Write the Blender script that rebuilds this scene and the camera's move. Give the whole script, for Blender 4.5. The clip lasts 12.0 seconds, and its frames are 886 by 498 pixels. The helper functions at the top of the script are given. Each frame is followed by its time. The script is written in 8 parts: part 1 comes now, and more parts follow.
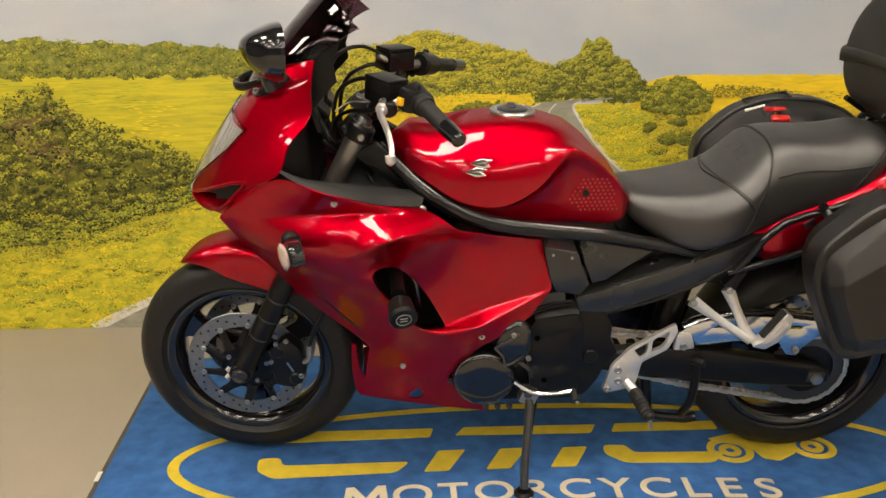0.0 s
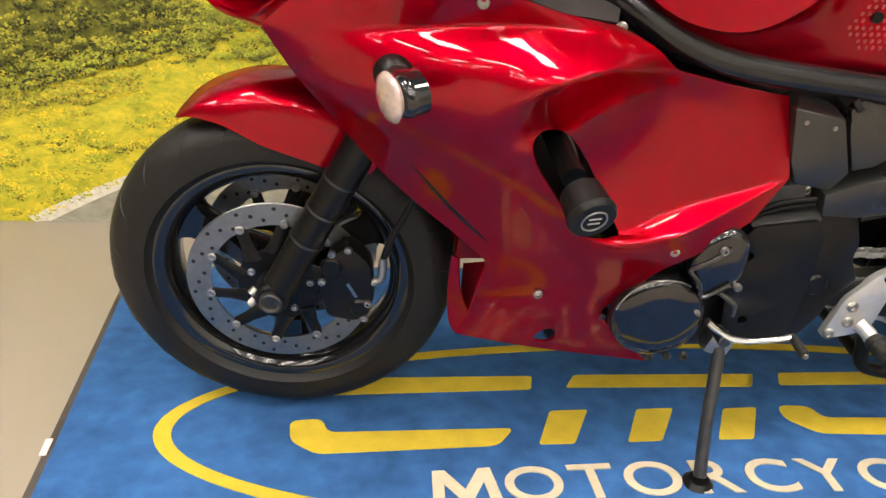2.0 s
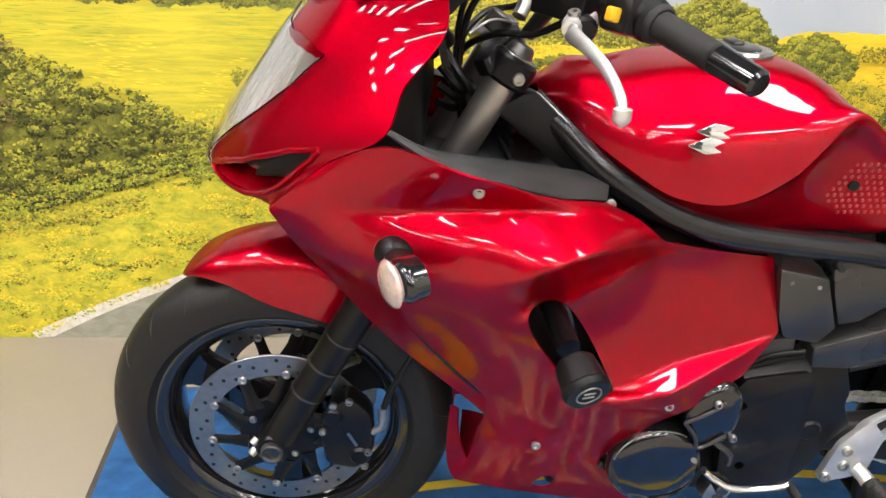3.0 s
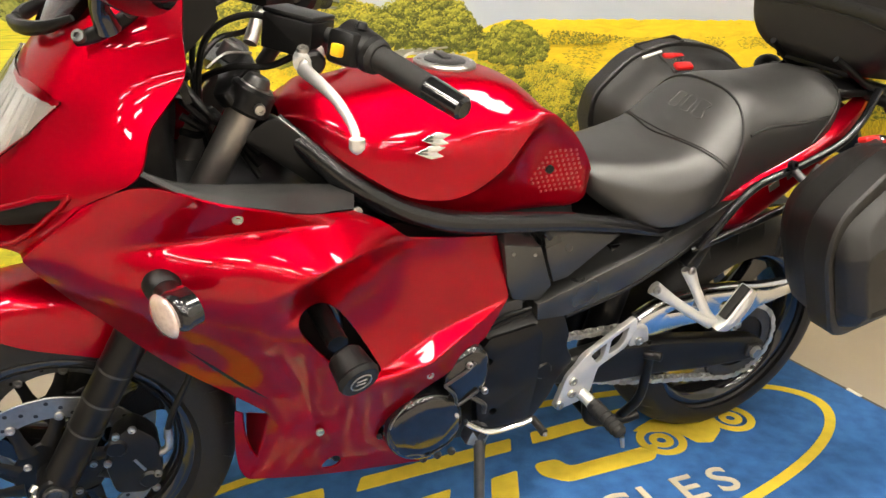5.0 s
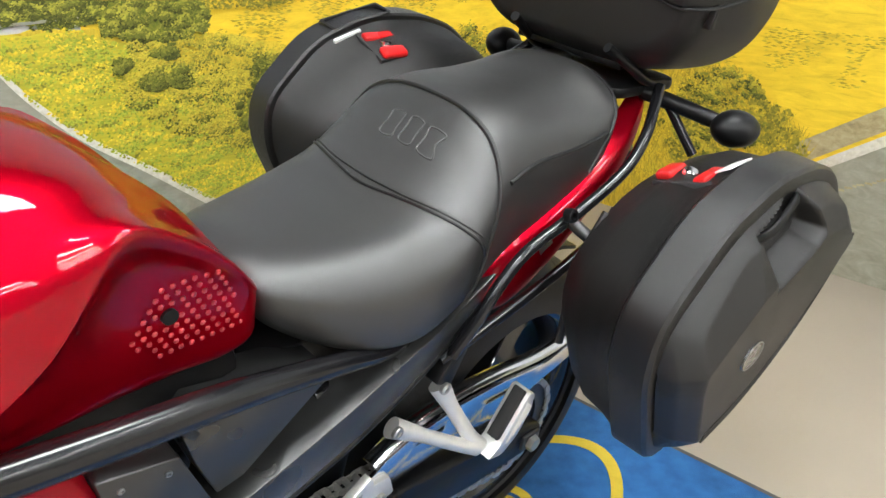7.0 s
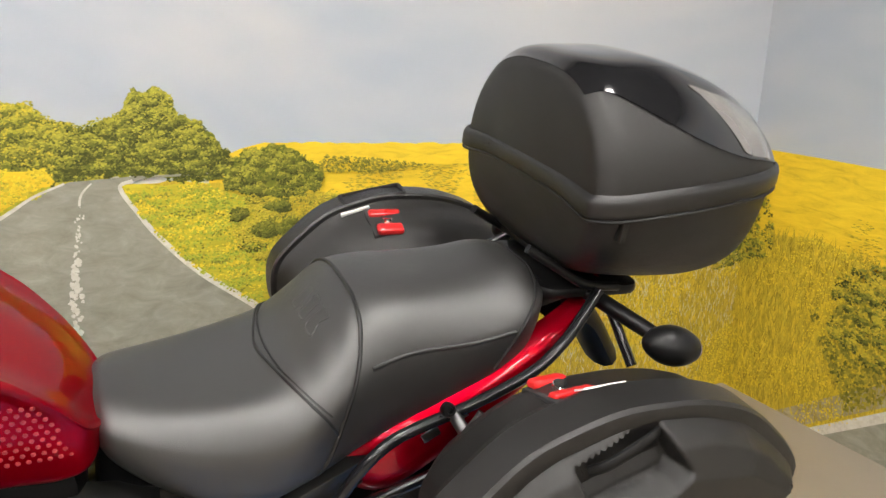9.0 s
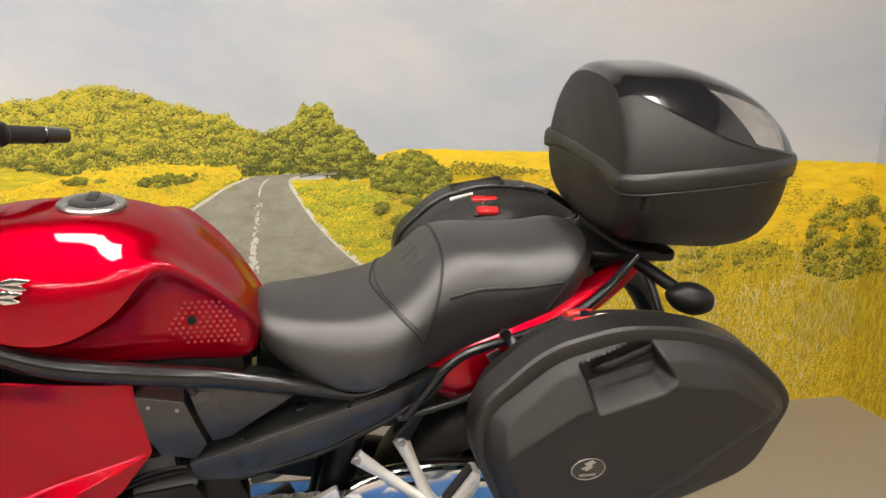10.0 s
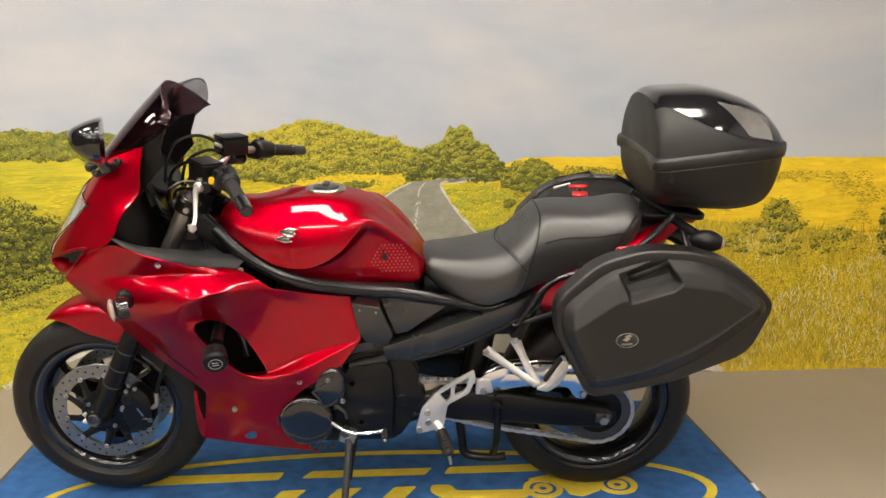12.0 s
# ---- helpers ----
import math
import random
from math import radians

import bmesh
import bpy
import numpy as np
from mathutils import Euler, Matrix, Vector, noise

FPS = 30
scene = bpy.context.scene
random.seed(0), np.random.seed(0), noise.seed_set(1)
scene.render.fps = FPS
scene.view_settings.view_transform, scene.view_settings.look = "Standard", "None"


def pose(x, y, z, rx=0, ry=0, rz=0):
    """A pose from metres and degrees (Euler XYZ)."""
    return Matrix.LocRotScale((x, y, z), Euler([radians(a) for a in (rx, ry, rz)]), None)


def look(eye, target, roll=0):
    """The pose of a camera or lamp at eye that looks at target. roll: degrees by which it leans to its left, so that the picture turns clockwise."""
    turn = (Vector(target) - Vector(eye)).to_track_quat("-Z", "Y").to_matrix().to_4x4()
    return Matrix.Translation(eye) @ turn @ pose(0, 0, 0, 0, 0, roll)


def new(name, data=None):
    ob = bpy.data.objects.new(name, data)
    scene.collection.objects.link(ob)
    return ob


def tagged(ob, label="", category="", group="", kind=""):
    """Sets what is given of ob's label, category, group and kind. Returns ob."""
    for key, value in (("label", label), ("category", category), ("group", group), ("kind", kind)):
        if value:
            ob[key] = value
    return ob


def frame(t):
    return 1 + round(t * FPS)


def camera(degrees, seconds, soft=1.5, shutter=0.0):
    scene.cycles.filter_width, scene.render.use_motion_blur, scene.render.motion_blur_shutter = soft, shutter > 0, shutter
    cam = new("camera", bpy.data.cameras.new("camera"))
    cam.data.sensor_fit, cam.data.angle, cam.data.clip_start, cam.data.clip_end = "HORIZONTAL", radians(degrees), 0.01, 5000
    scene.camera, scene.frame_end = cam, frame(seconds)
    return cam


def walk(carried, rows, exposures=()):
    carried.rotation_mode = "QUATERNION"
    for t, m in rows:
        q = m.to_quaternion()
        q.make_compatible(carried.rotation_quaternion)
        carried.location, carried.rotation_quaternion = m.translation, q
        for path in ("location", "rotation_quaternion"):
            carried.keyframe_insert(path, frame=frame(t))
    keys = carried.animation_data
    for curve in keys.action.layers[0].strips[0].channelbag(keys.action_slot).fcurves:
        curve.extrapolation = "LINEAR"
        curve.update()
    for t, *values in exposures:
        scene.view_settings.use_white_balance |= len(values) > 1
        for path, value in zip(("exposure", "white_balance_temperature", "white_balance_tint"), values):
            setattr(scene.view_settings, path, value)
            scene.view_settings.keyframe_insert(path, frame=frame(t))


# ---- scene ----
cam = camera(60.9, 12.0)
PATH = [
    (0, (-0.222, -1.929, 1.135), (-0.196, -0.008, 0.579), -0.8),
    (0.5, (-0.372, -1.817, 1.114), (-0.288, 0.075, 0.471), 0.2),
    (1, (-0.45, -1.595, 1.013), (-0.323, 0.264, 0.286), 1.0),
    (1.5, (-0.51, -1.362, 0.892), (-0.365, 0.475, 0.114), 1.7),
    (2, (-0.537, -1.265, 0.867), (-0.386, 0.567, 0.078), 2.3),
    (2.5, (-0.533, -1.216, 0.926), (-0.388, 0.649, 0.218), 2.2),
    (2.7, (-0.531, -1.222, 0.956), (-0.403, 0.671, 0.322), 2.0),
    (4.3, (-0.637, -1.411, 1.113), (-0.084, 0.42, 0.529), 0.9),
    (4.5, (-0.635, -1.411, 1.102), (-0.022, 0.389, 0.482), 0.9),
    (5, (-0.568, -1.339, 1.082), (0.203, 0.381, 0.413), 0.4),
    (5.5, (-0.453, -1.183, 1.082), (0.482, 0.432, 0.363), 0.3),
    (6, (-0.352, -1.079, 1.072), (0.735, 0.414, 0.303), 0.3),
    (6.5, (-0.233, -0.94, 1.085), (0.981, 0.432, 0.283), 0.4),
    (7, (-0.118, -0.818, 1.104), (1.187, 0.461, 0.291), 1.0),
    (7.5, (0.004, -0.779, 1.12), (1.326, 0.516, 0.361), 1.3),
    (7.7, (0.07, -0.777, 1.12), (1.358, 0.584, 0.421), 1.6),
    (9.3, (0.262, -1.217, 1.19), (0.978, 0.597, 0.748), 2.5),
    (9.5, (0.268, -1.284, 1.171), (0.906, 0.564, 0.746), 2.8),
    (10, (0.269, -1.486, 1.16), (0.701, 0.422, 0.743), 1.8),
    (10.5, (0.266, -1.69, 1.188), (0.504, 0.254, 0.785), 0.8),
    (11, (0.225, -1.929, 1.187), (0.355, 0.033, 0.822), -0.1),
    (11.5, (0.21, -2.093, 1.164), (0.298, -0.127, 0.81), -0.4),
    (12, (0.236, -2.244, 1.15), (0.288, -0.276, 0.798), -0.9),
]
walk(cam, [(t, look(eye, target, roll)) for t, eye, target, roll in PATH],
     [(0, -0.30, 7150, 13), (0.5, -0.15, 7700, 15), (1.0, -0.02, 8000, 16), (1.5, 0.09, 7800, 15), (2.0, 0.21, 6700, 13), (2.5, 0.42, 6050, 13), (4.5, 0.08, 6700, 12), (5.0, 0.38, 6750, 11), (5.5, 0.4, 6400, 9),
      (6.5, 0.35, 5900, 8), (7.7, 0.32, 5700, 10), (9.3, 0.16, 6350, 13), (12, -0.04, 6700, 14)])

from mathutils import geometry
from mathutils.bvhtree import BVHTree

# ---- world and light ----
world = bpy.data.worlds.new("world")
scene.world = world
world.use_nodes = True
world.node_tree.nodes["Background"].inputs[0].default_value = (0.9, 0.95, 1.0, 1)
world.node_tree.nodes["Background"].inputs[1].default_value = 0.05

LAMP = 42.0           # strength of the ceiling panels
WALL_Y, SIDE_X, ROOF = 0.94, 2.48, 3.0
BACK_Y, LEFT_X = -9.0, -6.0


# ---- materials ----
def material(name, color, rough=0.5, metal=0.0, coat=0.0, var=0.12, scale=30.0, bump=0.0, bump_scale=200.0, spec=0.5, coat_rough=0.03):
    """A surface with two scales of colour variation, roughness wear and fine relief."""
    m = bpy.data.materials.new(name)
    m.use_nodes = True
    nt = m.node_tree
    b = nt.nodes["Principled BSDF"]
    b.inputs["Metallic"].default_value = metal
    b.inputs["Specular IOR Level"].default_value = spec
    b.inputs["Coat Weight"].default_value = coat
    b.inputs["Coat Roughness"].default_value = coat_rough
    tc = nt.nodes.new("ShaderNodeTexCoord")
    n1 = nt.nodes.new("ShaderNodeTexNoise")
    n1.inputs["Scale"].default_value = scale
    n1.inputs["Detail"].default_value = 6
    n2 = nt.nodes.new("ShaderNodeTexNoise")
    n2.inputs["Scale"].default_value = scale * 0.12
    n2.inputs["Detail"].default_value = 3
    nt.links.new(tc.outputs["Object"], n1.inputs["Vector"])
    nt.links.new(tc.outputs["Object"], n2.inputs["Vector"])
    add = nt.nodes.new("ShaderNodeMath")
    add.operation = "ADD"
    nt.links.new(n1.outputs["Fac"], add.inputs[0])
    nt.links.new(n2.outputs["Fac"], add.inputs[1])
    ramp = nt.nodes.new("ShaderNodeMapRange")
    ramp.inputs["From Min"].default_value, ramp.inputs["From Max"].default_value = 0.6, 1.4
    ramp.inputs["To Min"].default_value, ramp.inputs["To Max"].default_value = 1 - var, 1 + var
    nt.links.new(add.outputs[0], ramp.inputs["Value"])
    mul = nt.nodes.new("ShaderNodeVectorMath")
    mul.operation = "SCALE"
    mul.inputs[0].default_value = color
    nt.links.new(ramp.outputs["Result"], mul.inputs["Scale"])
    nt.links.new(mul.outputs["Vector"], b.inputs["Base Color"])
    rr = nt.nodes.new("ShaderNodeMapRange")
    rr.inputs["From Min"].default_value, rr.inputs["From Max"].default_value = 0.3, 0.7
    rr.inputs["To Min"].default_value, rr.inputs["To Max"].default_value = max(0.02, rough * 0.85), min(1, rough * 1.15)
    nt.links.new(n2.outputs["Fac"], rr.inputs["Value"])
    nt.links.new(rr.outputs["Result"], b.inputs["Roughness"])
    if bump:
        n3 = nt.nodes.new("ShaderNodeTexNoise")
        n3.inputs["Scale"].default_value = bump_scale
        n3.inputs["Detail"].default_value = 4
        nt.links.new(tc.outputs["Object"], n3.inputs["Vector"])
        bp = nt.nodes.new("ShaderNodeBump")
        bp.inputs["Strength"].default_value = bump
        bp.inputs["Distance"].default_value = 0.002
        nt.links.new(n3.outputs["Fac"], bp.inputs["Height"])
        nt.links.new(bp.outputs["Normal"], b.inputs["Normal"])
    return m


def print_ink(name, colors, scale=(20, 20, 20), detail=8, per_island=0.0, rough=0.55, distort=0.6):
    """Printed wallpaper: ink colours mixed by noise at two scales and, for single leaves, by island."""
    m = bpy.data.materials.new(name)
    m.use_nodes = True
    nt = m.node_tree
    b = nt.nodes["Principled BSDF"]
    b.inputs["Roughness"].default_value = rough
    b.inputs["Specular IOR Level"].default_value = 0.25
    tc = nt.nodes.new("ShaderNodeTexCoord")
    mp = nt.nodes.new("ShaderNodeMapping")
    mp.inputs["Scale"].default_value = scale
    nt.links.new(tc.outputs["Object"], mp.inputs["Vector"])
    n1 = nt.nodes.new("ShaderNodeTexNoise")
    n1.inputs["Scale"].default_value = 1.0
    n1.inputs["Detail"].default_value = detail
    n1.inputs["Roughness"].default_value = 0.68
    n1.inputs["Distortion"].default_value = distort
    nt.links.new(mp.outputs["Vector"], n1.inputs["Vector"])
    fac = n1.outputs["Fac"]
    if per_island:
        geo = nt.nodes.new("ShaderNodeNewGeometry")
        mix = nt.nodes.new("ShaderNodeMix")
        mix.inputs["Factor"].default_value = per_island
        nt.links.new(fac, mix.inputs["A"])
        nt.links.new(geo.outputs["Random Per Island"], mix.inputs["B"])
        fac = mix.outputs["Result"]
    ramp = nt.nodes.new("ShaderNodeValToRGB")
    el = ramp.color_ramp.elements
    lo, hi = (0.3, 0.7) if not per_island else (0.22, 0.78)
    while len(el) < len(colors):
        el.new(0.5)
    for i, c in enumerate(colors):
        el[i].position = lo + (hi - lo) * i / (len(colors) - 1)
        grey = 0.045 * (0.3 * c[0] + 0.6 * c[1] + 0.1 * c[2])
        el[i].color = (*(0.95 * k + grey for k in c), 1)
    nt.links.new(fac, ramp.inputs["Fac"])
    nt.links.new(ramp.outputs["Color"], b.inputs["Base Color"])
    return m


def glow(name, color, strength):
    m = bpy.data.materials.new(name)
    m.use_nodes = True
    b = m.node_tree.nodes["Principled BSDF"]
    b.inputs["Base Color"].default_value = (0.8, 0.8, 0.8, 1)
    b.inputs["Emission Color"].default_value = (*color, 1)
    b.inputs["Emission Strength"].default_value = strength
    return m


def glass(name, color, rough=0.02, alpha=1.0):
    m = bpy.data.materials.new(name)
    m.use_nodes = True
    b = m.node_tree.nodes["Principled BSDF"]
    b.inputs["Base Color"].default_value = (*color, 1)
    b.inputs["Roughness"].default_value = rough
    b.inputs["Transmission Weight"].default_value = 1.0
    b.inputs["IOR"].default_value = 1.45
    return m


RED = material("candy_red_paint", (0.40, 0.0003, 0.011), 0.41, 0.88, 0.60, 0.05, 60, spec=0.0, coat_rough=0.006)
RED.node_tree.nodes["Principled BSDF"].inputs["Specular Tint"].default_value = (0.55, 0.01, 0.025, 1)
RED_DEEP = material("red_paint_satin", (0.30, 0.003, 0.010), 0.30, 0.3, 1.0, 0.05, 60)
BLACK = material("satin_black_plastic", (0.005, 0.005, 0.0052), 0.38, 0, 0, 0.2, 40, 0.12, 700, spec=0.25)
BLACK_GLOSS = material("gloss_black_paint", (0.008, 0.008, 0.009), 0.12, 0, 0.6, 0.15, 40)
BLACK_METAL = material("black_engine_paint", (0.004, 0.004, 0.0043), 0.32, 0.0, 0.10, 0.25, 50, 0.15, 500, spec=0.22)
FRAME_BLACK = material("black_frame_enamel", (0.006, 0.006, 0.007), 0.22, 0, 0.25, 0.15, 40, spec=0.4)
GREY_TRIM = material("charcoal_trim_plastic", (0.026, 0.026, 0.026), 0.55, 0, 0, 0.12, 50, 0.2, 900, spec=0.3)
GREY_PANEL = material("graphite_side_panel", (0.017, 0.017, 0.0165), 0.30, 0.0, 0.0, 0.1, 60, 0.12, 900, spec=0.75)
POLISHED = material("polished_aluminium", (0.76, 0.77, 0.78), 0.17, 1.0, 0, 0.06, 60, 0.05, 500)
VINYL = material("black_seat_vinyl", (0.017, 0.0165, 0.0160), 0.41, 0, 0, 0.14, 50, 0.25, 900, spec=1.0)
STITCH = material("black_piping", (0.008, 0.008, 0.008), 0.45, 0, 0, 0.1, 50)
CASE = material("textured_black_case", (0.0088, 0.0080, 0.0073), 0.42, 0, 0, 0.12, 60, 0.40, 1100, spec=0.48)
BAND = material("satin_black_rim", (0.008, 0.0074, 0.007), 0.36, 0, 0, 0.12, 60, 0.25, 1300, spec=0.55)
RUBBER = material("tyre_rubber", (0.007, 0.0063, 0.0058), 0.50, 0, 0, 0.25, 30, 0.3, 300, spec=0.4)
GRIP = material("grip_rubber", (0.013, 0.0125, 0.012), 0.6, 0, 0, 0.15, 60, 0.4, 700, spec=0.35)
STEEL = material("brushed_steel", (0.42, 0.41, 0.39), 0.35, 1.0, 0, 0.15, 80, 0.1, 400)
DISC = material("worn_brake_steel", (0.29, 0.29, 0.28), 0.36, 1.0, 0, 0.2, 90, 0.1, 600)
ALLOY = material("cast_aluminium", (0.70, 0.69, 0.67), 0.38, 0.75, 0, 0.1, 60, 0.12, 700)
CHROME = material("bright_chrome", (0.75, 0.75, 0.75), 0.08, 1.0, 0, 0.04, 30)
DARK_STEEL = material("dark_steel", (0.10, 0.10, 0.10), 0.4, 0.9, 0, 0.2, 60, 0.1, 400)
FORK_GREY = material("anodised_fork_tube", (0.34, 0.32, 0.30), 0.32, 0.9, 0, 0.1, 60)
CHAIN = material("oiled_chain_steel", (0.62, 0.61, 0.58), 0.36, 0.9, 0, 0.3, 120)
LATCH_RED = material("red_latch_plastic", (0.55, 0.012, 0.012), 0.3, 0, 0.2, 0.08, 60)
YELLOW = material("yellow_plastic", (0.75, 0.42, 0.01), 0.4, 0, 0, 0.08, 60)
WHITE = material("white_label", (0.75, 0.74, 0.72), 0.5, 0, 0, 0.05, 60)
SMOKE = glass("smoked_screen", (0.15, 0.075, 0.085), 0.02)
CLEAR = glass("clear_lens", (0.93, 0.93, 0.92), 0.03)
REFLECTOR = material("silver_reflector", (0.95, 0.94, 0.91), 0.18, 0.55, 0, 0.1, 90)
MIRROR = material("mirror_glass", (0.8, 0.8, 0.8), 0.02, 1.0, 0, 0.01, 10)
SMOKE_REFLECTOR = material("smoked_reflector", (0.22, 0.21, 0.20), 0.14, 0.5, 1.0, 0.2, 25)
PAD = material("clear_pad_dots", (0.50, 0.035, 0.045), 0.3, 0.1, 0.5, 0.1, 60)
CARPET = material("blue_carpet_pile", (0.035, 0.115, 0.30), 0.95, 0, 0, 0.42, 22, 0.9, 420, spec=0.1)
CARPET_Y = material("yellow_carpet_pile", (0.62, 0.46, 0.045), 0.95, 0, 0, 0.16, 30, 0.9, 420, spec=0.1)
CARPET_W = material("cream_carpet_pile", (0.58, 0.50, 0.36), 0.95, 0, 0, 0.16, 30, 0.9, 420, spec=0.1)
MAT_EDGE = material("rubber_mat_edge", (0.06, 0.05, 0.045), 0.7, 0, 0, 0.2, 40, 0.2, 300)
FLOOR = material("beige_vinyl_floor", (0.32, 0.275, 0.22), 0.42, 0, 0, 0.06, 3.5, 0.06, 120)
DARK_WALL = material("dark_grey_unseen_wall", (0.07, 0.068, 0.065), 0.7, 0, 0, 0.08, 4, 0.1, 200)
PAINT = material("white_wall_paint", (0.62, 0.61, 0.58), 0.7, 0, 0, 0.05, 4, 0.1, 200)
CEIL = material("dark_ceiling_paint", (0.05, 0.05, 0.05), 0.8, 0, 0, 0.06, 30, 0.3, 300)
INDICATOR = material("clear_indicator_lens", (0.54, 0.42, 0.38), 0.12, 0.3, 1.0, 0.25, 140, 0.3, 160)
LED = glow("led_panel", (1.0, 0.945, 0.84), LAMP)


# ---- mesh helpers ----
def settle(bm, sharp=38):
    bmesh.ops.recalc_face_normals(bm, faces=bm.faces)
    lim = math.radians(sharp)
    for f in bm.faces:
        f.smooth = True
    for e in bm.edges:
        if len(e.link_faces) == 2 and e.calc_face_angle(0) > lim:
            e.smooth = False
    return bm


def to_mesh(name, bm, mat, sharp=38):
    settle(bm, sharp)
    me = bpy.data.meshes.new(name)
    bm.to_mesh(me)
    bm.free()
    me.materials.append(mat)
    return me


BASES = {}
LEAN = pose(0, 0, 0.008, 8.8, 0, 0)       # the bike rests on its side stand


def root(name, base, label, category, group="", kind="", frame_m=None):
    """An empty at the base of a thing; its parts are modelled in the axes that frame_m gives."""
    fm = frame_m if frame_m is not None else Matrix.Identity(4)
    ob = new(name)
    ob.empty_display_size = 0.05
    ob.matrix_basis = fm @ Matrix.Translation(base)
    BASES[ob.name] = Vector(base)
    return tagged(ob, label, category, group, kind)


def part(name, bm, mat, parent, label="", sharp=38):
    ob = new(name, to_mesh(name, bm, mat, sharp))
    ob.parent = parent
    if parent.type == "EMPTY":
        ob.matrix_parent_inverse = Matrix.Translation(-BASES[parent.name])
    if label:
        tagged(ob, label)
    return ob


def thing(name, bm, mat, label, category, group="", kind="", sharp=38):
    return tagged(new(name, to_mesh(name, bm, mat, sharp)), label, category, group, kind)


def smooth_path(pts, n, closed=False):
    """n points on a Catmull-Rom curve through pts."""
    p = np.array(pts, float)
    k = len(p)
    out = []
    span = k if closed else k - 1
    for i in range(n):
        s = i / (n if closed else n - 1) * span
        j = min(int(s), span - 1)
        t = s - j
        if closed:
            a, b, c, d = p[(j - 1) % k], p[j % k], p[(j + 1) % k], p[(j + 2) % k]
        else:
            b, c = p[j], p[j + 1]
            a = p[j - 1] if j > 0 else 2 * b - c
            d = p[j + 2] if j + 2 < k else 2 * c - b
        out.append(0.5 * (2 * b + (c - a) * t + (2 * a - 5 * b + 4 * c - d) * t * t + (3 * b - a - 3 * c + d) * t ** 3))
    return np.array(out)


class Skin:
    """A smooth surface through rows of control points."""

    def __init__(self, rows):
        self.rows = np.array(rows, float)

    def grid(self, nu, nv, u0=0.0, u1=1.0):
        a = np.array([smooth_path(r, nv) for r in self.rows])
        b = np.array([smooth_path(a[:, j], nu * 2 - 1) for j in range(nv)]).transpose(1, 0, 2)
        return b[::2]

    def point(self, u, v):
        a = np.array([smooth_path(r, 65)[int(round(v * 64))] for r in self.rows])
        return smooth_path(a, 129)[int(round(u * 128))]

    def mesh(self, nu, nv, mirror=False, thick=0.0, cap=False):
        g = self.grid(nu, nv)
        if mirror:
            m = g[:, ::-1].copy()
            m[:, :, 1] *= -1
            g = np.concatenate([g, m[:, 1:] if abs(g[0, -1, 1]) < 1e-6 else m], axis=1)
        return grid_mesh(g, thick, cap)


def grid_mesh(g, thick=0.0, cap=False, closed=False):
    bm = bmesh.new()
    vs = [[bm.verts.new(p) for p in row] for row in g]
    nv = len(vs[0])
    for i in range(len(vs) - 1):
        for j in range(nv if closed else nv - 1):
            k = (j + 1) % nv
            bm.faces.new((vs[i][j], vs[i + 1][j], vs[i + 1][k], vs[i][k]))
    if cap:
        for row in (vs[0], vs[-1]):
            bm.faces.new(row)
    bmesh.ops.remove_doubles(bm, verts=bm.verts, dist=1e-5)
    bmesh.ops.dissolve_degenerate(bm, edges=bm.edges, dist=1e-6)
    bmesh.ops.recalc_face_normals(bm, faces=bm.faces)
    if thick:
        shell(bm, thick)
    return bm


def shell(bm, t):
    bmesh.ops.solidify(bm, geom=list(bm.faces), thickness=t)


def tube(pts, r, seg=10, n=None, closed=False, bm=None, flat=1.0, ends=True):
    """A round bar along a smooth path; r may be a list of radii."""
    p = smooth_path(pts, n or max(2, 6 * (len(pts) - 1) + 1), closed) if len(pts) > 2 else np.array(pts, float)
    k = len(p)
    rad = np.interp(np.linspace(0, 1, k), np.linspace(0, 1, len(r)), r) if hasattr(r, "__len__") else np.full(k, r)
    bm = bm or bmesh.new()
    rings = []
    up = Vector((0.13, 1, 0.07))
    for i in range(k):
        a, b = p[(i - 1) % k if closed else max(i - 1, 0)], p[(i + 1) % k if closed else min(i + 1, k - 1)]
        d = Vector(b - a).normalized()
        s = up - d * up.dot(d)
        if s.length < 1e-3:
            s = Vector((1, 0, 0)) - d * d.x
        s.normalize()
        q = d.cross(s)
        rings.append([bm.verts.new(Vector(p[i]) + s * (rad[i] * flat * math.cos(w)) + q * (rad[i] * math.sin(w)))
                      for w in (2 * math.pi * j / seg for j in range(seg))])
    for i in range(k if closed else k - 1):
        a, b = rings[i], rings[(i + 1) % k]
        for j in range(seg):
            bm.faces.new((a[j], a[(j + 1) % seg], b[(j + 1) % seg], b[j]))
    if not closed and ends:
        bm.faces.new(rings[0])
        bm.faces.new(rings[-1])
    return bm


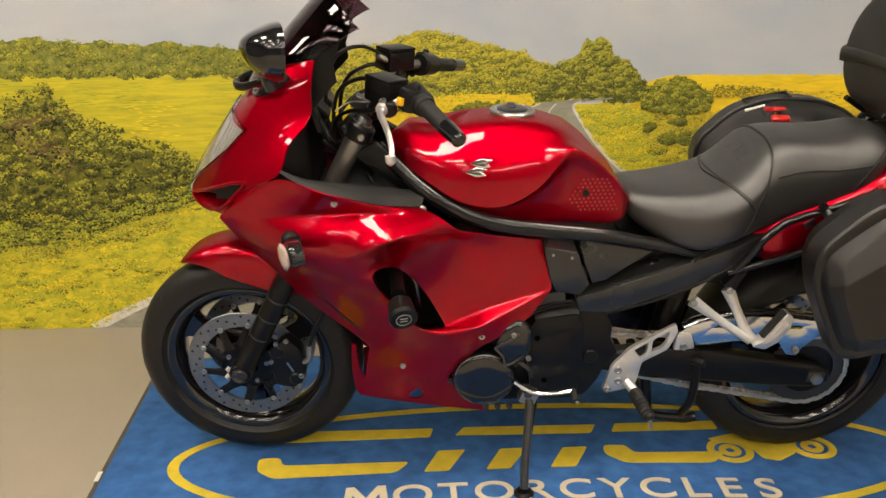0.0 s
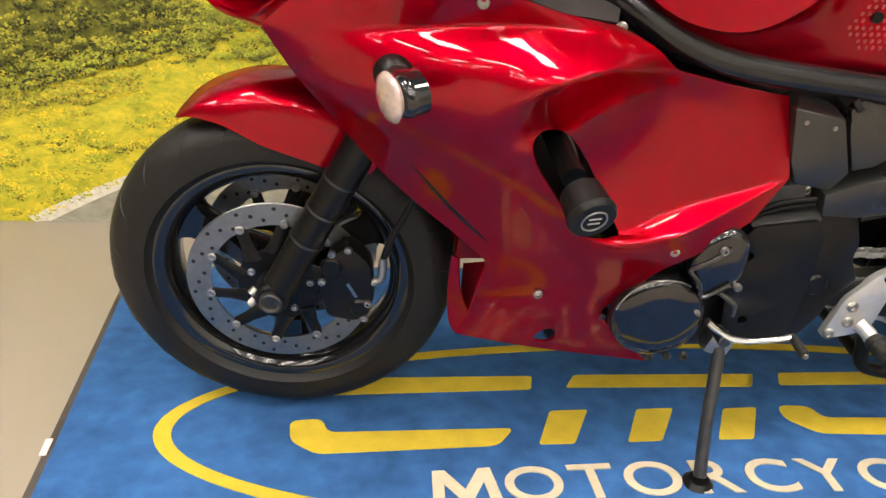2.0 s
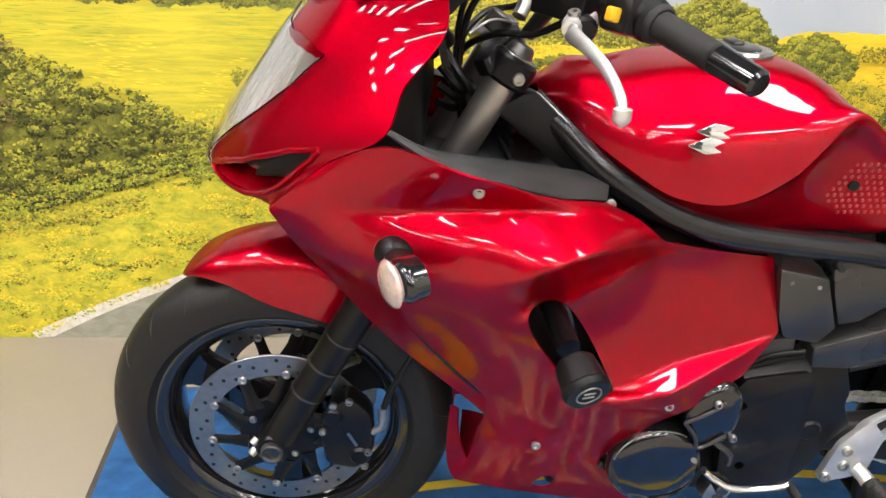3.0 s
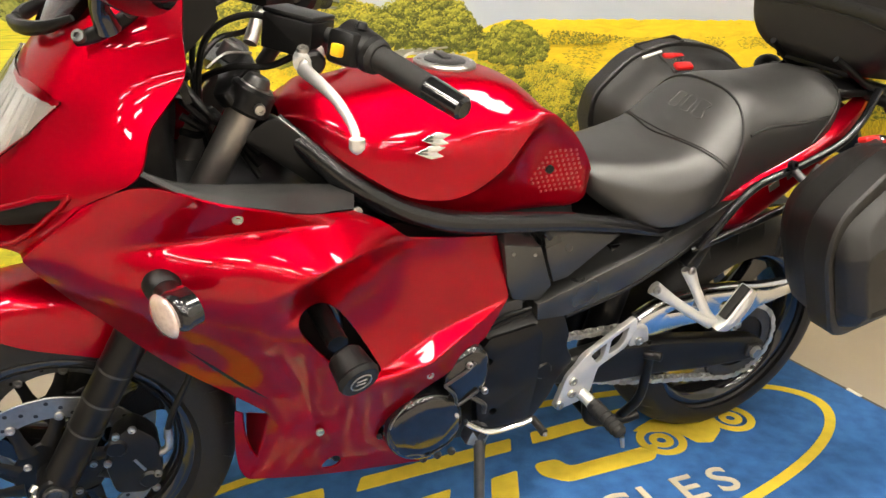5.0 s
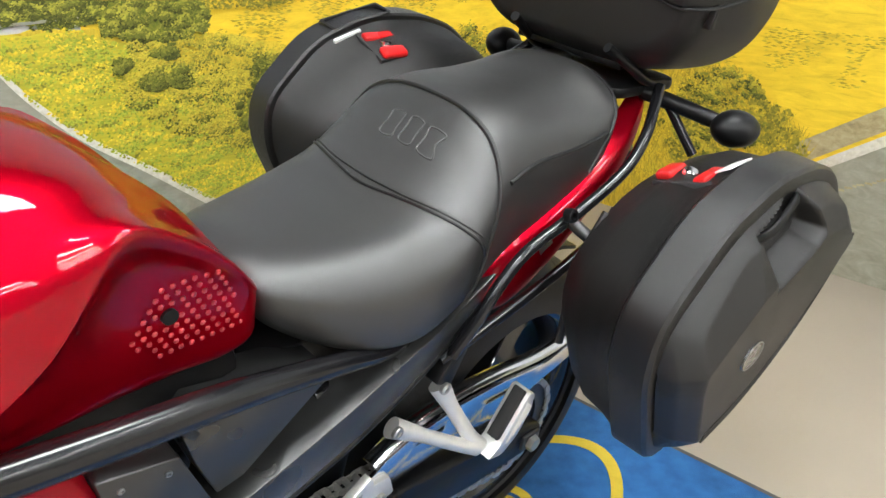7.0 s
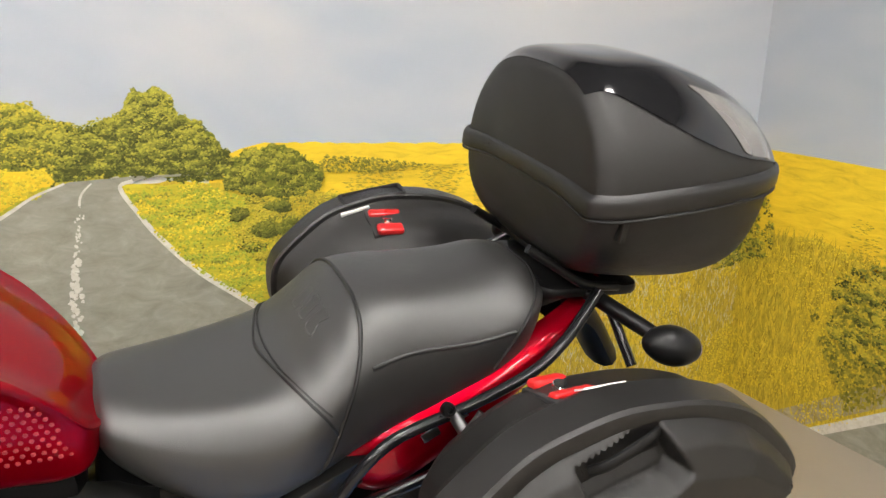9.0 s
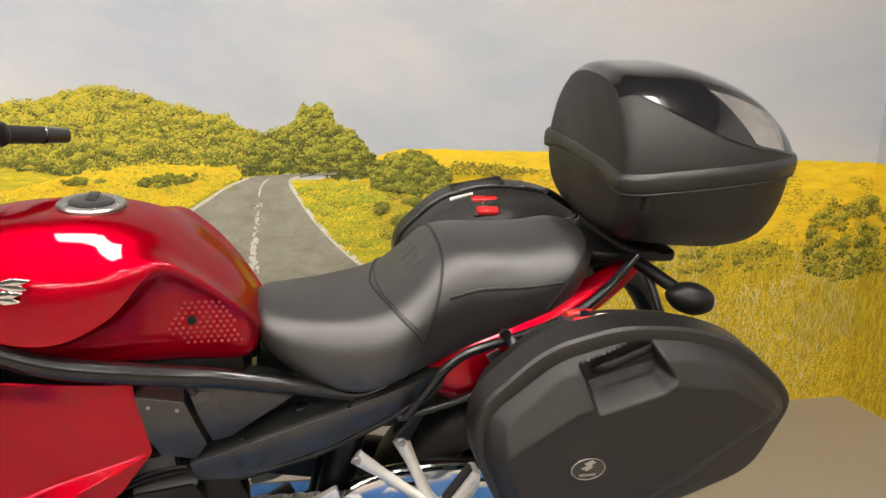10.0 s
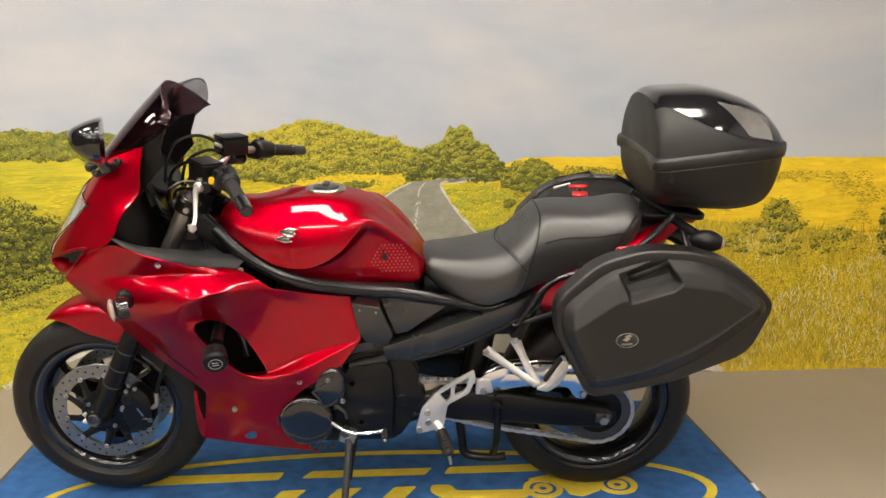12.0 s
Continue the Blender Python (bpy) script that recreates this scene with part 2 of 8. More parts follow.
def rod(p0, p1, r0, r1=None, seg=16, bevel=0.0, bm=None):
    """A straight round bar, with chamfered ends."""
    r1 = r0 if r1 is None else r1
    d = Vector(p1) - Vector(p0)
    m = Matrix.Translation(p0) @ d.to_track_quat("Z", "Y").to_matrix().to_4x4()
    L = d.length
    prof = [(0, r0 - bevel), (bevel, r0), (L - bevel, r1), (L, r1 - bevel)] if bevel else [(0, r0), (L, r1)]
    bm = bm or bmesh.new()
    rings = [[bm.verts.new(m @ Vector((r * math.cos(w), r * math.sin(w), z))) for w in (2 * math.pi * j / seg for j in range(seg))] for z, r in prof]
    for a, b in zip(rings, rings[1:]):
        for j in range(seg):
            bm.faces.new((a[j], a[(j + 1) % seg], b[(j + 1) % seg], b[j]))
    bm.faces.new(rings[0])
    bm.faces.new(rings[-1])
    return bm


def block(c, size, bevel=0.004, rot=(0, 0, 0), bm=None, seg=2):
    """A box with rounded edges."""
    t = bmesh.new()
    bmesh.ops.create_cube(t, size=1)
    bmesh.ops.scale(t, vec=size, verts=t.verts)
    if bevel:
        bmesh.ops.bevel(t, geom=list(t.edges), offset=min(bevel, min(size) * 0.45), segments=seg, affect="EDGES", profile=0.5)
    t.transform(pose(*c, *rot))
    return merge(bm, t)


def merge(bm, t):
    if bm is None:
        return t
    me = bpy.data.meshes.new("tmp")
    t.to_mesh(me)
    t.free()
    bm.from_mesh(me)
    bpy.data.meshes.remove(me)
    return bm


def slab(outline, y0, y1, bevel=0.004, holes=(), bm=None, seg=2, dy=None):
    """A plate: an outline of (x, z) between two depths y, its edges rounded. dy(x, z) bends it sideways."""
    t = bmesh.new()
    loops = []
    for ring in (outline, *holes):
        vs = [t.verts.new((x, y0, z)) for x, z in ring]
        loops.append([t.edges.new((vs[i], vs[(i + 1) % len(vs)])) for i in range(len(vs))])
    if holes:
        bmesh.ops.triangle_fill(t, use_beauty=True, edges=[e for l in loops for e in l])
    else:
        t.faces.new([e.verts[0] for e in loops[0]])
    r = bmesh.ops.extrude_face_region(t, geom=list(t.faces))
    bmesh.ops.translate(t, vec=(0, y1 - y0, 0), verts=[v for v in r["geom"] if isinstance(v, bmesh.types.BMVert)])
    bmesh.ops.recalc_face_normals(t, faces=t.faces)
    if bevel:
        es = [e for e in t.edges if len(e.link_faces) == 2 and e.calc_face_angle(0) > 0.6]
        bmesh.ops.bevel(t, geom=es, offset=bevel, segments=seg, affect="EDGES", profile=0.5, clamp_overlap=True)
    if dy:
        for v in t.verts:
            v.co.y += dy(v.co.x, v.co.z)
    return merge(bm, t)


def rounded(pts, r=0.012, n=4):
    """The outline with its corners rounded."""
    out = []
    k = len(pts)
    for i in range(k):
        a, b, c = (Vector(pts[(i + d) % k]) for d in (-1, 0, 1))
        u, w = (a - b), (c - b)
        q = min(r, u.length * 0.45, w.length * 0.45)
        p0, p1 = b + u.normalized() * q, b + w.normalized() * q
        for j in range(n + 1):
            t = j / n
            out.append(tuple(p0 * (1 - t) ** 2 + b * 2 * t * (1 - t) + p1 * t * t))
    return out


def lathe(profile, centre, seg=64, closed=True, bm=None):
    """A profile of (radius, y) turned about the y axis through centre."""
    bm = bm or bmesh.new()
    cx, cy, cz = centre
    rings = []
    for j in range(seg):
        w = 2 * math.pi * j / seg
        rings.append([bm.verts.new((cx + r * math.cos(w), cy + y, cz + r * math.sin(w))) for r, y in profile])
    k = len(profile)
    for j in range(seg):
        a, b = rings[j], rings[(j + 1) % seg]
        for i in range(k if closed else k - 1):
            bm.faces.new((a[i], a[(i + 1) % k], b[(i + 1) % k], b[i]))
    return bm


def mirrored(bm):
    """The same part on the other side of the bike."""
    t = bm.copy()
    for v in t.verts:
        v.co.y *= -1
    bmesh.ops.reverse_faces(t, faces=t.faces)
    return t


def bolt(p, r, out=(0, -1, 0), depth=0.006, bm=None):
    """A cap bolt with a hexagon socket, its head towards out."""
    d = Vector(out).normalized()
    m = Matrix.Translation(p) @ d.to_track_quat("Z", "Y").to_matrix().to_4x4()
    bm = bm or bmesh.new()
    rings = []
    for rr, z, s in ((r, 0, 12), (r, depth * 0.75, 12), (r * 0.85, depth, 12), (r * 0.5, depth, 12), (r * 0.5, depth * 0.4, 12)):
        rings.append([bm.verts.new(m @ Vector((rr * math.cos(w), rr * math.sin(w), z))) for w in (2 * math.pi * j / s for j in range(s))])
    for a, b in zip(rings, rings[1:]):
        for j in range(12):
            bm.faces.new((a[j], a[(j + 1) % 12], b[(j + 1) % 12], b[j]))
    bm.faces.new(rings[-1])
    bm.faces.new(rings[0])
    return bm



# ---- the room ----
def room():
    floor = block(((LEFT_X + SIDE_X) / 2, (BACK_Y + WALL_Y) / 2, -0.05), (SIDE_X - LEFT_X + 0.4, WALL_Y - BACK_Y + 0.4, 0.1), 0)
    thing("floor", floor, FLOOR, "smooth beige vinyl showroom floor with faint scuffs", "floor", kind="structure")
    thing("wall_north", block(((LEFT_X + SIDE_X) / 2, WALL_Y + 0.06, ROOF / 2), (SIDE_X - LEFT_X + 0.24, 0.12, ROOF), 0), PAINT,
          "white painted wall that carries the printed mural", "wall", kind="structure")
    thing("wall_east", block((SIDE_X + 0.06, (WALL_Y + BACK_Y) / 2 - 0.003, ROOF / 2), (0.12, WALL_Y - BACK_Y - 0.006, ROOF), 0), PAINT,
          "white painted side wall that carries the printed mural", "wall", kind="structure")
    # unseen south and west walls, added dark so the red paint reflects a dim room
    thing("wall_south", block(((LEFT_X + SIDE_X) / 2, BACK_Y - 0.06, ROOF / 2), (SIDE_X - LEFT_X + 0.24, 0.12, ROOF), 0), DARK_WALL,
          "plain dark grey wall, unseen, standing in for the dim room behind", "wall", kind="structure")
    thing("wall_west", block((LEFT_X - 0.06, (WALL_Y + BACK_Y) / 2 - 0.003, ROOF / 2), (0.12, WALL_Y - BACK_Y - 0.006, ROOF), 0), DARK_WALL,
          "plain dark grey wall, unseen, standing in for the dim room behind", "wall", kind="structure")
    thing("ceiling", block(((LEFT_X + SIDE_X) / 2, (BACK_Y + WALL_Y) / 2, ROOF + 0.05), (SIDE_X - LEFT_X + 0.24, WALL_Y - BACK_Y + 0.24, 0.1), 0), CEIL,
          "dark painted ceiling with lit panels", "ceiling", kind="structure")


room()


def ceiling_light(x, y, w=0.6, d=0.6):
    r = root("ceiling_light", (x, y, ROOF), "square white ceiling panel lamp, switched on", "ceiling lamp", "panel lamps in the ceiling")
    z = ROOF - 0.012
    fr = slab([(x - w / 2, y - d / 2), (x + w / 2, y - d / 2), (x + w / 2, y + d / 2), (x - w / 2, y + d / 2)], 0, 0.02, 0.003,
              [[(x - w / 2 + 0.02, y - d / 2 + 0.02), (x + w / 2 - 0.02, y - d / 2 + 0.02), (x + w / 2 - 0.02, y + d / 2 - 0.02), (x - w / 2 + 0.02, y + d / 2 - 0.02)]])
    fr.transform(Matrix(((1, 0, 0, 0), (0, 0, 1, 0), (0, 1, 0, z - 0.012), (0, 0, 0, 1))))
    part("frame", fr, PAINT, r)
    part("diffuser", block((x, y, z), (w - 0.044, d - 0.044, 0.006), 0), LED, r, "glowing white diffuser")
    return r


LAMPS = [(x, -0.85, 0.60) for x in (-3.4, -1.9, -0.4, 1.1)]
LAMPS += [(x, y, 0.38) for y in (-2.3, -3.45, -4.6, -5.75, -6.9, -8.05) for x in (-3.9, -2.75, -1.6, -0.45, 0.7, 1.85)]
for lx, ly, lw in LAMPS:
    ceiling_light(lx, ly, lw, lw)


# ---- the printed mural ----
def north(s, z, d):
    return (s, WALL_Y - d, z)


def east(s, z, d):
    return (SIDE_X - d, s, z)


def ragged(pts, step, amp, seed=1):
    """The outline cut into short steps and roughened across its edge."""
    rnd = random.Random(seed)
    out = []
    amp = min(amp, step * 0.8)
    for i, a in enumerate(pts):
        b = pts[(i + 1) % len(pts)]
        L = math.dist(a, b)
        n = max(1, int(L / step))
        nx, nz = -(b[1] - a[1]) / L, (b[0] - a[0]) / L
        for j in range(n):
            t = j / n
            k = rnd.uniform(-amp, amp) if j else 0
            out.append((a[0] + (b[0] - a[0]) * t + nx * k, a[1] + (b[1] - a[1]) * t + nz * k))
    return out


def sheet(name, pts, d, mat, parent, wall=north, label=""):
    bm = bmesh.new()
    flat_v, _, tris, _, _, _ = geometry.delaunay_2d_cdt([Vector((s, max(z, 0.0))) for s, z in pts], [], [list(range(len(pts)))], 1, 1e-6)
    vs = [bm.verts.new(wall(v.x, v.y, d)) for v in flat_v]
    for f in tris:
        bm.faces.new([vs[i] for i in f])
    ob = part(name, bm, mat, parent, label)
    ob.data.polygons.foreach_set("use_smooth", [False] * len(ob.data.polygons))
    return ob


def inside(pts, q):
    p = np.array(pts)
    a, b = p, np.roll(p, -1, axis=0)
    x, y = q[:, :1], q[:, 1:]
    c = ((a[:, 1] > y) != (b[:, 1] > y)) & (x < (b[:, 0] - a[:, 0]) * (y - a[:, 1]) / (b[:, 1] - a[:, 1] + 1e-12) + a[:, 0])
    return c.sum(1) % 2 == 1


def leaves(name, pts, n, w, h, spread, d, mat, parent, wall=north, seed=1, label="", clump=0.0, blade=False):
    """Printed leaves or blades: n small flat shapes inside an outline. spread: how far they turn from upright."""
    rs = np.random.RandomState(seed)
    p = np.array(pts)
    lo, hi = p.min(0), p.max(0)
    got = np.zeros((0, 2))
    while len(got) < n:
        q = lo + rs.rand(n * 2, 2) * (hi - lo)
        q = q[inside(pts, q)]
        if clump:
            f = np.array([noise.noise((a * clump, b * clump, seed * 3.7)) for a, b in q])
            q = q[f > -0.05]
        got = np.concatenate([got, q])
    got = got[:n]
    verts, faces = [], []
    for i, (s, z) in enumerate(got):
        k = rs.uniform(0.55, 1.35)
        a = rs.uniform(-spread, spread)
        ca, sa = math.cos(a), math.sin(a)
        dd = d + 0.0016 * i / n
        shape = ((-w * 0.5, 0), (w * 0.5, 0), (rs.uniform(-w, w) * 0.7, h)) if blade else ((0, -h * 0.5), (w * 0.5, -h * rs.uniform(0, 0.3)), (w * rs.uniform(-0.2, 0.2), h * 0.5), (-w * 0.5, h * rs.uniform(0, 0.3)))
        b = len(verts)
        for u, v in shape:
            u, v = u * k, v * k
            verts.append(wall(s + u * ca - v * sa, max(z + u * sa + v * ca, 0.0), dd))
        faces.append(tuple(range(b, b + len(shape))))
    me = bpy.data.meshes.new(name)
    me.from_pydata(verts, [], faces)
    me.materials.append(mat)
    ob = new(name, me)
    ob.parent = parent
    ob.matrix_parent_inverse = Matrix.Translation(-BASES[parent.name])
    return tagged(ob, label, kind="stuff")


def foliage(name, pts, n, w, h, d, mats, parent, wall=north, seed=1, clump=16.0, lift=0.0, label="", spread=3.2, grow=0.5):
    """Printed foliage in light and dark clumps: each leaf takes the ink that its clump's light gives it."""
    rs = np.random.RandomState(seed)
    p = np.array(pts)
    lo, hi = p.min(0), p.max(0)
    got = np.zeros((0, 2))
    while len(got) < n:
        q = lo + rs.rand(n * 2, 2) * (hi - lo)
        got = np.concatenate([got, q[inside(pts, q)]])
    got = got[:n]
    verts, faces, inks = [], [], []
    for i, (s, z) in enumerate(got):
        f = noise.noise((s * clump, z * clump, seed * 1.7)) + 0.6 * noise.noise((s * clump * 2.7, z * clump * 2.7, seed * 2.3)) - 0.5 * noise.noise((s * clump, (z + 0.35 / clump) * clump, seed * 1.7))
        f = 0.5 + 0.62 * f + lift + rs.uniform(-0.16, 0.16)
        ink = int(max(0, min(len(mats) - 1, f * len(mats))))
        k = rs.uniform(1 - grow, 1 + grow)
        a = rs.uniform(-spread, spread)
        ca, sa = math.cos(a), math.sin(a)
        dd = d + 0.0016 * i / n
        b = len(verts)
        for u, v in ((0, -h * 0.5), (w * 0.5, -h * rs.uniform(0, 0.3)), (w * rs.uniform(-0.2, 0.2), h * 0.5), (-w * 0.5, h * rs.uniform(0, 0.3))):
            u, v = u * k, v * k
            verts.append(wall(s + u * ca - v * sa, max(z + u * sa + v * ca, 0.0), dd))
        faces.append((b, b + 1, b + 2, b + 3))
        inks.append(ink)
    me = bpy.data.meshes.new(name)
    me.from_pydata(verts, [], faces)
    for m in mats:
        me.materials.append(m)
    me.polygons.foreach_set("material_index", inks)
    ob = new(name, me)
    ob.parent = parent
    ob.matrix_parent_inverse = Matrix.Translation(-BASES[parent.name])
    return tagged(ob, label, kind="stuff")


def crowns(name, pts, n, size, per, leaf, d, mats, parent, wall=north, seed=1, lift=0.0, squash=0.8, label="", low_dark=0.0):
    """Printed foliage as overlapping clumps, far to near, each paler above and darker below."""
    rs = np.random.RandomState(seed)
    p = np.array(pts)
    lo, hi = p.min(0), p.max(0)
    got = np.zeros((0, 2))
    while len(got) < n:
        q = lo + rs.rand(n * 2, 2) * (hi - lo)
        got = np.concatenate([got, q[inside(pts, q)]])
    got = got[:n]
    got = got[np.argsort(-got[:, 1] + rs.uniform(-0.04, 0.04, n))]
    N = n * per
    c = np.repeat(got, per, axis=0)
    r = np.repeat(size * rs.uniform(0.55, 1.35, n), per)
    tone = np.repeat(rs.uniform(-0.22, 0.22, n), per)
    a, rad = rs.uniform(0, 2 * math.pi, N), np.sqrt(rs.rand(N)) * (1 + 0.25 * rs.rand(N))
    u, v = rad * np.cos(a), rad * np.sin(a)
    s0, z0 = c[:, 0] + u * r, c[:, 1] + v * r * squash
    f = 0.5 + 0.46 * v - 0.10 * u + tone + rs.uniform(-0.17, 0.17, N) + lift + low_dark * ((c[:, 1] - lo[1]) / (hi[1] - lo[1]) - 0.5)
    keep = inside(pts, np.stack([s0, z0], axis=1)) | (inside(pts, np.stack([s0, z0 - 0.010], axis=1)) & (rs.rand(N) < 0.5))
    s0, z0, f = s0[keep], z0[keep], f[keep]
    N = len(s0)
    ink = np.clip((f * len(mats)).astype(int), 0, len(mats) - 1)
    k = leaf * rs.uniform(0.6, 1.4, N)
    t = rs.uniform(-0.9, 0.9, N)
    dd = d + 0.0017 * np.arange(N) / N
    shape = np.array(((-0.62, 0.0), (-0.1, -0.36), (0.62, 0.05), (0.05, 0.40)))
    verts = []
    ct, st = np.cos(t), np.sin(t)
    for x, y in shape:
        verts.append((s0 + k * (x * ct - y * st), np.maximum(z0 + k * (x * st + y * ct), 0.0)))
    co = [wall(float(verts[j][0][i]), float(verts[j][1][i]), float(dd[i])) for i in range(N) for j in range(4)]
    me = bpy.data.meshes.new(name)
    me.from_pydata(co, [], [(4 * i, 4 * i + 1, 4 * i + 2, 4 * i + 3) for i in range(N)])
    for m in mats:
        me.materials.append(m)
    me.polygons.foreach_set("material_index", [int(i) for i in ink])
    ob = new(name, me)
    ob.parent = parent
    ob.matrix_parent_inverse = Matrix.Translation(-BASES[parent.name])
    return tagged(ob, label, kind="stuff")


SKY = print_ink("print_sky", [(0.36, 0.41, 0.48), (0.43, 0.46, 0.505), (0.50, 0.505, 0.52), (0.57, 0.55, 0.54)], (0.45, 0.45, 1.3), 4, distort=0.4)
GREEN_FIELD = print_ink("print_green_field", [(0.36, 0.33, 0.018), (0.48, 0.42, 0.014), (0.60, 0.50, 0.012), (0.68, 0.56, 0.02)], (5, 5, 60), 8)
YELLOW_FIELD = print_ink("print_rape_field", [(0.62, 0.42, 0.003), (0.76, 0.52, 0.002), (0.84, 0.58, 0.002), (0.90, 0.64, 0.004)], (9, 9, 45), 8)
HEDGE = print_ink("print_far_hedge", [(0.07, 0.09, 0.015), (0.15, 0.17, 0.025), (0.25, 0.25, 0.04), (0.36, 0.34, 0.06)], (45, 45, 45), 8)
HILL = print_ink("print_hill_scrub", [(0.09, 0.11, 0.010), (0.22, 0.23, 0.014), (0.38, 0.35, 0.016), (0.54, 0.46, 0.016)], (26, 26, 34), 9)
TREE = print_ink("print_tree", [(0.04, 0.055, 0.008), (0.12, 0.14, 0.012), (0.22, 0.23, 0.018), (0.36, 0.33, 0.024)], (40, 40, 40), 9)
BUSH = print_ink("print_dark_bush", [(0.030, 0.034, 0.008), (0.09, 0.095, 0.012), (0.19, 0.18, 0.018), (0.34, 0.29, 0.025)], (30, 30, 30), 9)
GRASS = print_ink("print_meadow", [(0.26, 0.27, 0.014), (0.44, 0.41, 0.016), (0.60, 0.50, 0.016), (0.74, 0.57, 0.018)], (22, 22, 40), 9)
GRASS_R = print_ink("print_dry_grass", [(0.32, 0.24, 0.012), (0.54, 0.39, 0.012), (0.72, 0.52, 0.012), (0.80, 0.60, 0.03)], (50, 50, 18), 9)
ROAD = print_ink("print_asphalt", [(0.23, 0.22, 0.165), (0.27, 0.26, 0.20), (0.315, 0.30, 0.235), (0.37, 0.35, 0.28)], (14, 14, 30), 9)
ROAD_LINE = print_ink("print_road_paint", [(0.50, 0.46, 0.38), (0.62, 0.58, 0.50), (0.70, 0.67, 0.60)], (60, 60, 60), 6)
VERGE = print_ink("print_verge_sand", [(0.26, 0.21, 0.11), (0.40, 0.33, 0.17), (0.48, 0.42, 0.26)], (30, 30, 50), 8)
L_LIGHT = print_ink("print_leaf_light", [(0.36, 0.31, 0.02), (0.54, 0.44, 0.02), (0.70, 0.54, 0.02)], (30, 30, 30), 4, 0.45)
L_MID = print_ink("print_leaf_mid", [(0.11, 0.11, 0.012), (0.22, 0.20, 0.016), (0.34, 0.28, 0.02), (0.48, 0.38, 0.025)], (30, 30, 30), 4, 0.45)
L_GRASS = print_ink("print_grass_green", [(0.23, 0.28, 0.02), (0.38, 0.42, 0.025), (0.52, 0.53, 0.03)], (30, 30, 30), 4, 0.45)
L_BROWN = print_ink("print_leaf_brown", [(0.09, 0.06, 0.02), (0.17, 0.11, 0.035), (0.26, 0.18, 0.06)], (30, 30, 30), 4, 0.45)
L_YELLOW = print_ink("print_leaf_yellow", [(0.60, 0.44, 0.006), (0.76, 0.56, 0.005), (0.86, 0.66, 0.01)], (30, 30, 30), 4, 0.45)
L_DRY = print_ink("print_blade_dry", [(0.28, 0.21, 0.014), (0.48, 0.36, 0.014), (0.68, 0.52, 0.03)], (30, 30, 30), 4, 0.45)
L_PALE = print_ink("print_blade_pale", [(0.56, 0.50, 0.24), (0.70, 0.66, 0.40)], (30, 30, 30), 4, 0.45)


H1 = print_ink("print_scrub_shadow", [(0.045, 0.052, 0.010), (0.075, 0.082, 0.012), (0.11, 0.115, 0.016)], (30, 30, 30), 4, 0.4)
H2 = print_ink("print_scrub_dark", [(0.10, 0.11, 0.014), (0.15, 0.155, 0.018), (0.20, 0.20, 0.022)], (30, 30, 30), 4, 0.4)
H3 = print_ink("print_scrub_mid", [(0.19, 0.19, 0.020), (0.26, 0.25, 0.024), (0.32, 0.30, 0.028)], (30, 30, 30), 4, 0.4)
H4 = print_ink("print_scrub_light", [(0.32, 0.30, 0.026), (0.42, 0.38, 0.03), (0.52, 0.46, 0.035)], (30, 30, 30), 4, 0.4)
B1 = print_ink("print_bush_shadow", [(0.018, 0.020, 0.006), (0.035, 0.036, 0.009), (0.055, 0.056, 0.012)], (30, 30, 30), 4, 0.4)


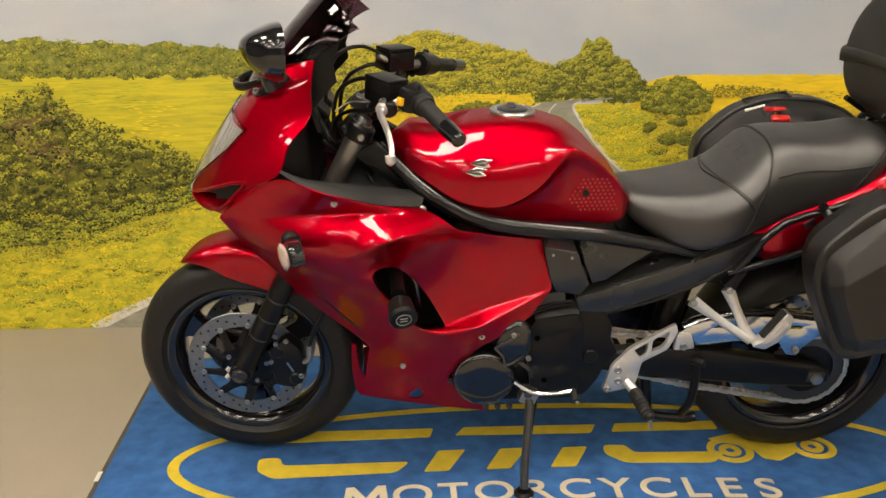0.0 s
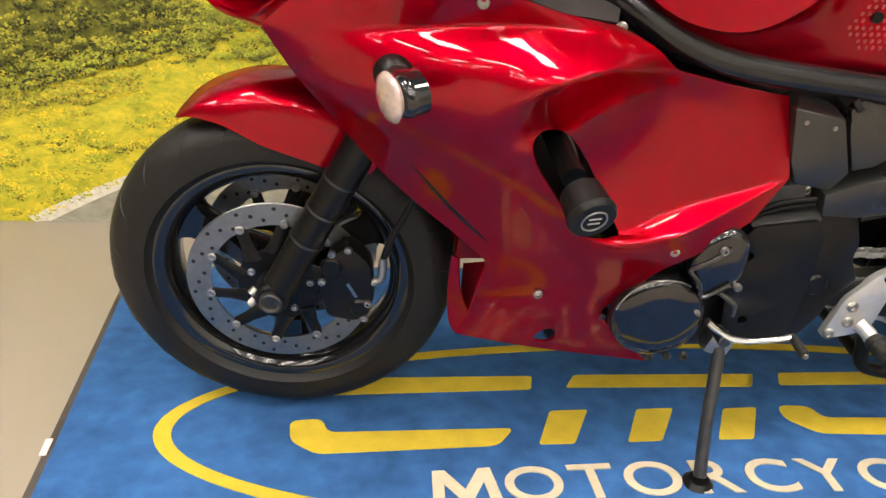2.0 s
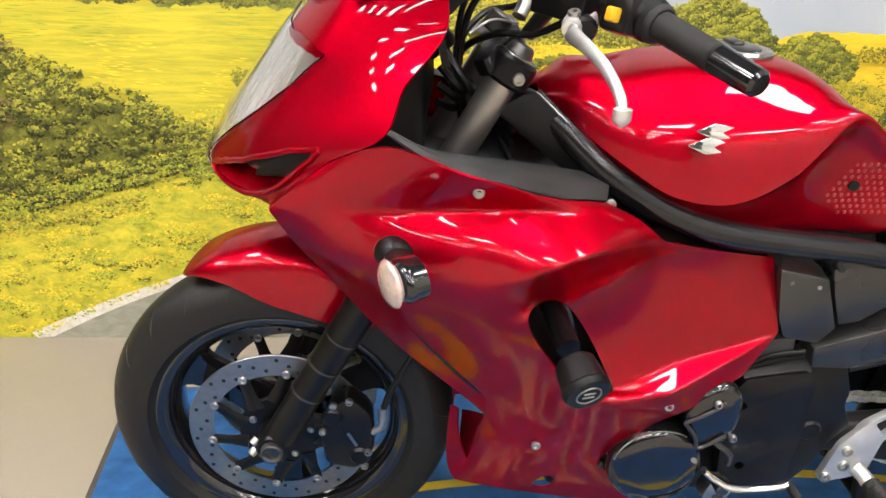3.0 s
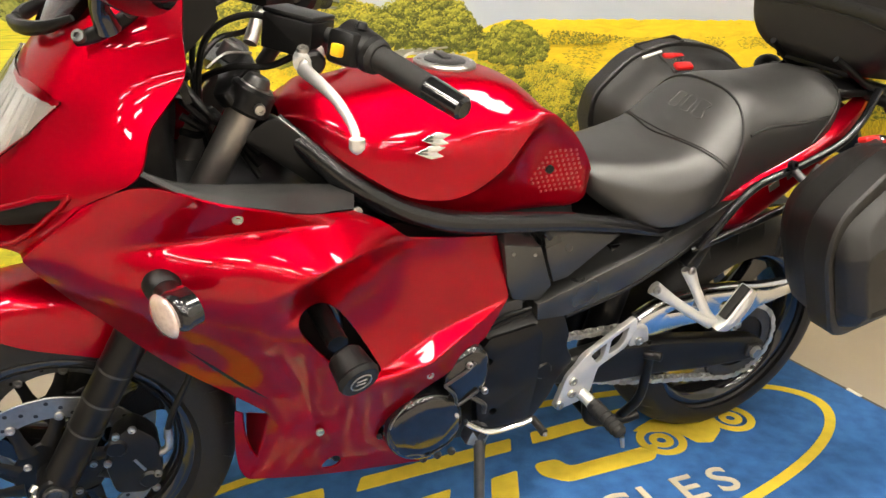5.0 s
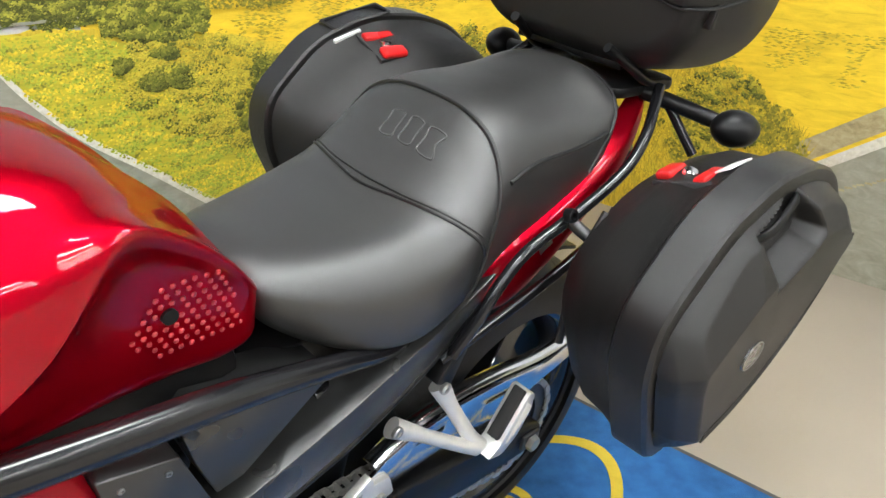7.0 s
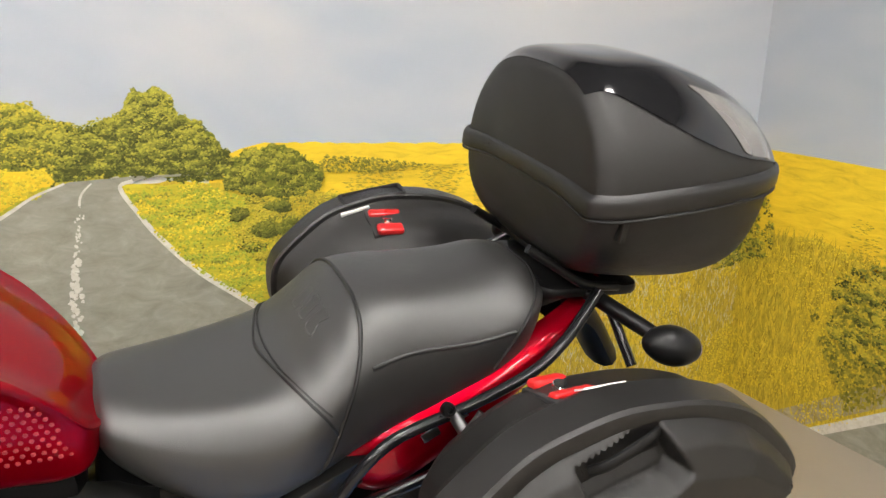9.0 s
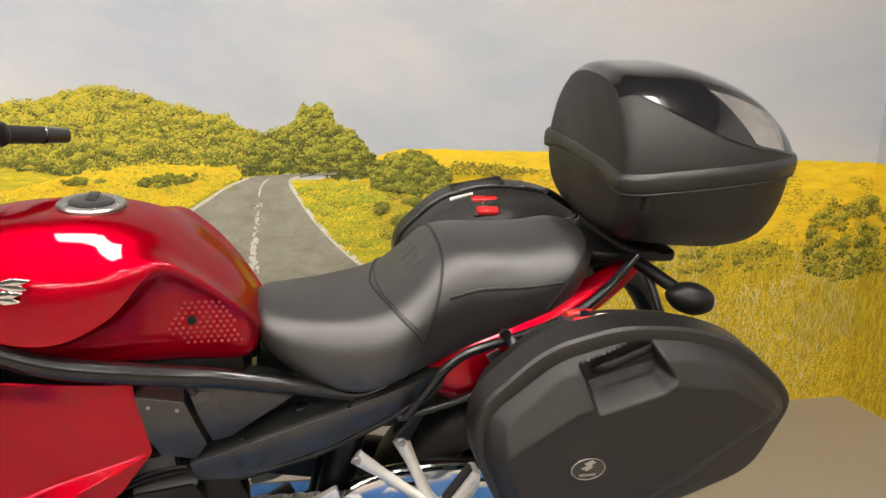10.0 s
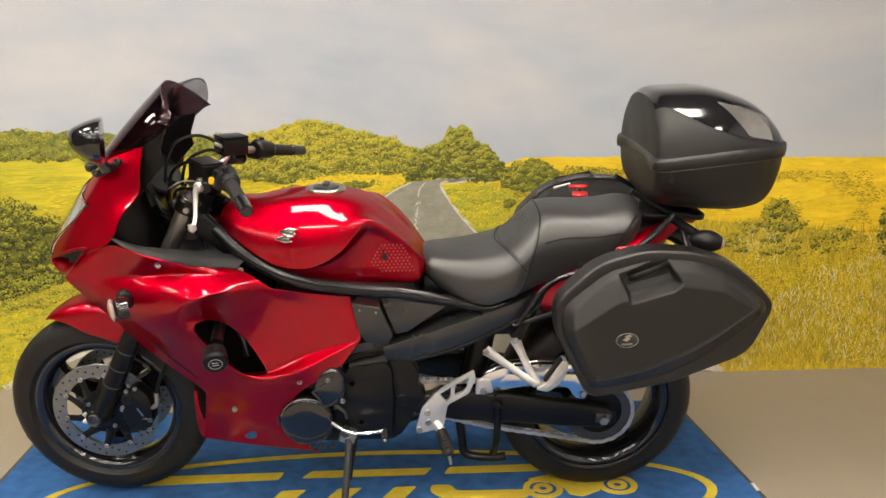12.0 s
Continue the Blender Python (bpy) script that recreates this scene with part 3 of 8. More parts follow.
def mural_north():
    r = root("wall_mural", (0, WALL_Y, 0), "printed mural of a country road, hedges and yellow rape fields under a cloudy sky", "mural", kind="structure")
    W0 = LEFT_X + 1.2
    E1 = SIDE_X - 0.0005
    sheet("sky", [(W0, 0.9), (E1, 0.9), (E1, ROOF), (W0, ROOF)], 0.002, SKY, r, label="pale grey-blue printed sky")
    sheet("rape_field", ragged([(0.45, 0.55), (E1, 0.1), (E1, 0.936), (2.2, 0.941), (1.6, 0.952), (1.1, 0.962), (0.68, 0.966), (0.55, 0.93)], 0.02, 0.003), 0.003, YELLOW_FIELD, r, label="bright yellow printed rape field")
    sheet("green_field", ragged([(W0, 0.4), (-0.2, 0.4), (0.3, 0.86), (-0.2, 1.0), (W0, 1.03)], 0.02, 0.002), 0.0032, GREEN_FIELD, r, label="yellow-green printed field")
    hedge = [(W0, 1.0), (-0.45, 0.985), (-0.55, 1.07), (-0.75, 1.09), (-0.95, 1.083), (-1.1, 1.09), (-1.25, 1.10), (-1.42, 1.122), (-1.6, 1.12), (-1.8, 1.13), (-2.0, 1.115), (-2.3, 1.13), (W0, 1.12)]
    sheet("hedge", ragged(ragged(hedge, 0.05, 0.014, 12), 0.010, 0.006, 2), 0.004, HEDGE, r, label="distant dark green hedge")
    crowns("hedge_leaves", ragged(ragged(hedge, 0.05, 0.014, 12), 0.016, 0.010, 2), 640, 0.020, 40, 0.0060, 0.0044, [H1, H2, H3, H3, H4], r, seed=2, low_dark=0.35)
    hill = [(-0.62, 0.90), (-0.62, 1.045), (-0.52, 1.060), (-0.43, 1.082), (-0.36, 1.098), (-0.29, 1.122), (-0.225, 1.134), (-0.16, 1.118), (-0.09, 1.100), (0.012, 1.080), (0.117, 1.058), (0.212, 1.010), (0.60, 0.90), (0.55, 0.87), (0.2, 0.875), (-0.1, 0.86)]
    sheet("hill", ragged(ragged(hill, 0.045, 0.012, 13), 0.010, 0.006, 3), 0.0046, HILL, r, label="scrub-covered green hill")
    crowns("hill_leaves", ragged(ragged(hill, 0.045, 0.016, 13), 0.014, 0.010, 3), 1150, 0.022, 40, 0.0066, 0.0050, [H1, H2, H2, H3, H4, L_LIGHT], r, seed=3, lift=0.02, low_dark=0.45)
    tree = [(0.17, 0.885), (0.17, 0.975), (0.23, 0.995), (0.28, 1.020), (0.325, 1.036), (0.345, 1.075), (0.36, 1.105), (0.385, 1.085), (0.41, 1.108), (0.43, 1.085), (0.46, 1.035), (0.505, 1.022), (0.55, 0.985), (0.585, 0.925), (0.60, 0.885)]
    sheet("tree", ragged(ragged(tree, 0.035, 0.014, 14), 0.009, 0.006, 5), 0.0056, TREE, r, label="round leafy tree beside the road")
    crowns("tree_leaves", ragged(ragged(tree, 0.035, 0.016, 14), 0.012, 0.010, 5), 460, 0.017, 40, 0.0062, 0.0060, [H1, H1, H2, H3, H4], r, seed=6, low_dark=0.4)
    # meadow left of the road
    left = [(W0, 0.0), (-1.60, 0.0), (-1.343, 0.119), (-0.988, 0.255), (-0.55, 0.45), (-0.073, 0.715), (0.061, 0.798), (0.19, 0.868), (0.0, 0.88), (-0.35, 0.84), (-0.8, 0.79), (-1.1, 0.68), (-1.3, 0.5), (W0, 0.45)]
    sheet("meadow", ragged(left, 0.02, 0.004, 6), 0.006, GRASS, r, label="sunlit yellow-green meadow")
    crowns("meadow_grass", left, 520, 0.055, 60, 0.0075, 0.0077, [L_MID, L_GRASS, L_GRASS, L_LIGHT, L_YELLOW], r, seed=8, squash=0.38, lift=0.04)
    crowns("meadow_tufts", left, 160, 0.030, 50, 0.0062, 0.0097, [H2, H3, L_LIGHT, L_YELLOW], r, seed=9, squash=0.45)
    bush = [(W0, 0.36), (-1.90, 0.398), (-1.68, 0.412), (-1.465, 0.462), (-1.25, 0.525), (-1.13, 0.572), (-1.055, 0.612), (-1.10, 0.650), (-1.20, 0.695), (-1.32, 0.735), (-1.42, 0.770), (-1.52, 0.795), (-1.57, 0.865), (-1.64, 0.930), (-1.72, 0.905), (-1.82, 0.855), (-1.95, 0.90), (-2.1, 0.93), (-2.4, 0.93), (W0, 0.90)]
    sheet("bush", ragged(ragged(bush, 0.07, 0.030, 17), 0.012, 0.009, 7), 0.0076, BUSH, r, label="large dark green printed bush")
    crowns("bush_leaves", ragged(ragged(bush, 0.09, 0.04, 18), 0.03, 0.02, 19), 1700, 0.026, 36, 0.0090, 0.0128, [B1, B1, H1, H1, H2, H3, H4], r, seed=11, low_dark=0.15, lift=0.0)
    edge = [(-1.05, 0.63), (-1.20, 0.70), (-1.42, 0.78), (-1.53, 0.82), (-1.64, 0.94), (-1.74, 0.91), (-1.83, 0.87), (-2.1, 0.94)]
    crowns("bush_fringe", [(x, z + 0.035) for x, z in edge] + [(x, z - 0.06) for x, z in reversed(edge)], 240, 0.020, 14, 0.0085, 0.0146, [H1, H1, H2, H3, H4], r, seed=13)
    crowns("bush_foot", [(-1.05, 0.60), (-1.25, 0.54), (-1.47, 0.48), (-1.68, 0.43), (-2.1, 0.40), (-2.1, 0.33), (-1.68, 0.36), (-1.47, 0.42), (-1.25, 0.48), (-1.05, 0.55)], 260, 0.022, 16, 0.0085, 0.0146, [B1, H1, H2, H3, L_GRASS], r, seed=16, squash=0.5)
    brown = [(-1.80, 0.62), (-1.84, 0.80), (-1.74, 0.89), (-1.62, 0.90), (-1.54, 0.85), (-1.52, 0.72), (-1.62, 0.60)]
    crowns("bush_dry_leaves", brown, 14, 0.036, 34, 0.0130, 0.0146, [B1, L_BROWN, L_BROWN, H3], r, seed=12)
    # low shrubs standing in the field
    for k, (sx, sz, sw, sh) in enumerate(((-0.93, 0.745, 0.050, 0.075), (-0.90, 0.735, 0.030, 0.035), (-0.68, 0.925, 0.060, 0.050), (-0.62, 0.895, 0.050, 0.040), (-1.00, 0.590, 0.060, 0.050), (-0.90, 0.585, 0.050, 0.045), (-0.80, 0.600, 0.060, 0.030), (-0.30, 0.845, 0.09, 0.022), (-0.05, 0.850, 0.07, 0.022))):
        clump_pts = [(sx + sw * math.cos(a) * (0.75 + 0.25 * math.sin(3 * a + k)), sz + sh * (0.5 + 0.5 * math.sin(a))) for a in np.linspace(0, 2 * math.pi, 15)[:-1]]
        crowns("field_shrub", clump_pts, 9, min(sw, sh) * 0.5, 80, 0.0060, 0.0125, [H1, H2, H2, H3, H3], r, seed=41 + k)
    leaves("crop_rows", [(W0, 0.93), (W0, 0.985), (-0.5, 0.965), (-0.42, 0.90), (-0.9, 0.86)], 700, 0.045, 0.0022, 0.03, 0.0046, L_GRASS, r, seed=52, clump=7)
    leaves("crop_yellow", [(W0, 0.70), (W0, 0.90), (-0.5, 0.90), (-0.3, 0.86), (-0.9, 0.74)], 1000, 0.030, 0.004, 0.10, 0.0046, L_YELLOW, r, seed=53, clump=6)
    strip = [(-0.60, 0.800), (-0.459, 0.838), (-0.275, 0.884), (-0.132, 0.902), (0.001, 0.908), (0.150, 0.900), (0.170, 0.874), (0.05, 0.806), (-0.05, 0.745), (-0.236, 0.800), (-0.45, 0.79)]
    sheet("rape_strip", ragged(strip, 0.016, 0.005, 71), 0.0069, YELLOW_FIELD, r, label="bright yellow strip beside the road")
    crowns("rape_strip_flowers", strip, 150, 0.022, 26, 0.0075, 0.0098, [L_LIGHT, L_YELLOW, L_YELLOW, L_YELLOW], r, seed=72, squash=0.5)
    crowns("strip_scrub", [(-0.16, 0.846), (-0.07, 0.876), (0.04, 0.880), (0.03, 0.858), (-0.08, 0.836)], 26, 0.014, 36, 0.0075, 0.0118, [H1, H2, H2, H3], r, seed=73, squash=0.6)
    crowns("meadow_scrub", [(-1.12, 0.50), (-1.12, 0.64), (-0.98, 0.67), (-0.80, 0.63), (-0.76, 0.56), (-0.90, 0.50)], 60, 0.028, 50, 0.0075, 0.0116, [H1, H2, H3, L_GRASS], r, seed=74, squash=0.6)
    crowns("bush_skirt", [(-2.2, 0.36), (-1.5, 0.42), (-1.25, 0.46), (-1.20, 0.42), (-1.5, 0.34), (-1.8, 0.28), (-2.2, 0.26)], 110, 0.034, 40, 0.0085, 0.0118, [H2, H3, L_DRY, L_GRASS, L_LIGHT], r, seed=75, squash=0.5)
    # the road
    road = [(-1.60, 0.0), (-1.343, 0.119), (-0.988, 0.255), (-0.55, 0.45), (-0.073, 0.715), (0.061, 0.798), (0.12, 0.838), (0.20, 0.872), (0.36, 0.884), (0.60, 0.890), (0.60, 0.884),
            (0.38, 0.878), (0.317, 0.862), (0.318, 0.842), (0.345, 0.80), (0.40, 0.723), (0.497, 0.622), (0.631, 0.522), (0.929, 0.296), (1.25, 0.13), (1.52, 0.0)]
    sheet("road", road, 0.0072, ROAD, r, label="grey printed asphalt road")
    for name, a, wd in (("edge_line", ((-1.60, 0.0), (-1.343, 0.119), (-0.988, 0.255), (-0.55, 0.45), (-0.073, 0.715), (0.061, 0.798), (0.12, 0.838), (0.19, 0.869)), (0.05, 0.014, 0.006)),
                        ("edge_line", ((0.345, 0.872), (0.317, 0.862), (0.318, 0.842), (0.345, 0.80), (0.40, 0.723), (0.497, 0.622), (0.631, 0.522), (0.929, 0.296), (1.25, 0.13), (1.56, 0.0)), (0.010, 0.014, 0.024, 0.05)),
                        ("centre_line", ((0.250, 0.868), (0.232, 0.850), (0.222, 0.832), (0.219, 0.812)), (0.006, 0.009, 0.010))):
        p = smooth_path(a, 40)
        g = []
        for i, q in enumerate(p):
            wq = np.interp(i / 39, np.linspace(0, 1, len(wd)), wd) * (0.8 if name == "edge_line" else 0.6)
            tdir = p[min(i + 1, 39)] - p[max(i - 1, 0)]
            nrm = np.array((-tdir[1], tdir[0])) / np.linalg.norm(tdir)
            g.append([north(*(q + nrm * wq * 0.5), 0.0082), north(*(q - nrm * wq * 0.5), 0.0082)])
        part(name, grid_mesh(np.clip(np.array(g), (-9, -9, 0.0), (9, 9, 9))), ROAD_LINE, r, "worn white painted line")
    rnd = random.Random(4)
    worn = bmesh.new()
    for i in range(120):
        t = rnd.random()
        z = 0.815 - 0.50 * t
        s = 0.218 - 0.05 * t + rnd.gauss(0, 0.003 + 0.010 * t)
        k = (0.003 + 0.013 * t) * rnd.uniform(0.5, 1.0)
        worn.faces.new([worn.verts.new(north(s + math.cos(a) * k * rnd.uniform(0.5, 1.2), z + math.sin(a) * k * rnd.uniform(0.5, 1.4), 0.0082 + i * 2e-5)) for a in (0.3, 1.2, 2.2, 3.3, 4.3, 5.4)])
    part("worn_dashes", worn, ROAD_LINE, r, "worn broken paint along the road's middle")
    # verge and grass right of the road
    right = [(0.317, 0.862), (0.345, 0.80), (0.40, 0.723), (0.497, 0.622), (0.631, 0.522), (0.929, 0.296), (1.25, 0.13), (1.56, 0.0), (E1, 0.0), (E1, 0.62), (2.2, 0.60), (1.8, 0.66), (1.5, 0.68), (1.2, 0.74), (0.9, 0.82), (0.7, 0.845), (0.45, 0.868)]
    sheet("verge_grass", ragged(right, 0.02, 0.003, 8), 0.0062, GRASS_R, r, label="tall golden verge grass")
    near = [(0.32, 0.86), (0.345, 0.80), (0.40, 0.723), (0.497, 0.622), (0.631, 0.522), (0.929, 0.296), (1.35, 0.10), (1.3, 0.35), (0.95, 0.62), (0.7, 0.80), (0.5, 0.858)]
    sheet("verge_turf", ragged(near, 0.02, 0.004, 81), 0.0067, GREEN_FIELD, r, label="short green roadside turf")
    crowns("verge_green", near, 320, 0.040, 60, 0.0062, 0.0087, [H3, L_GRASS, L_GRASS, L_GRASS, L_LIGHT, L_YELLOW], r, seed=14, squash=0.45, lift=0.04)
    scrub = [(0.58, 0.70), (0.62, 0.83), (0.75, 0.84), (0.98, 0.80), (1.2, 0.72), (1.15, 0.58), (0.9, 0.52), (0.7, 0.60)]
    crowns("scrub_leaves", scrub, 220, 0.028, 60, 0.0058, 0.0120, [H2, H3, L_DRY, L_LIGHT, L_LIGHT], r, seed=17, squash=0.6)
    for k, (sx, sz, sw, sh) in enumerate(((0.945, 0.555, 0.034, 0.150), (0.905, 0.565, 0.030, 0.090), (0.985, 0.700, 0.075, 0.060), (0.68, 0.705, 0.050, 0.055), (0.745, 0.700, 0.045, 0.060), (0.72, 0.775, 0.05, 0.03), (1.08, 0.60, 0.06, 0.08), (0.60, 0.755, 0.035, 0.03))):
        clump_pts = [(sx + sw * math.cos(a) * (0.75 + 0.25 * math.sin(3 * a + k)), sz + sh * (0.5 + 0.5 * math.sin(a))) for a in np.linspace(0, 2 * math.pi, 15)[:-1]]
        crowns("verge_shrub", clump_pts, 14, min(sw, sh) * 0.5, 80, 0.0058, 0.0140, [H1, H1, H2, H2, H3], r, seed=61 + k)
    small = [(0.57, 0.84), (0.585, 0.90), (0.62, 0.945), (0.70, 0.965), (0.76, 0.945), (0.83, 0.90), (0.83, 0.83), (0.7, 0.82)]
    sheet("roadside_bush", ragged(ragged(small, 0.03, 0.012, 15), 0.009, 0.006, 9), 0.009, TREE, r, label="round dark green roadside bush")
    crowns("roadside_bush_leaves", ragged(ragged(small, 0.03, 0.012, 15), 0.012, 0.009, 9), 150, 0.016, 30, 0.0066, 0.0138, [H1, H2, H2, H3, H4], r, seed=19, low_dark=0.25)
    leaves("far_scrub", [(0.8, 0.885), (0.85, 0.93), (1.0, 0.92), (1.15, 0.90), (1.0, 0.875)], 420, 0.010, 0.006, 0.6, 0.0110, L_MID, r, seed=21)
    leaves("field_rows", [(0.8, 0.80), (1.0, 0.78), (E1, 0.62), (E1, 0.88), (1.0, 0.90)], 2600, 0.016, 0.0035, 0.2, 0.0044, L_DRY, r, seed=22, clump=10)
    dry = [(1.25, 0.14), (1.56, 0.01), (E1, 0.01), (E1, 0.60), (1.9, 0.64), (1.5, 0.66), (1.15, 0.70)]
    leaves("verge_blades", dry, 8000, 0.004, 0.040, 0.5, 0.0085, L_DRY, r, seed=23, blade=True)
    leaves("verge_yellow", dry, 6000, 0.006, 0.008, 2.0, 0.0105, L_YELLOW, r, seed=24, clump=4)
    leaves("verge_pale", dry, 1500, 0.0035, 0.026, 0.6, 0.0125, L_PALE, r, seed=25, blade=True, clump=5)
    rb = [(2.215, 0.53), (2.20, 0.62), (2.214, 0.73), (2.288, 0.81), (2.36, 0.78), (2.43, 0.82), (E1, 0.82), (E1, 0.50), (2.35, 0.48)]
    crowns("thicket_leaves", rb, 110, 0.024, 26, 0.0100, 0.0145, [H1, H2, H2, H3, H4, L_DRY], r, seed=26, low_dark=0.2)
    crowns("thicket_leaves", [(1.66, 0.66), (1.70, 0.74), (1.78, 0.78), (1.84, 0.72), (1.90, 0.66), (1.80, 0.62)], 44, 0.020, 20, 0.0095, 0.0145, [H1, H2, H3, H4, L_DRY], r, seed=27)
    crowns("grass_scrub", [(1.50, 0.60), (1.60, 0.68), (2.10, 0.64), (2.2, 0.56), (1.9, 0.52), (1.6, 0.53)], 60, 0.024, 26, 0.010, 0.0128, [H2, H3, L_DRY, L_LIGHT], r, seed=28)


def mural_east():
    r = root("side_mural", (SIDE_X, 0.3, 0), "printed mural of a yellow rape field and road edge on the side wall", "mural", kind="structure")
    N, S = WALL_Y - 0.0005, -2.4
    sheet("sky", [(N, 0.7), (S, 0.7), (S, ROOF), (N, ROOF)], 0.002, SKY, r, east, "pale grey-blue printed sky")
    sheet("rape_field", [(N, 0.0), (N, 0.936), (0.64, 0.930), (0.2, 0.915), (-0.6, 0.90), (S, 0.9), (S, 0.0)], 0.003, YELLOW_FIELD, r, east, "bright yellow printed rape field")
    grass = [(N, 0.0), (0.50, 0.0), (0.0, 0.37), (0.05, 0.45), (0.3, 0.60), (0.6, 0.66), (N, 0.62)]
    sheet("verge_grass", ragged(grass, 0.02, 0.004, 3), 0.004, GRASS_R, r, east, "tall golden verge grass")
    leaves("verge_blades", grass, 3600, 0.004, 0.040, 0.5, 0.005, L_DRY, r, east, 31, blade=True)
    leaves("verge_yellow", grass, 2600, 0.006, 0.008, 2.0, 0.007, L_YELLOW, r, east, 32, clump=4)
    leaves("verge_green", [(0.4, 0.12), (0.02, 0.38), (0.1, 0.52), (0.4, 0.6), (0.6, 0.4)], 1300, 0.012, 0.016, 1.2, 0.009, L_MID, r, east, 33, clump=8)
    crowns("thicket_leaves", [(N, 0.50), (N, 0.82), (0.86, 0.80), (0.80, 0.70), (0.78, 0.56)], 44, 0.022, 26, 0.0100, 0.011, [H1, H2, H2, H3, H4, L_DRY], r, east, 34)
    crowns("grass_scrub", [(0.52, 0.56), (0.40, 0.64), (0.26, 0.62), (0.16, 0.52), (0.16, 0.42), (0.32, 0.28), (0.52, 0.36)], 70, 0.026, 34, 0.0105, 0.011, [H1, H2, H3, L_DRY, L_LIGHT], r, east, 35)
    leaves("field_rows", [(0.5, 0.62), (S, 0.62), (S, 0.80), (0.5, 0.78)], 2200, 0.018, 0.004, 0.2, 0.0046, L_DRY, r, east, 36, clump=9)
    sl = 0.69
    def line(y0, z0, wd, d, name, mat, label):
        y1 = -1.5
        z1 = z0 + (y0 - y1) * sl
        sheet(name, [(y0 + 0.0, z0), (y0 + wd / sl, z0), (y1, z1 + wd), (y1, z1)], d, mat, r, east, label)
    line(0.55, 0.0, 0.085, 0.0055, "verge_sand", VERGE, "sandy road verge")
    line(0.47, 0.0, 0.04, 0.0075, "edge_line", ROAD_LINE, "white painted road edge line")
    sheet("road", [(0.47, 0.0), (-1.5, 1.97 * sl), (S, 1.97 * sl), (S, 0.0)], 0.0065, ROAD, r, east, "grey printed asphalt road")
    rnd = random.Random(9)
    crack = bmesh.new()
    for i in range(40):
        s, z = -0.02 - i * 0.011, 0.255 + i * 0.0058 + rnd.uniform(-0.004, 0.004)
        crack.faces.new([crack.verts.new(east(s + a, z + b, 0.0072)) for a, b in ((-0.006, 0), (0.006, rnd.uniform(0, 0.004)), (0.006, -0.006), (-0.006, -rnd.uniform(0.004, 0.009)))])
    part("road_crack", crack, VERGE, r, "pale crumbling crack in the printed asphalt")


mural_north()
mural_east()


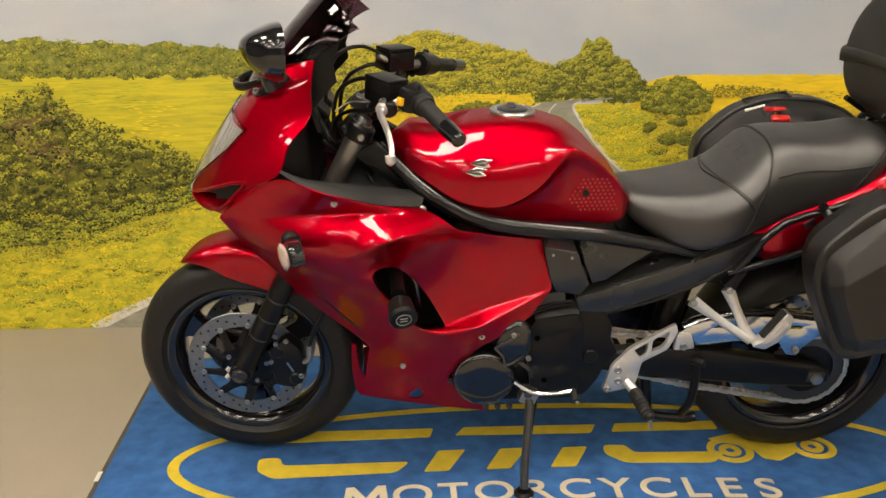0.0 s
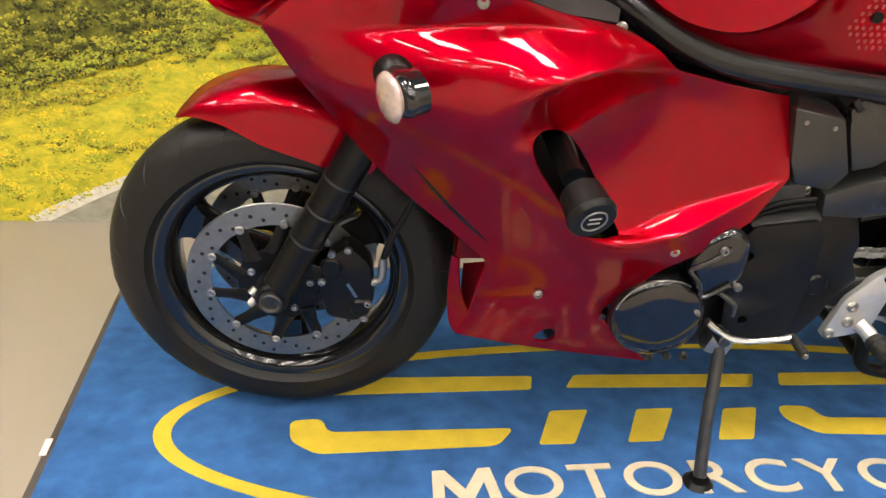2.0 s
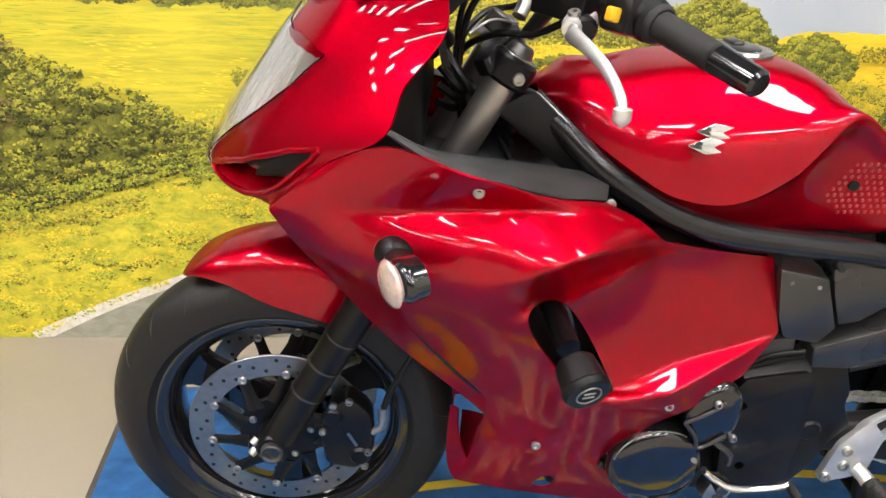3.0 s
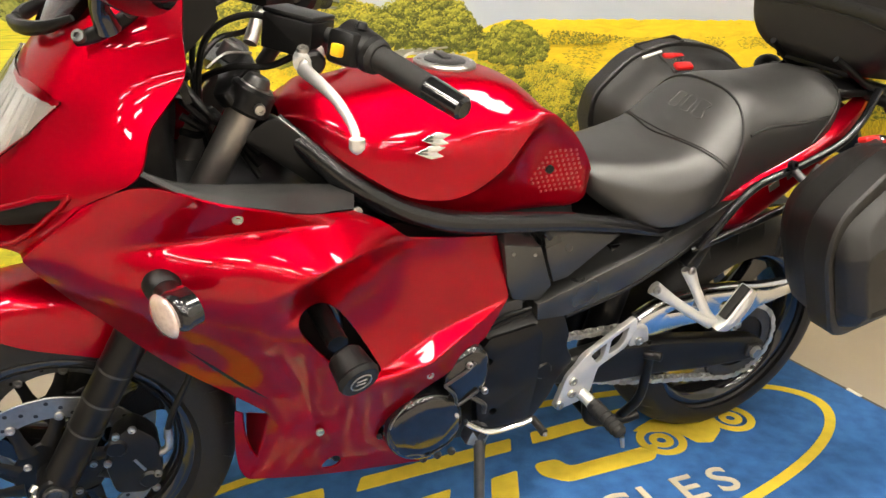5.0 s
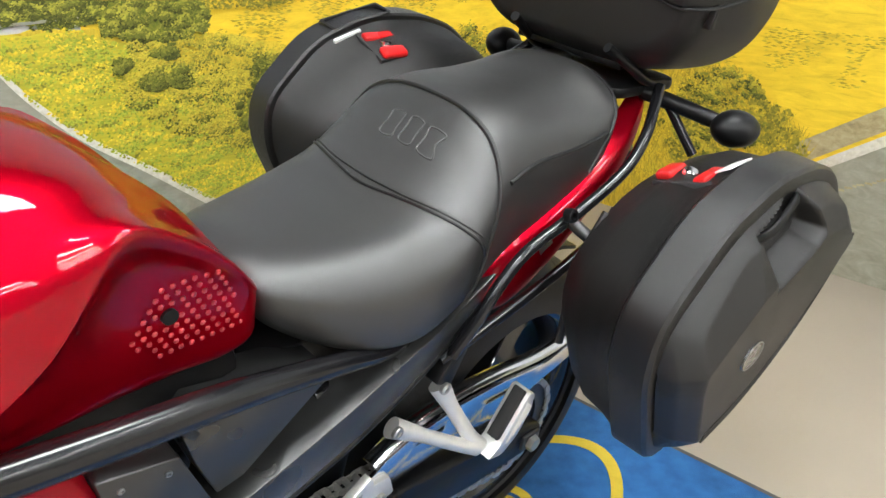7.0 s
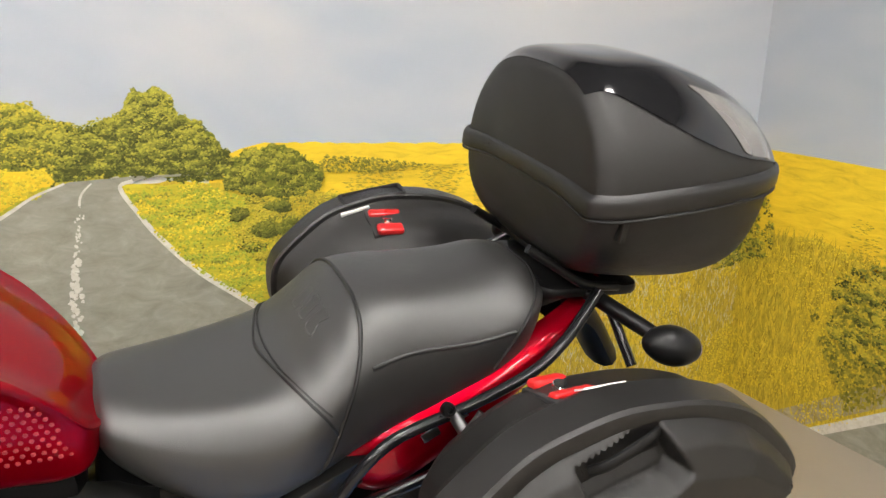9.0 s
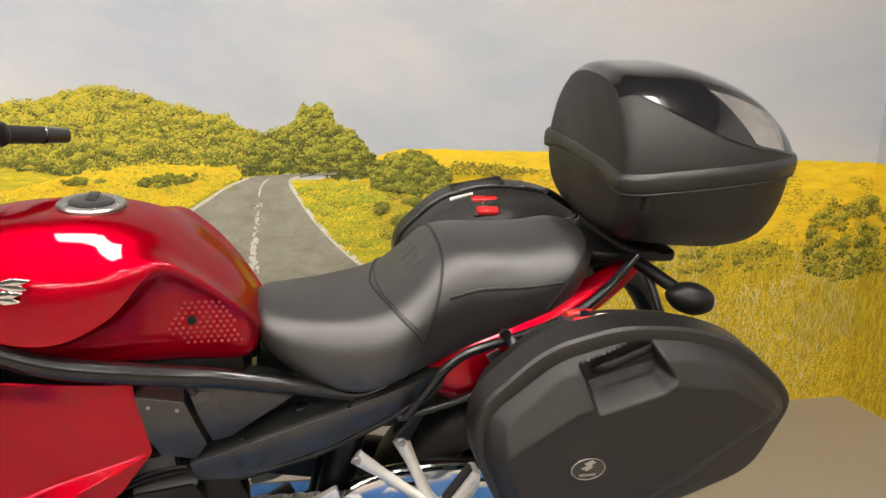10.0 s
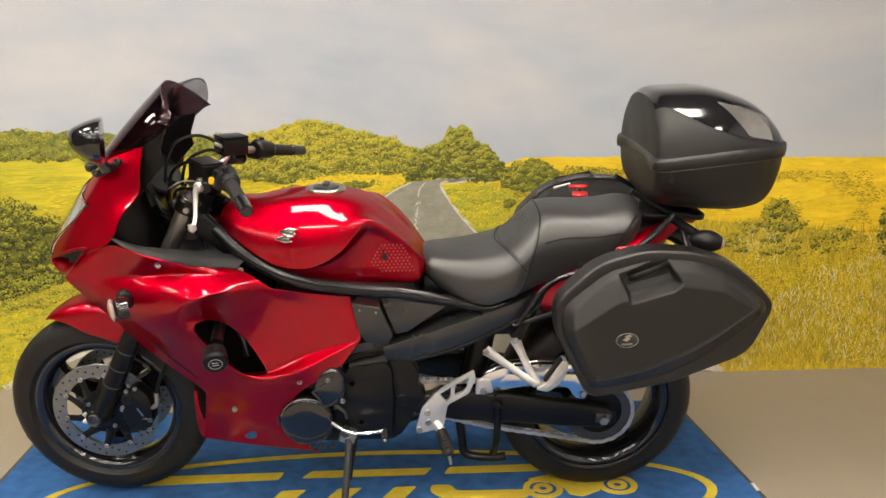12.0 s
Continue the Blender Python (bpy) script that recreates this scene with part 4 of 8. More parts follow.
# ---- the carpet mat ----
def mat_rug():
    top = 0.008
    r = root("floor_mat", (0, 0, 0), "blue carpet mat with a yellow oval emblem and black rubber edge", "mat")
    out = [(-1.212, 0.605), (1.228, 0.605), (1.262, -0.72), (-1.062, -0.72)]
    inn = [(-1.199, 0.592), (1.215, 0.592), (1.249, -0.707), (-1.048, -0.707)]
    flat = Matrix(((1, 0, 0, 0), (0, 0, 1, 0), (0, 1, 0, 0), (0, 0, 0, 1)))
    b = slab(out, 0.0005, top - 0.002, 0.001)
    b.transform(flat)
    part("rubber_edge", b, MAT_EDGE, r, "black rubber backing and edge")
    c = slab(inn, 0.002, top, 0.0015)
    c.transform(flat)
    part("carpet", c, CARPET, r, "worn blue carpet pile")

    def at(x, y):
        return (0.972 * x + 0.004, y + 0.015)

    def patch(name, pts, mat, h=0.0016, rr=0.008):
        q = slab(rounded([at(*p) for p in pts], rr), top - 0.001, top + h, 0.0006, seg=1)
        q.transform(flat)
        return part(name, q, mat, r)
    ring = []
    for k in (0, 1):
        ring.append([at(0.083 + (1.068 - 0.032 * k) * math.cos(w), -0.120 + (0.305 - 0.028 * k) * math.sin(w)) for w in (2 * math.pi * j / 140 for j in range(140))])
    q = slab(ring[0], top - 0.001, top + 0.0016, 0, [ring[1]])
    q.transform(flat)
    part("oval_ring", q, CARPET_Y, r, "yellow carpet oval")
    patch("bar", [(-0.680, 0.040), (-0.242, 0.045), (-0.252, -0.004), (-0.695, -0.020)], CARPET_Y)
    patch("bar", [(-0.738, -0.102), (-0.676, -0.097), (-0.664, -0.138), (-0.308, -0.131), (-0.346, -0.182), (-0.680, -0.199), (-0.730, -0.162)], CARPET_Y, rr=0.018)
    patch("bar", [(-0.150, 0.048), (0.252, 0.049), (0.228, 0.002), (-0.178, 0.002)], CARPET_Y)
    patch("bar", [(-0.228, -0.078), (-0.150, -0.075), (-0.200, -0.178), (-0.269, -0.180)], CARPET_Y)
    patch("bar", [(-0.050, -0.075), (0.027, -0.072), (-0.030, -0.173), (-0.098, -0.176)], CARPET_Y)
    patch("bar", [(0.130, -0.075), (0.202, -0.072), (0.151, -0.171), (0.080, -0.172)], CARPET_Y)
    patch("bar", [(0.311, 0.052), (0.613, 0.056), (0.612, 0.008), (0.291, 0.006)], CARPET_Y)
    patch("bar", [(0.249, -0.066), (0.314, -0.069), (0.326, -0.108), (0.590, -0.112), (0.537, -0.166), (0.291, -0.157), (0.243, -0.110)], CARPET_Y, rr=0.018)
    for x, y in (at(0.603, -0.108), at(0.843, -0.098)):
        for a, b2 in ((0.062, 0.042), (0.030, 0.012)):
            q = slab([(x + a * math.cos(w), y + a * math.sin(w)) for w in (2 * math.pi * j / 40 for j in range(40))], top - 0.001, top + 0.0022, 0,
                     [[(x + b2 * math.cos(w), y + b2 * math.sin(w)) for w in (2 * math.pi * j / 40 for j in range(40))]])
            q.transform(flat)
            part("emblem_wheel", q, CARPET_Y, r)
    patch("emblem_body", [(0.560, -0.045), (0.640, -0.020), (0.700, -0.040), (0.760, -0.050), (0.850, -0.025), (0.870, -0.048), (0.800, -0.075), (0.780, -0.130), (0.720, -0.165), (0.680, -0.150), (0.665, -0.090), (0.610, -0.070)], CARPET_Y, 0.002)
    for tx, ty, rz in ((-1.124, -0.155, 7), (1.240, -0.120, -2)):
        part("tag", block((tx, ty, top), (0.012, 0.045, 0.003), 0.001, (0, 0, rz)), WHITE, r, "small white tag at the mat's edge")
    word = "MOTORCYCLES"
    widths = [1.22, 1.12, 0.95, 1.12, 1.0, 1.05, 1.0, 1.05, 0.85, 0.93, 0.95]
    x = -0.478
    k = 1.155 / sum(widths)
    for ch, wd in zip(word, widths):
        if ch == "M":
            # drawn as one outline, like the rest
            pts = [(-0.052, 0.0), (-0.045, 0.086), (-0.026, 0.086), (0.0, 0.036), (0.026, 0.086), (0.045, 0.086), (0.052, 0.0), (0.034, 0.0), (0.030, 0.050), (0.006, 0.004), (-0.006, 0.004), (-0.030, 0.050), (-0.034, 0.0)]
            co, _, tris, _, _, _ = geometry.delaunay_2d_cdt([Vector(q) for q in pts], [], [list(range(len(pts)))], 1, 1e-6)
            lm = bmesh.new()
            vs = [lm.verts.new((q.x, q.y, 0.0015)) for q in co]
            for f in tris:
                lm.faces.new([vs[i] for i in f])
            u = (x + wd * k / 2 - 0.13) / 0.6
            lm.transform(pose(*at(x + wd * k / 2, -0.312 - 0.024 * u * u), top + 0.0008, 0, 0, -4.6 * u) @ Matrix.Diagonal((1.12, 1, 1, 1)))
            part("letter", lm, CARPET_W, r)
            x += wd * k
            continue
        cu = bpy.data.curves.new("letter", "FONT")
        cu.body = ch
        cu.size = 0.118
        cu.extrude = 0.0015
        cu.offset = 0.0012
        cu.align_x = "CENTER"
        tmp = bpy.data.objects.new("letter_curve", cu)
        me = bpy.data.meshes.new_from_object(tmp)
        bpy.data.objects.remove(tmp)
        me.materials.clear()
        me.materials.append(CARPET_W)
        u = (x + wd * k / 2 - 0.13) / 0.6
        ob = new("letter", me)
        ob.parent = r
        ob.matrix_parent_inverse = Matrix.Translation(-BASES[r.name])
        ob.matrix_basis = pose(*at(x + wd * k / 2, -0.312 - 0.024 * u * u), top + 0.0008, 0, 0, -4.6 * u) @ Matrix.Diagonal((1.12, 1, 1, 1))
        x += wd * k


mat_rug()


def display_board():
    """A stand-up board on the floor by the side wall, seen past the case."""
    r = root("display_board", (2.36, -0.48, 0), "purple and green display board standing on the floor", "display board")
    m = pose(2.36, -0.48, 0, 0, 0, 62)
    for name, z0, z1, mat in (("lower_panel", 0.0, 0.16, BOARD_G), ("upper_panel", 0.162, 0.60, BOARD_P)):
        b = block((0, 0, (z0 + z1) / 2), (0.30, 0.02, z1 - z0), 0.003)
        b.transform(m)
        part(name, b, mat, r)
    b = block((-0.157, 0.0, 0.30), (0.012, 0.03, 0.60), 0.003)
    b.transform(m)
    part("edge_trim", b, ALLOY, r, "bright aluminium edge trim")
    b = block((0.05, -0.012, 0.23), (0.12, 0.003, 0.08), 0.001)
    b.transform(m)
    part("label", b, WHITE, r, "white label with unreadable print")


BOARD_P = material("purple_print", (0.10, 0.08, 0.20), 0.5, 0, 0, 0.15, 20)
BOARD_G = material("green_print", (0.22, 0.34, 0.22), 0.5, 0, 0, 0.15, 20)
display_board()


# ---- the motorcycle, modelled upright: x back, y to its right, z up ----
bike = root("motorcycle", (0, 0, 0), "candy red faired sport-touring motorcycle leaning on its side stand", "motorcycle", frame_m=LEAN)
FA = Vector((-0.713, 0, 0.303))        # front axle
RA = Vector((0.745, 0, 0.294))         # rear axle
STEER_P = Vector((-0.40, 0, 0.90))
STEER = Matrix.Translation(STEER_P) @ Matrix.Rotation(radians(-3.0), 4, Vector((0.49, 0, 0.87))) @ Matrix.Translation(-STEER_P) @ Matrix.Translation((0, 0, 0.62)) @ Matrix.Rotation(radians(2.0), 4, 'X') @ Matrix.Translation((0, 0, -0.62))


def steer(bm):
    bm.transform(STEER)
    return bm


def both(name, make, mat, parent, label="", sharp=38, turn=False):
    """A part and its twin on the other side."""
    obs = []
    for s in (0, 1):
        bm = make()
        if s:
            bm = mirrored(bm)
        if turn:
            steer(bm)
        obs.append(part(name, bm, mat, parent, label, sharp))
    return obs


# ---- wheels ----
def tyre_profile(r_out, r_rim, half, crown):
    pr = []
    for i in range(17):
        a = -1 + 2 * i / 16
        y = half * math.sin(a * math.pi / 2)
        pr.append((r_out - crown * (1 - math.cos(a * math.pi / 2)) ** 1.15, y))
    side = r_out - crown
    return [(r_rim - 0.004, -half * 0.72), (r_rim + 0.010, -half * 0.86), (side - 0.02, -half * 1.0)] + pr + [(side - 0.02, half * 1.0), (r_rim + 0.010, half * 0.86), (r_rim - 0.004, half * 0.72)]


def wheel(axle, r_out, r_rim, half, crown, rim_half, name, start, turn):
    c = tuple(axle)
    fix = steer if turn else (lambda b: b)
    tyre = part("tyre", fix(lathe(tyre_profile(r_out, r_rim, half, crown), c, 160)), RUBBER, bike, "black road tyre with shallow tread grooves")
    # tread grooves
    for i in range(22):
        w = 2 * math.pi * i / 22
        for s in (-1, 1):
            pts = []
            for k in range(5):
                a = s * (0.16 + 0.16 * k)
                rr = r_out - crown * (1 - math.cos(a * math.pi / 2)) ** 1.15 - 0.0012
                ww = w + 0.035 * k + (0.14 if s > 0 else 0)
                pts.append((c[0] + rr * math.cos(ww), half * math.sin(a * math.pi / 2), c[2] + rr * math.sin(ww)))
            g = tube(pts, [0.0005, 0.0022, 0.0022, 0.0005], 6, 9)
            part("groove", fix(g), STITCH, tyre)
    rim_r = r_rim
    prof = [(rim_r + 0.002, -rim_half), (rim_r + 0.009, -rim_half + 0.003), (rim_r + 0.009, -rim_half + 0.009), (rim_r - 0.006, -rim_half + 0.014), (rim_r - 0.016, -rim_half + 0.026), (rim_r - 0.018, 0),
            (rim_r - 0.016, rim_half - 0.026), (rim_r - 0.006, rim_half - 0.014), (rim_r + 0.009, rim_half - 0.009), (rim_r + 0.009, rim_half - 0.003), (rim_r + 0.002, rim_half),
            (rim_r - 0.012, rim_half - 0.006), (rim_r - 0.026, rim_half - 0.024), (rim_r - 0.028, 0), (rim_r - 0.026, -rim_half + 0.024), (rim_r - 0.012, -rim_half + 0.006)]
    rim = part("rim", fix(lathe(prof, c, 96)), BLACK_GLOSS, bike, "gloss black cast rim", sharp=50)
    for k in range(3):
        w = start + k * 2 * math.pi / 3
        rows = []
        for t, hw, hd in ((0.028, 0.044, 0.034), (0.07, 0.034, 0.026), (0.12, 0.030, 0.020), (0.165, 0.036, 0.019), (rim_r - 0.020, 0.066, 0.022)):
            rows.append([(t, a * hw, b * hd) for a, b in ((-1, 0.3), (-0.75, 1), (0.75, 1), (1, 0.3), (1, -0.3), (0.75, -1), (-0.75, -1), (-1, -0.3))])
        g = np.array([[(c[0] + t * math.cos(w) - a * math.sin(w), c[1] + d, c[2] + t * math.sin(w) + a * math.cos(w)) for t, a, d in row] for row in rows])
        gg = np.array([smooth_path(g[:, j], 13) for j in range(8)]).transpose(1, 0, 2)
        part("spoke", fix(grid_mesh(gg, closed=True, cap=True)), BLACK_GLOSS, rim)
    part("hub", fix(lathe([(0.0, -0.05), (0.036, -0.05), (0.042, -0.045), (0.048, -0.02), (0.05, 0), (0.048, 0.02), (0.042, 0.045), (0.036, 0.05), (0.0, 0.05)], c, 40, closed=False)), BLACK_METAL, rim)
    return rim


def brake_disc(axle, y, r_out, r_in, turn, out, holes=44):
    """A floating rotor: drilled ring, dark carrier with arms, and bobbins."""
    c = (axle[0], axle[1] + y, axle[2])
    fix = steer if turn else (lambda b: b)
    n = 132
    hw = 0.0024
    prof = [(r_in, -hw), (r_out - 0.001, -hw), (r_out, -hw * 0.5), (r_out, hw * 0.5), (r_out - 0.001, hw), (r_in, hw)]
    ring = lathe(prof, c, n)
    d = part("brake_disc", fix(ring), DISC, bike, "drilled steel brake disc with worn grey face", sharp=25)
    for i in range(holes):
        w = 2 * math.pi * i / holes
        rr = r_in + (r_out - r_in) * (0.25, 0.5, 0.75)[i % 3]
        p = Vector((c[0] + rr * math.cos(w), c[1] + out * (hw + 0.0001), c[2] + rr * math.sin(w)))
        part("drilling", fix(rod(p - Vector((0, out * 0.001, 0)), p + Vector((0, out * 0.0004, 0)), 0.0036, seg=8)), STITCH, d)
    arms = 5
    for i in range(arms * 2):
        w = 2 * math.pi * (i + 0.3) / (arms * 2)
        p = Vector((c[0] + (r_in + 0.004) * math.cos(w), c[1], c[2] + (r_in + 0.004) * math.sin(w)))
        part("bobbin", fix(bolt(p + Vector((0, out * 0.002, 0)), 0.0075, (0, out, 0), 0.005)), STEEL, d, "round steel bobbin")
        q0 = Vector((c[0] + 0.062 * math.cos(w + 0.22), c[1] + out * 0.002, c[2] + 0.062 * math.sin(w + 0.22)))
        part("carrier_arm", fix(tube([q0, (q0 + p) / 2 + Vector((0, 0, 0)), p], [0.017, 0.011, 0.011], 8, 7, flat=0.35)), BLACK_METAL, d)
    part("carrier", fix(lathe([(0.030, -0.004), (0.070, -0.004), (0.072, 0), (0.070, 0.004), (0.030, 0.004)], c, 48)), BLACK_METAL, d, "black disc carrier")
    for i in range(5):
        w = 2 * math.pi * (i + 0.1) / 5
        part("disc_bolt", fix(bolt((c[0] + 0.052 * math.cos(w), c[1] + out * 0.004, c[2] + 0.052 * math.sin(w)), 0.0065, (0, out, 0), 0.005)), STEEL, d)
    return d


wheel(FA, 0.297, 0.211, 0.060, 0.050, 0.050, "front", 2.62, True)
brake_disc(FA, -0.062, 0.156, 0.116, True, -1)
brake_disc(FA, 0.062, 0.156, 0.116, True, -1)
wheel(RA, 0.298, 0.212, 0.088, 0.062, 0.072, "rear", 1.0, False)
brake_disc(RA, 0.085, 0.118, 0.085, False, -1, 30)


# ---- fork, brakes, mudguard ----
FT = Vector((-0.372, 0, 0.955))
for s in (-1, 1):
    lo, hi = Vector((-0.705, s * 0.100, 0.328)), Vector((FT.x, s * 0.100, FT.z))
    ax = (hi - lo).normalized()
    part("fork_slider", steer(rod(lo - ax * 0.03, lo + ax * 0.36, 0.027, 0.0285, 28, 0.004)), BLACK_METAL, bike, "black lower fork leg")
    part("fork_seal", steer(rod(lo + ax * 0.355, lo + ax * 0.385, 0.031, 0.030, 28, 0.004)), BLACK, bike)
    part("fork_tube", steer(rod(lo + ax * 0.38, hi + ax * 0.012, 0.0225, 0.0225, 28, 0.002)), FORK_GREY, bike, "grey metallic fork tube")
    part("fork_cap", steer(rod(hi + ax * 0.010, hi + ax * 0.026, 0.020, 0.017, 20, 0.003)), DARK_STEEL, bike)
    part("axle_lug", steer(rod((FA.x - 0.004, s * 0.074, FA.z + 0.008), (FA.x - 0.004, s * 0.124, FA.z + 0.008), 0.031, 0.028, 24, 0.004)), BLACK_METAL, bike)
    end = part("axle_end", steer(lathe([(0.0, -0.001), (0.010, -0.001), (0.012, -0.006), (0.016, -0.008), (0.019, -0.006), (0.019, 0.006), (0.0, 0.006)], (FA.x - 0.004, s * 0.126, FA.z + 0.008), 24, closed=False)), DARK_STEEL, bike, "hollow dark steel axle end")
    for k in (0, 1):
        part("pinch_bolt", steer(bolt((FA.x - 0.034 + 0.004 * k, s * 0.112, FA.z + 0.001 + 0.022 * k), 0.007, (-0.5, s * 0.5, -0.4), 0.012)), STEEL, end)
    for k in (0.10, 0.16, 0.22):
        q = lo + ax * k
        part("fork_band", steer(rod(q, q + ax * 0.004, 0.0292, seg=24)), DARK_STEEL, bike)
    # caliper
    cx, cz = FA.x + 0.112, FA.z + 0.030
    body = slab(rounded([(cx - 0.030, cz - 0.062), (cx + 0.022, cz - 0.072), (cx + 0.050, cz - 0.030), (cx + 0.046, cz + 0.045), (cx + 0.012, cz + 0.080), (cx - 0.022, cz + 0.060), (cx - 0.040, cz + 0.0)], 0.014), s * 0.068, s * 0.112, 0.008)
    cal = part("caliper", steer(body), BLACK_METAL, bike, "black brake caliper")
    for px, pz in ((-0.018, 0.040), (0.026, -0.040)):
        part("piston_cover", steer(rod((cx + px, s * 0.110, cz + pz), (cx + px, s * 0.117, cz + pz), 0.018, 0.016, 20, 0.002)), BLACK_METAL, cal)
    for px, pz in ((0.040, -0.030), (0.034, -0.060), (-0.016, 0.066), (0.010, 0.074), (-0.034, 0.012)):
        part("caliper_bolt", steer(bolt((cx + px, s * 0.112, cz + pz), 0.0065, (0, s, 0), 0.006)), STEEL, cal)
    bar = block((cx + 0.014, s * 0.1135, cz - 0.004), (0.030, 0.001, 0.005), 0, (0, 62, 0))
    part("print_bar", steer(bar), STEEL, cal, "faint white bar of unreadable print")
    hose = tube([(cx + 0.060, s * 0.098, cz + 0.030), (cx + 0.075, s * 0.100, cz + 0.085), (cx + 0.115, s * 0.098, cz + 0.17), (cx + 0.17, s * 0.09, cz + 0.32)], 0.0055, 8, 20)
    part("brake_hose", steer(hose), BLACK, bike)
    part("hose_fitting", steer(tube([(cx + 0.046, s * 0.104, cz + 0.006), (cx + 0.062, s * 0.104, cz + 0.018), (cx + 0.064, s * 0.101, cz + 0.052)], 0.007, 10, 10)), STEEL, bike, "silver brake hose fitting")


def mudguard():
    """Red front mudguard over the tyre, pointed at the nose, with a side skirt to the fork."""
    rows = []
    R = 0.322
    for a, w, dz, cut in ((119, 0.010, -0.008, 0.002), (116, 0.036, 0.000, 0.006), (110, 0.058, 0.012, 0.020), (102, 0.070, 0.022, 0.050), (92, 0.074, 0.028, 0.088), (82, 0.074, 0.026, 0.100), (72, 0.072, 0.018, 0.098), (62, 0.068, 0.008, 0.086), (54, 0.060, 0.0, 0.060)):
        t = radians(a)
        row = []
        for f, l, drop in ((0, 0, 0), (1, 0.55, 0.004), (2, 0.88, 0.018), (3, 1.0, 0.040), (4, 1.02, cut)):
            rr = R + dz - (drop * min(1, cut / 0.06) if f < 3 else max(drop * min(1, cut / 0.06), cut * (0.55 if f == 3 else 1)))
            row.append((FA.x + rr * math.cos(t), -w * l, FA.z + rr * math.sin(t)))
        rows.append(row)
    full = [[p for p in reversed(r)] + [(x, -y, z) for x, y, z in r[1:]] for r in rows]
    return Skin(full).mesh(44, 29, thick=0.004)


part("mudguard", steer(mudguard()), RED, bike, "glossy red front mudguard")


# ---- fairing side panels ----
FP = {}


def fp(**kw):
    FP.update(kw)


fp(a=(-0.689, -0.205, 0.784), a2=(-0.612, -0.208, 0.846), e0=(-0.540, -0.240, 0.892), e1=(-0.469, -0.262, 0.858), e2=(-0.405, -0.262, 0.842), e3=(-0.332, -0.236, 0.814))
fp(e4=(-0.251, -0.184, 0.790), c1=(-0.586, -0.206, 0.781), c2=(-0.484, -0.228, 0.794), c3=(-0.379, -0.242, 0.802), c4=(-0.286, -0.226, 0.793), c5=(-0.210, -0.192, 0.774))
fp(d0=(-0.655, -0.165, 0.704), d1=(-0.564, -0.236, 0.727), d2=(-0.471, -0.270, 0.749), d3=(-0.382, -0.284, 0.771), d4=(-0.294, -0.262, 0.784), d5=(-0.191, -0.206, 0.762))
fp(f0=(-0.607, -0.140, 0.637), f1=(-0.537, -0.205, 0.648), f2=(-0.461, -0.258, 0.682), f3=(-0.397, -0.286, 0.708), f4=(-0.348, -0.306, 0.750), f5=(-0.288, -0.290, 0.768))
fp(f6=(-0.202, -0.216, 0.746), f7=(-0.157, -0.190, 0.730), K=(-0.367, -0.276, 0.680), L=(-0.301, -0.208, 0.668), L2=(-0.248, -0.212, 0.701), g0=(-0.561, -0.140, 0.575))
fp(g1=(-0.483, -0.195, 0.586), g2=(-0.412, -0.238, 0.609), g3=(-0.346, -0.256, 0.623), h0=(-0.495, -0.148, 0.513), h1=(-0.417, -0.185, 0.520), h2=(-0.350, -0.215, 0.536))
fp(h3=(-0.303, -0.238, 0.562), i0=(-0.431, -0.152, 0.462), i1=(-0.369, -0.168, 0.453), i2=(-0.315, -0.190, 0.460), i3=(-0.260, -0.222, 0.491), M=(-0.194, -0.186, 0.484))
fp(m2=(-0.240, -0.168, 0.572), j1=(-0.155, -0.166, 0.700), j2=(-0.126, -0.166, 0.595), I=(-0.116, -0.212, 0.496), N=(-0.096, -0.166, 0.524), G=(0.032, -0.129, 0.682), G2=(0.047, -0.139, 0.623))
fp(H=(0.059, -0.150, 0.563), R=(-0.077, -0.198, 0.453), R2=(0.008, -0.172, 0.501), n3=(-0.192, -0.216, 0.483), k0=(-0.383, -0.150, 0.413), k1=(-0.334, -0.168, 0.390))
fp(k2=(-0.279, -0.176, 0.386), k3=(-0.199, -0.186, 0.415), k4=(-0.121, -0.182, 0.422), l0=(-0.394, -0.140, 0.350), l1=(-0.323, -0.160, 0.327), l2=(-0.259, -0.160, 0.316))
fp(l3=(-0.201, -0.158, 0.325), l4=(-0.164, -0.164, 0.353), o0=(-0.418, -0.118, 0.246), o1=(-0.335, -0.135, 0.239), o2=(-0.243, -0.135, 0.222), o3=(-0.154, -0.132, 0.207))
fp(o4=(-0.082, -0.128, 0.193), l5=(-0.162, -0.150, 0.277), p0=(-0.408, -0.070, 0.357), p1=(-0.409, -0.066, 0.282), p2=(-0.415, -0.062, 0.240), w=(-0.402, -0.126, 0.300))
fp(q0=(-0.432, -0.104, 0.394), r0=(-0.421, -0.112, 0.392), q1=(-0.437, -0.104, 0.335), r1=(-0.420, -0.116, 0.330), q2=(-0.433, -0.104, 0.256), s0=(-0.308, -0.140, 0.247), s1=(-0.260, -0.147, 0.294), s2=(-0.246, -0.143, 0.245))
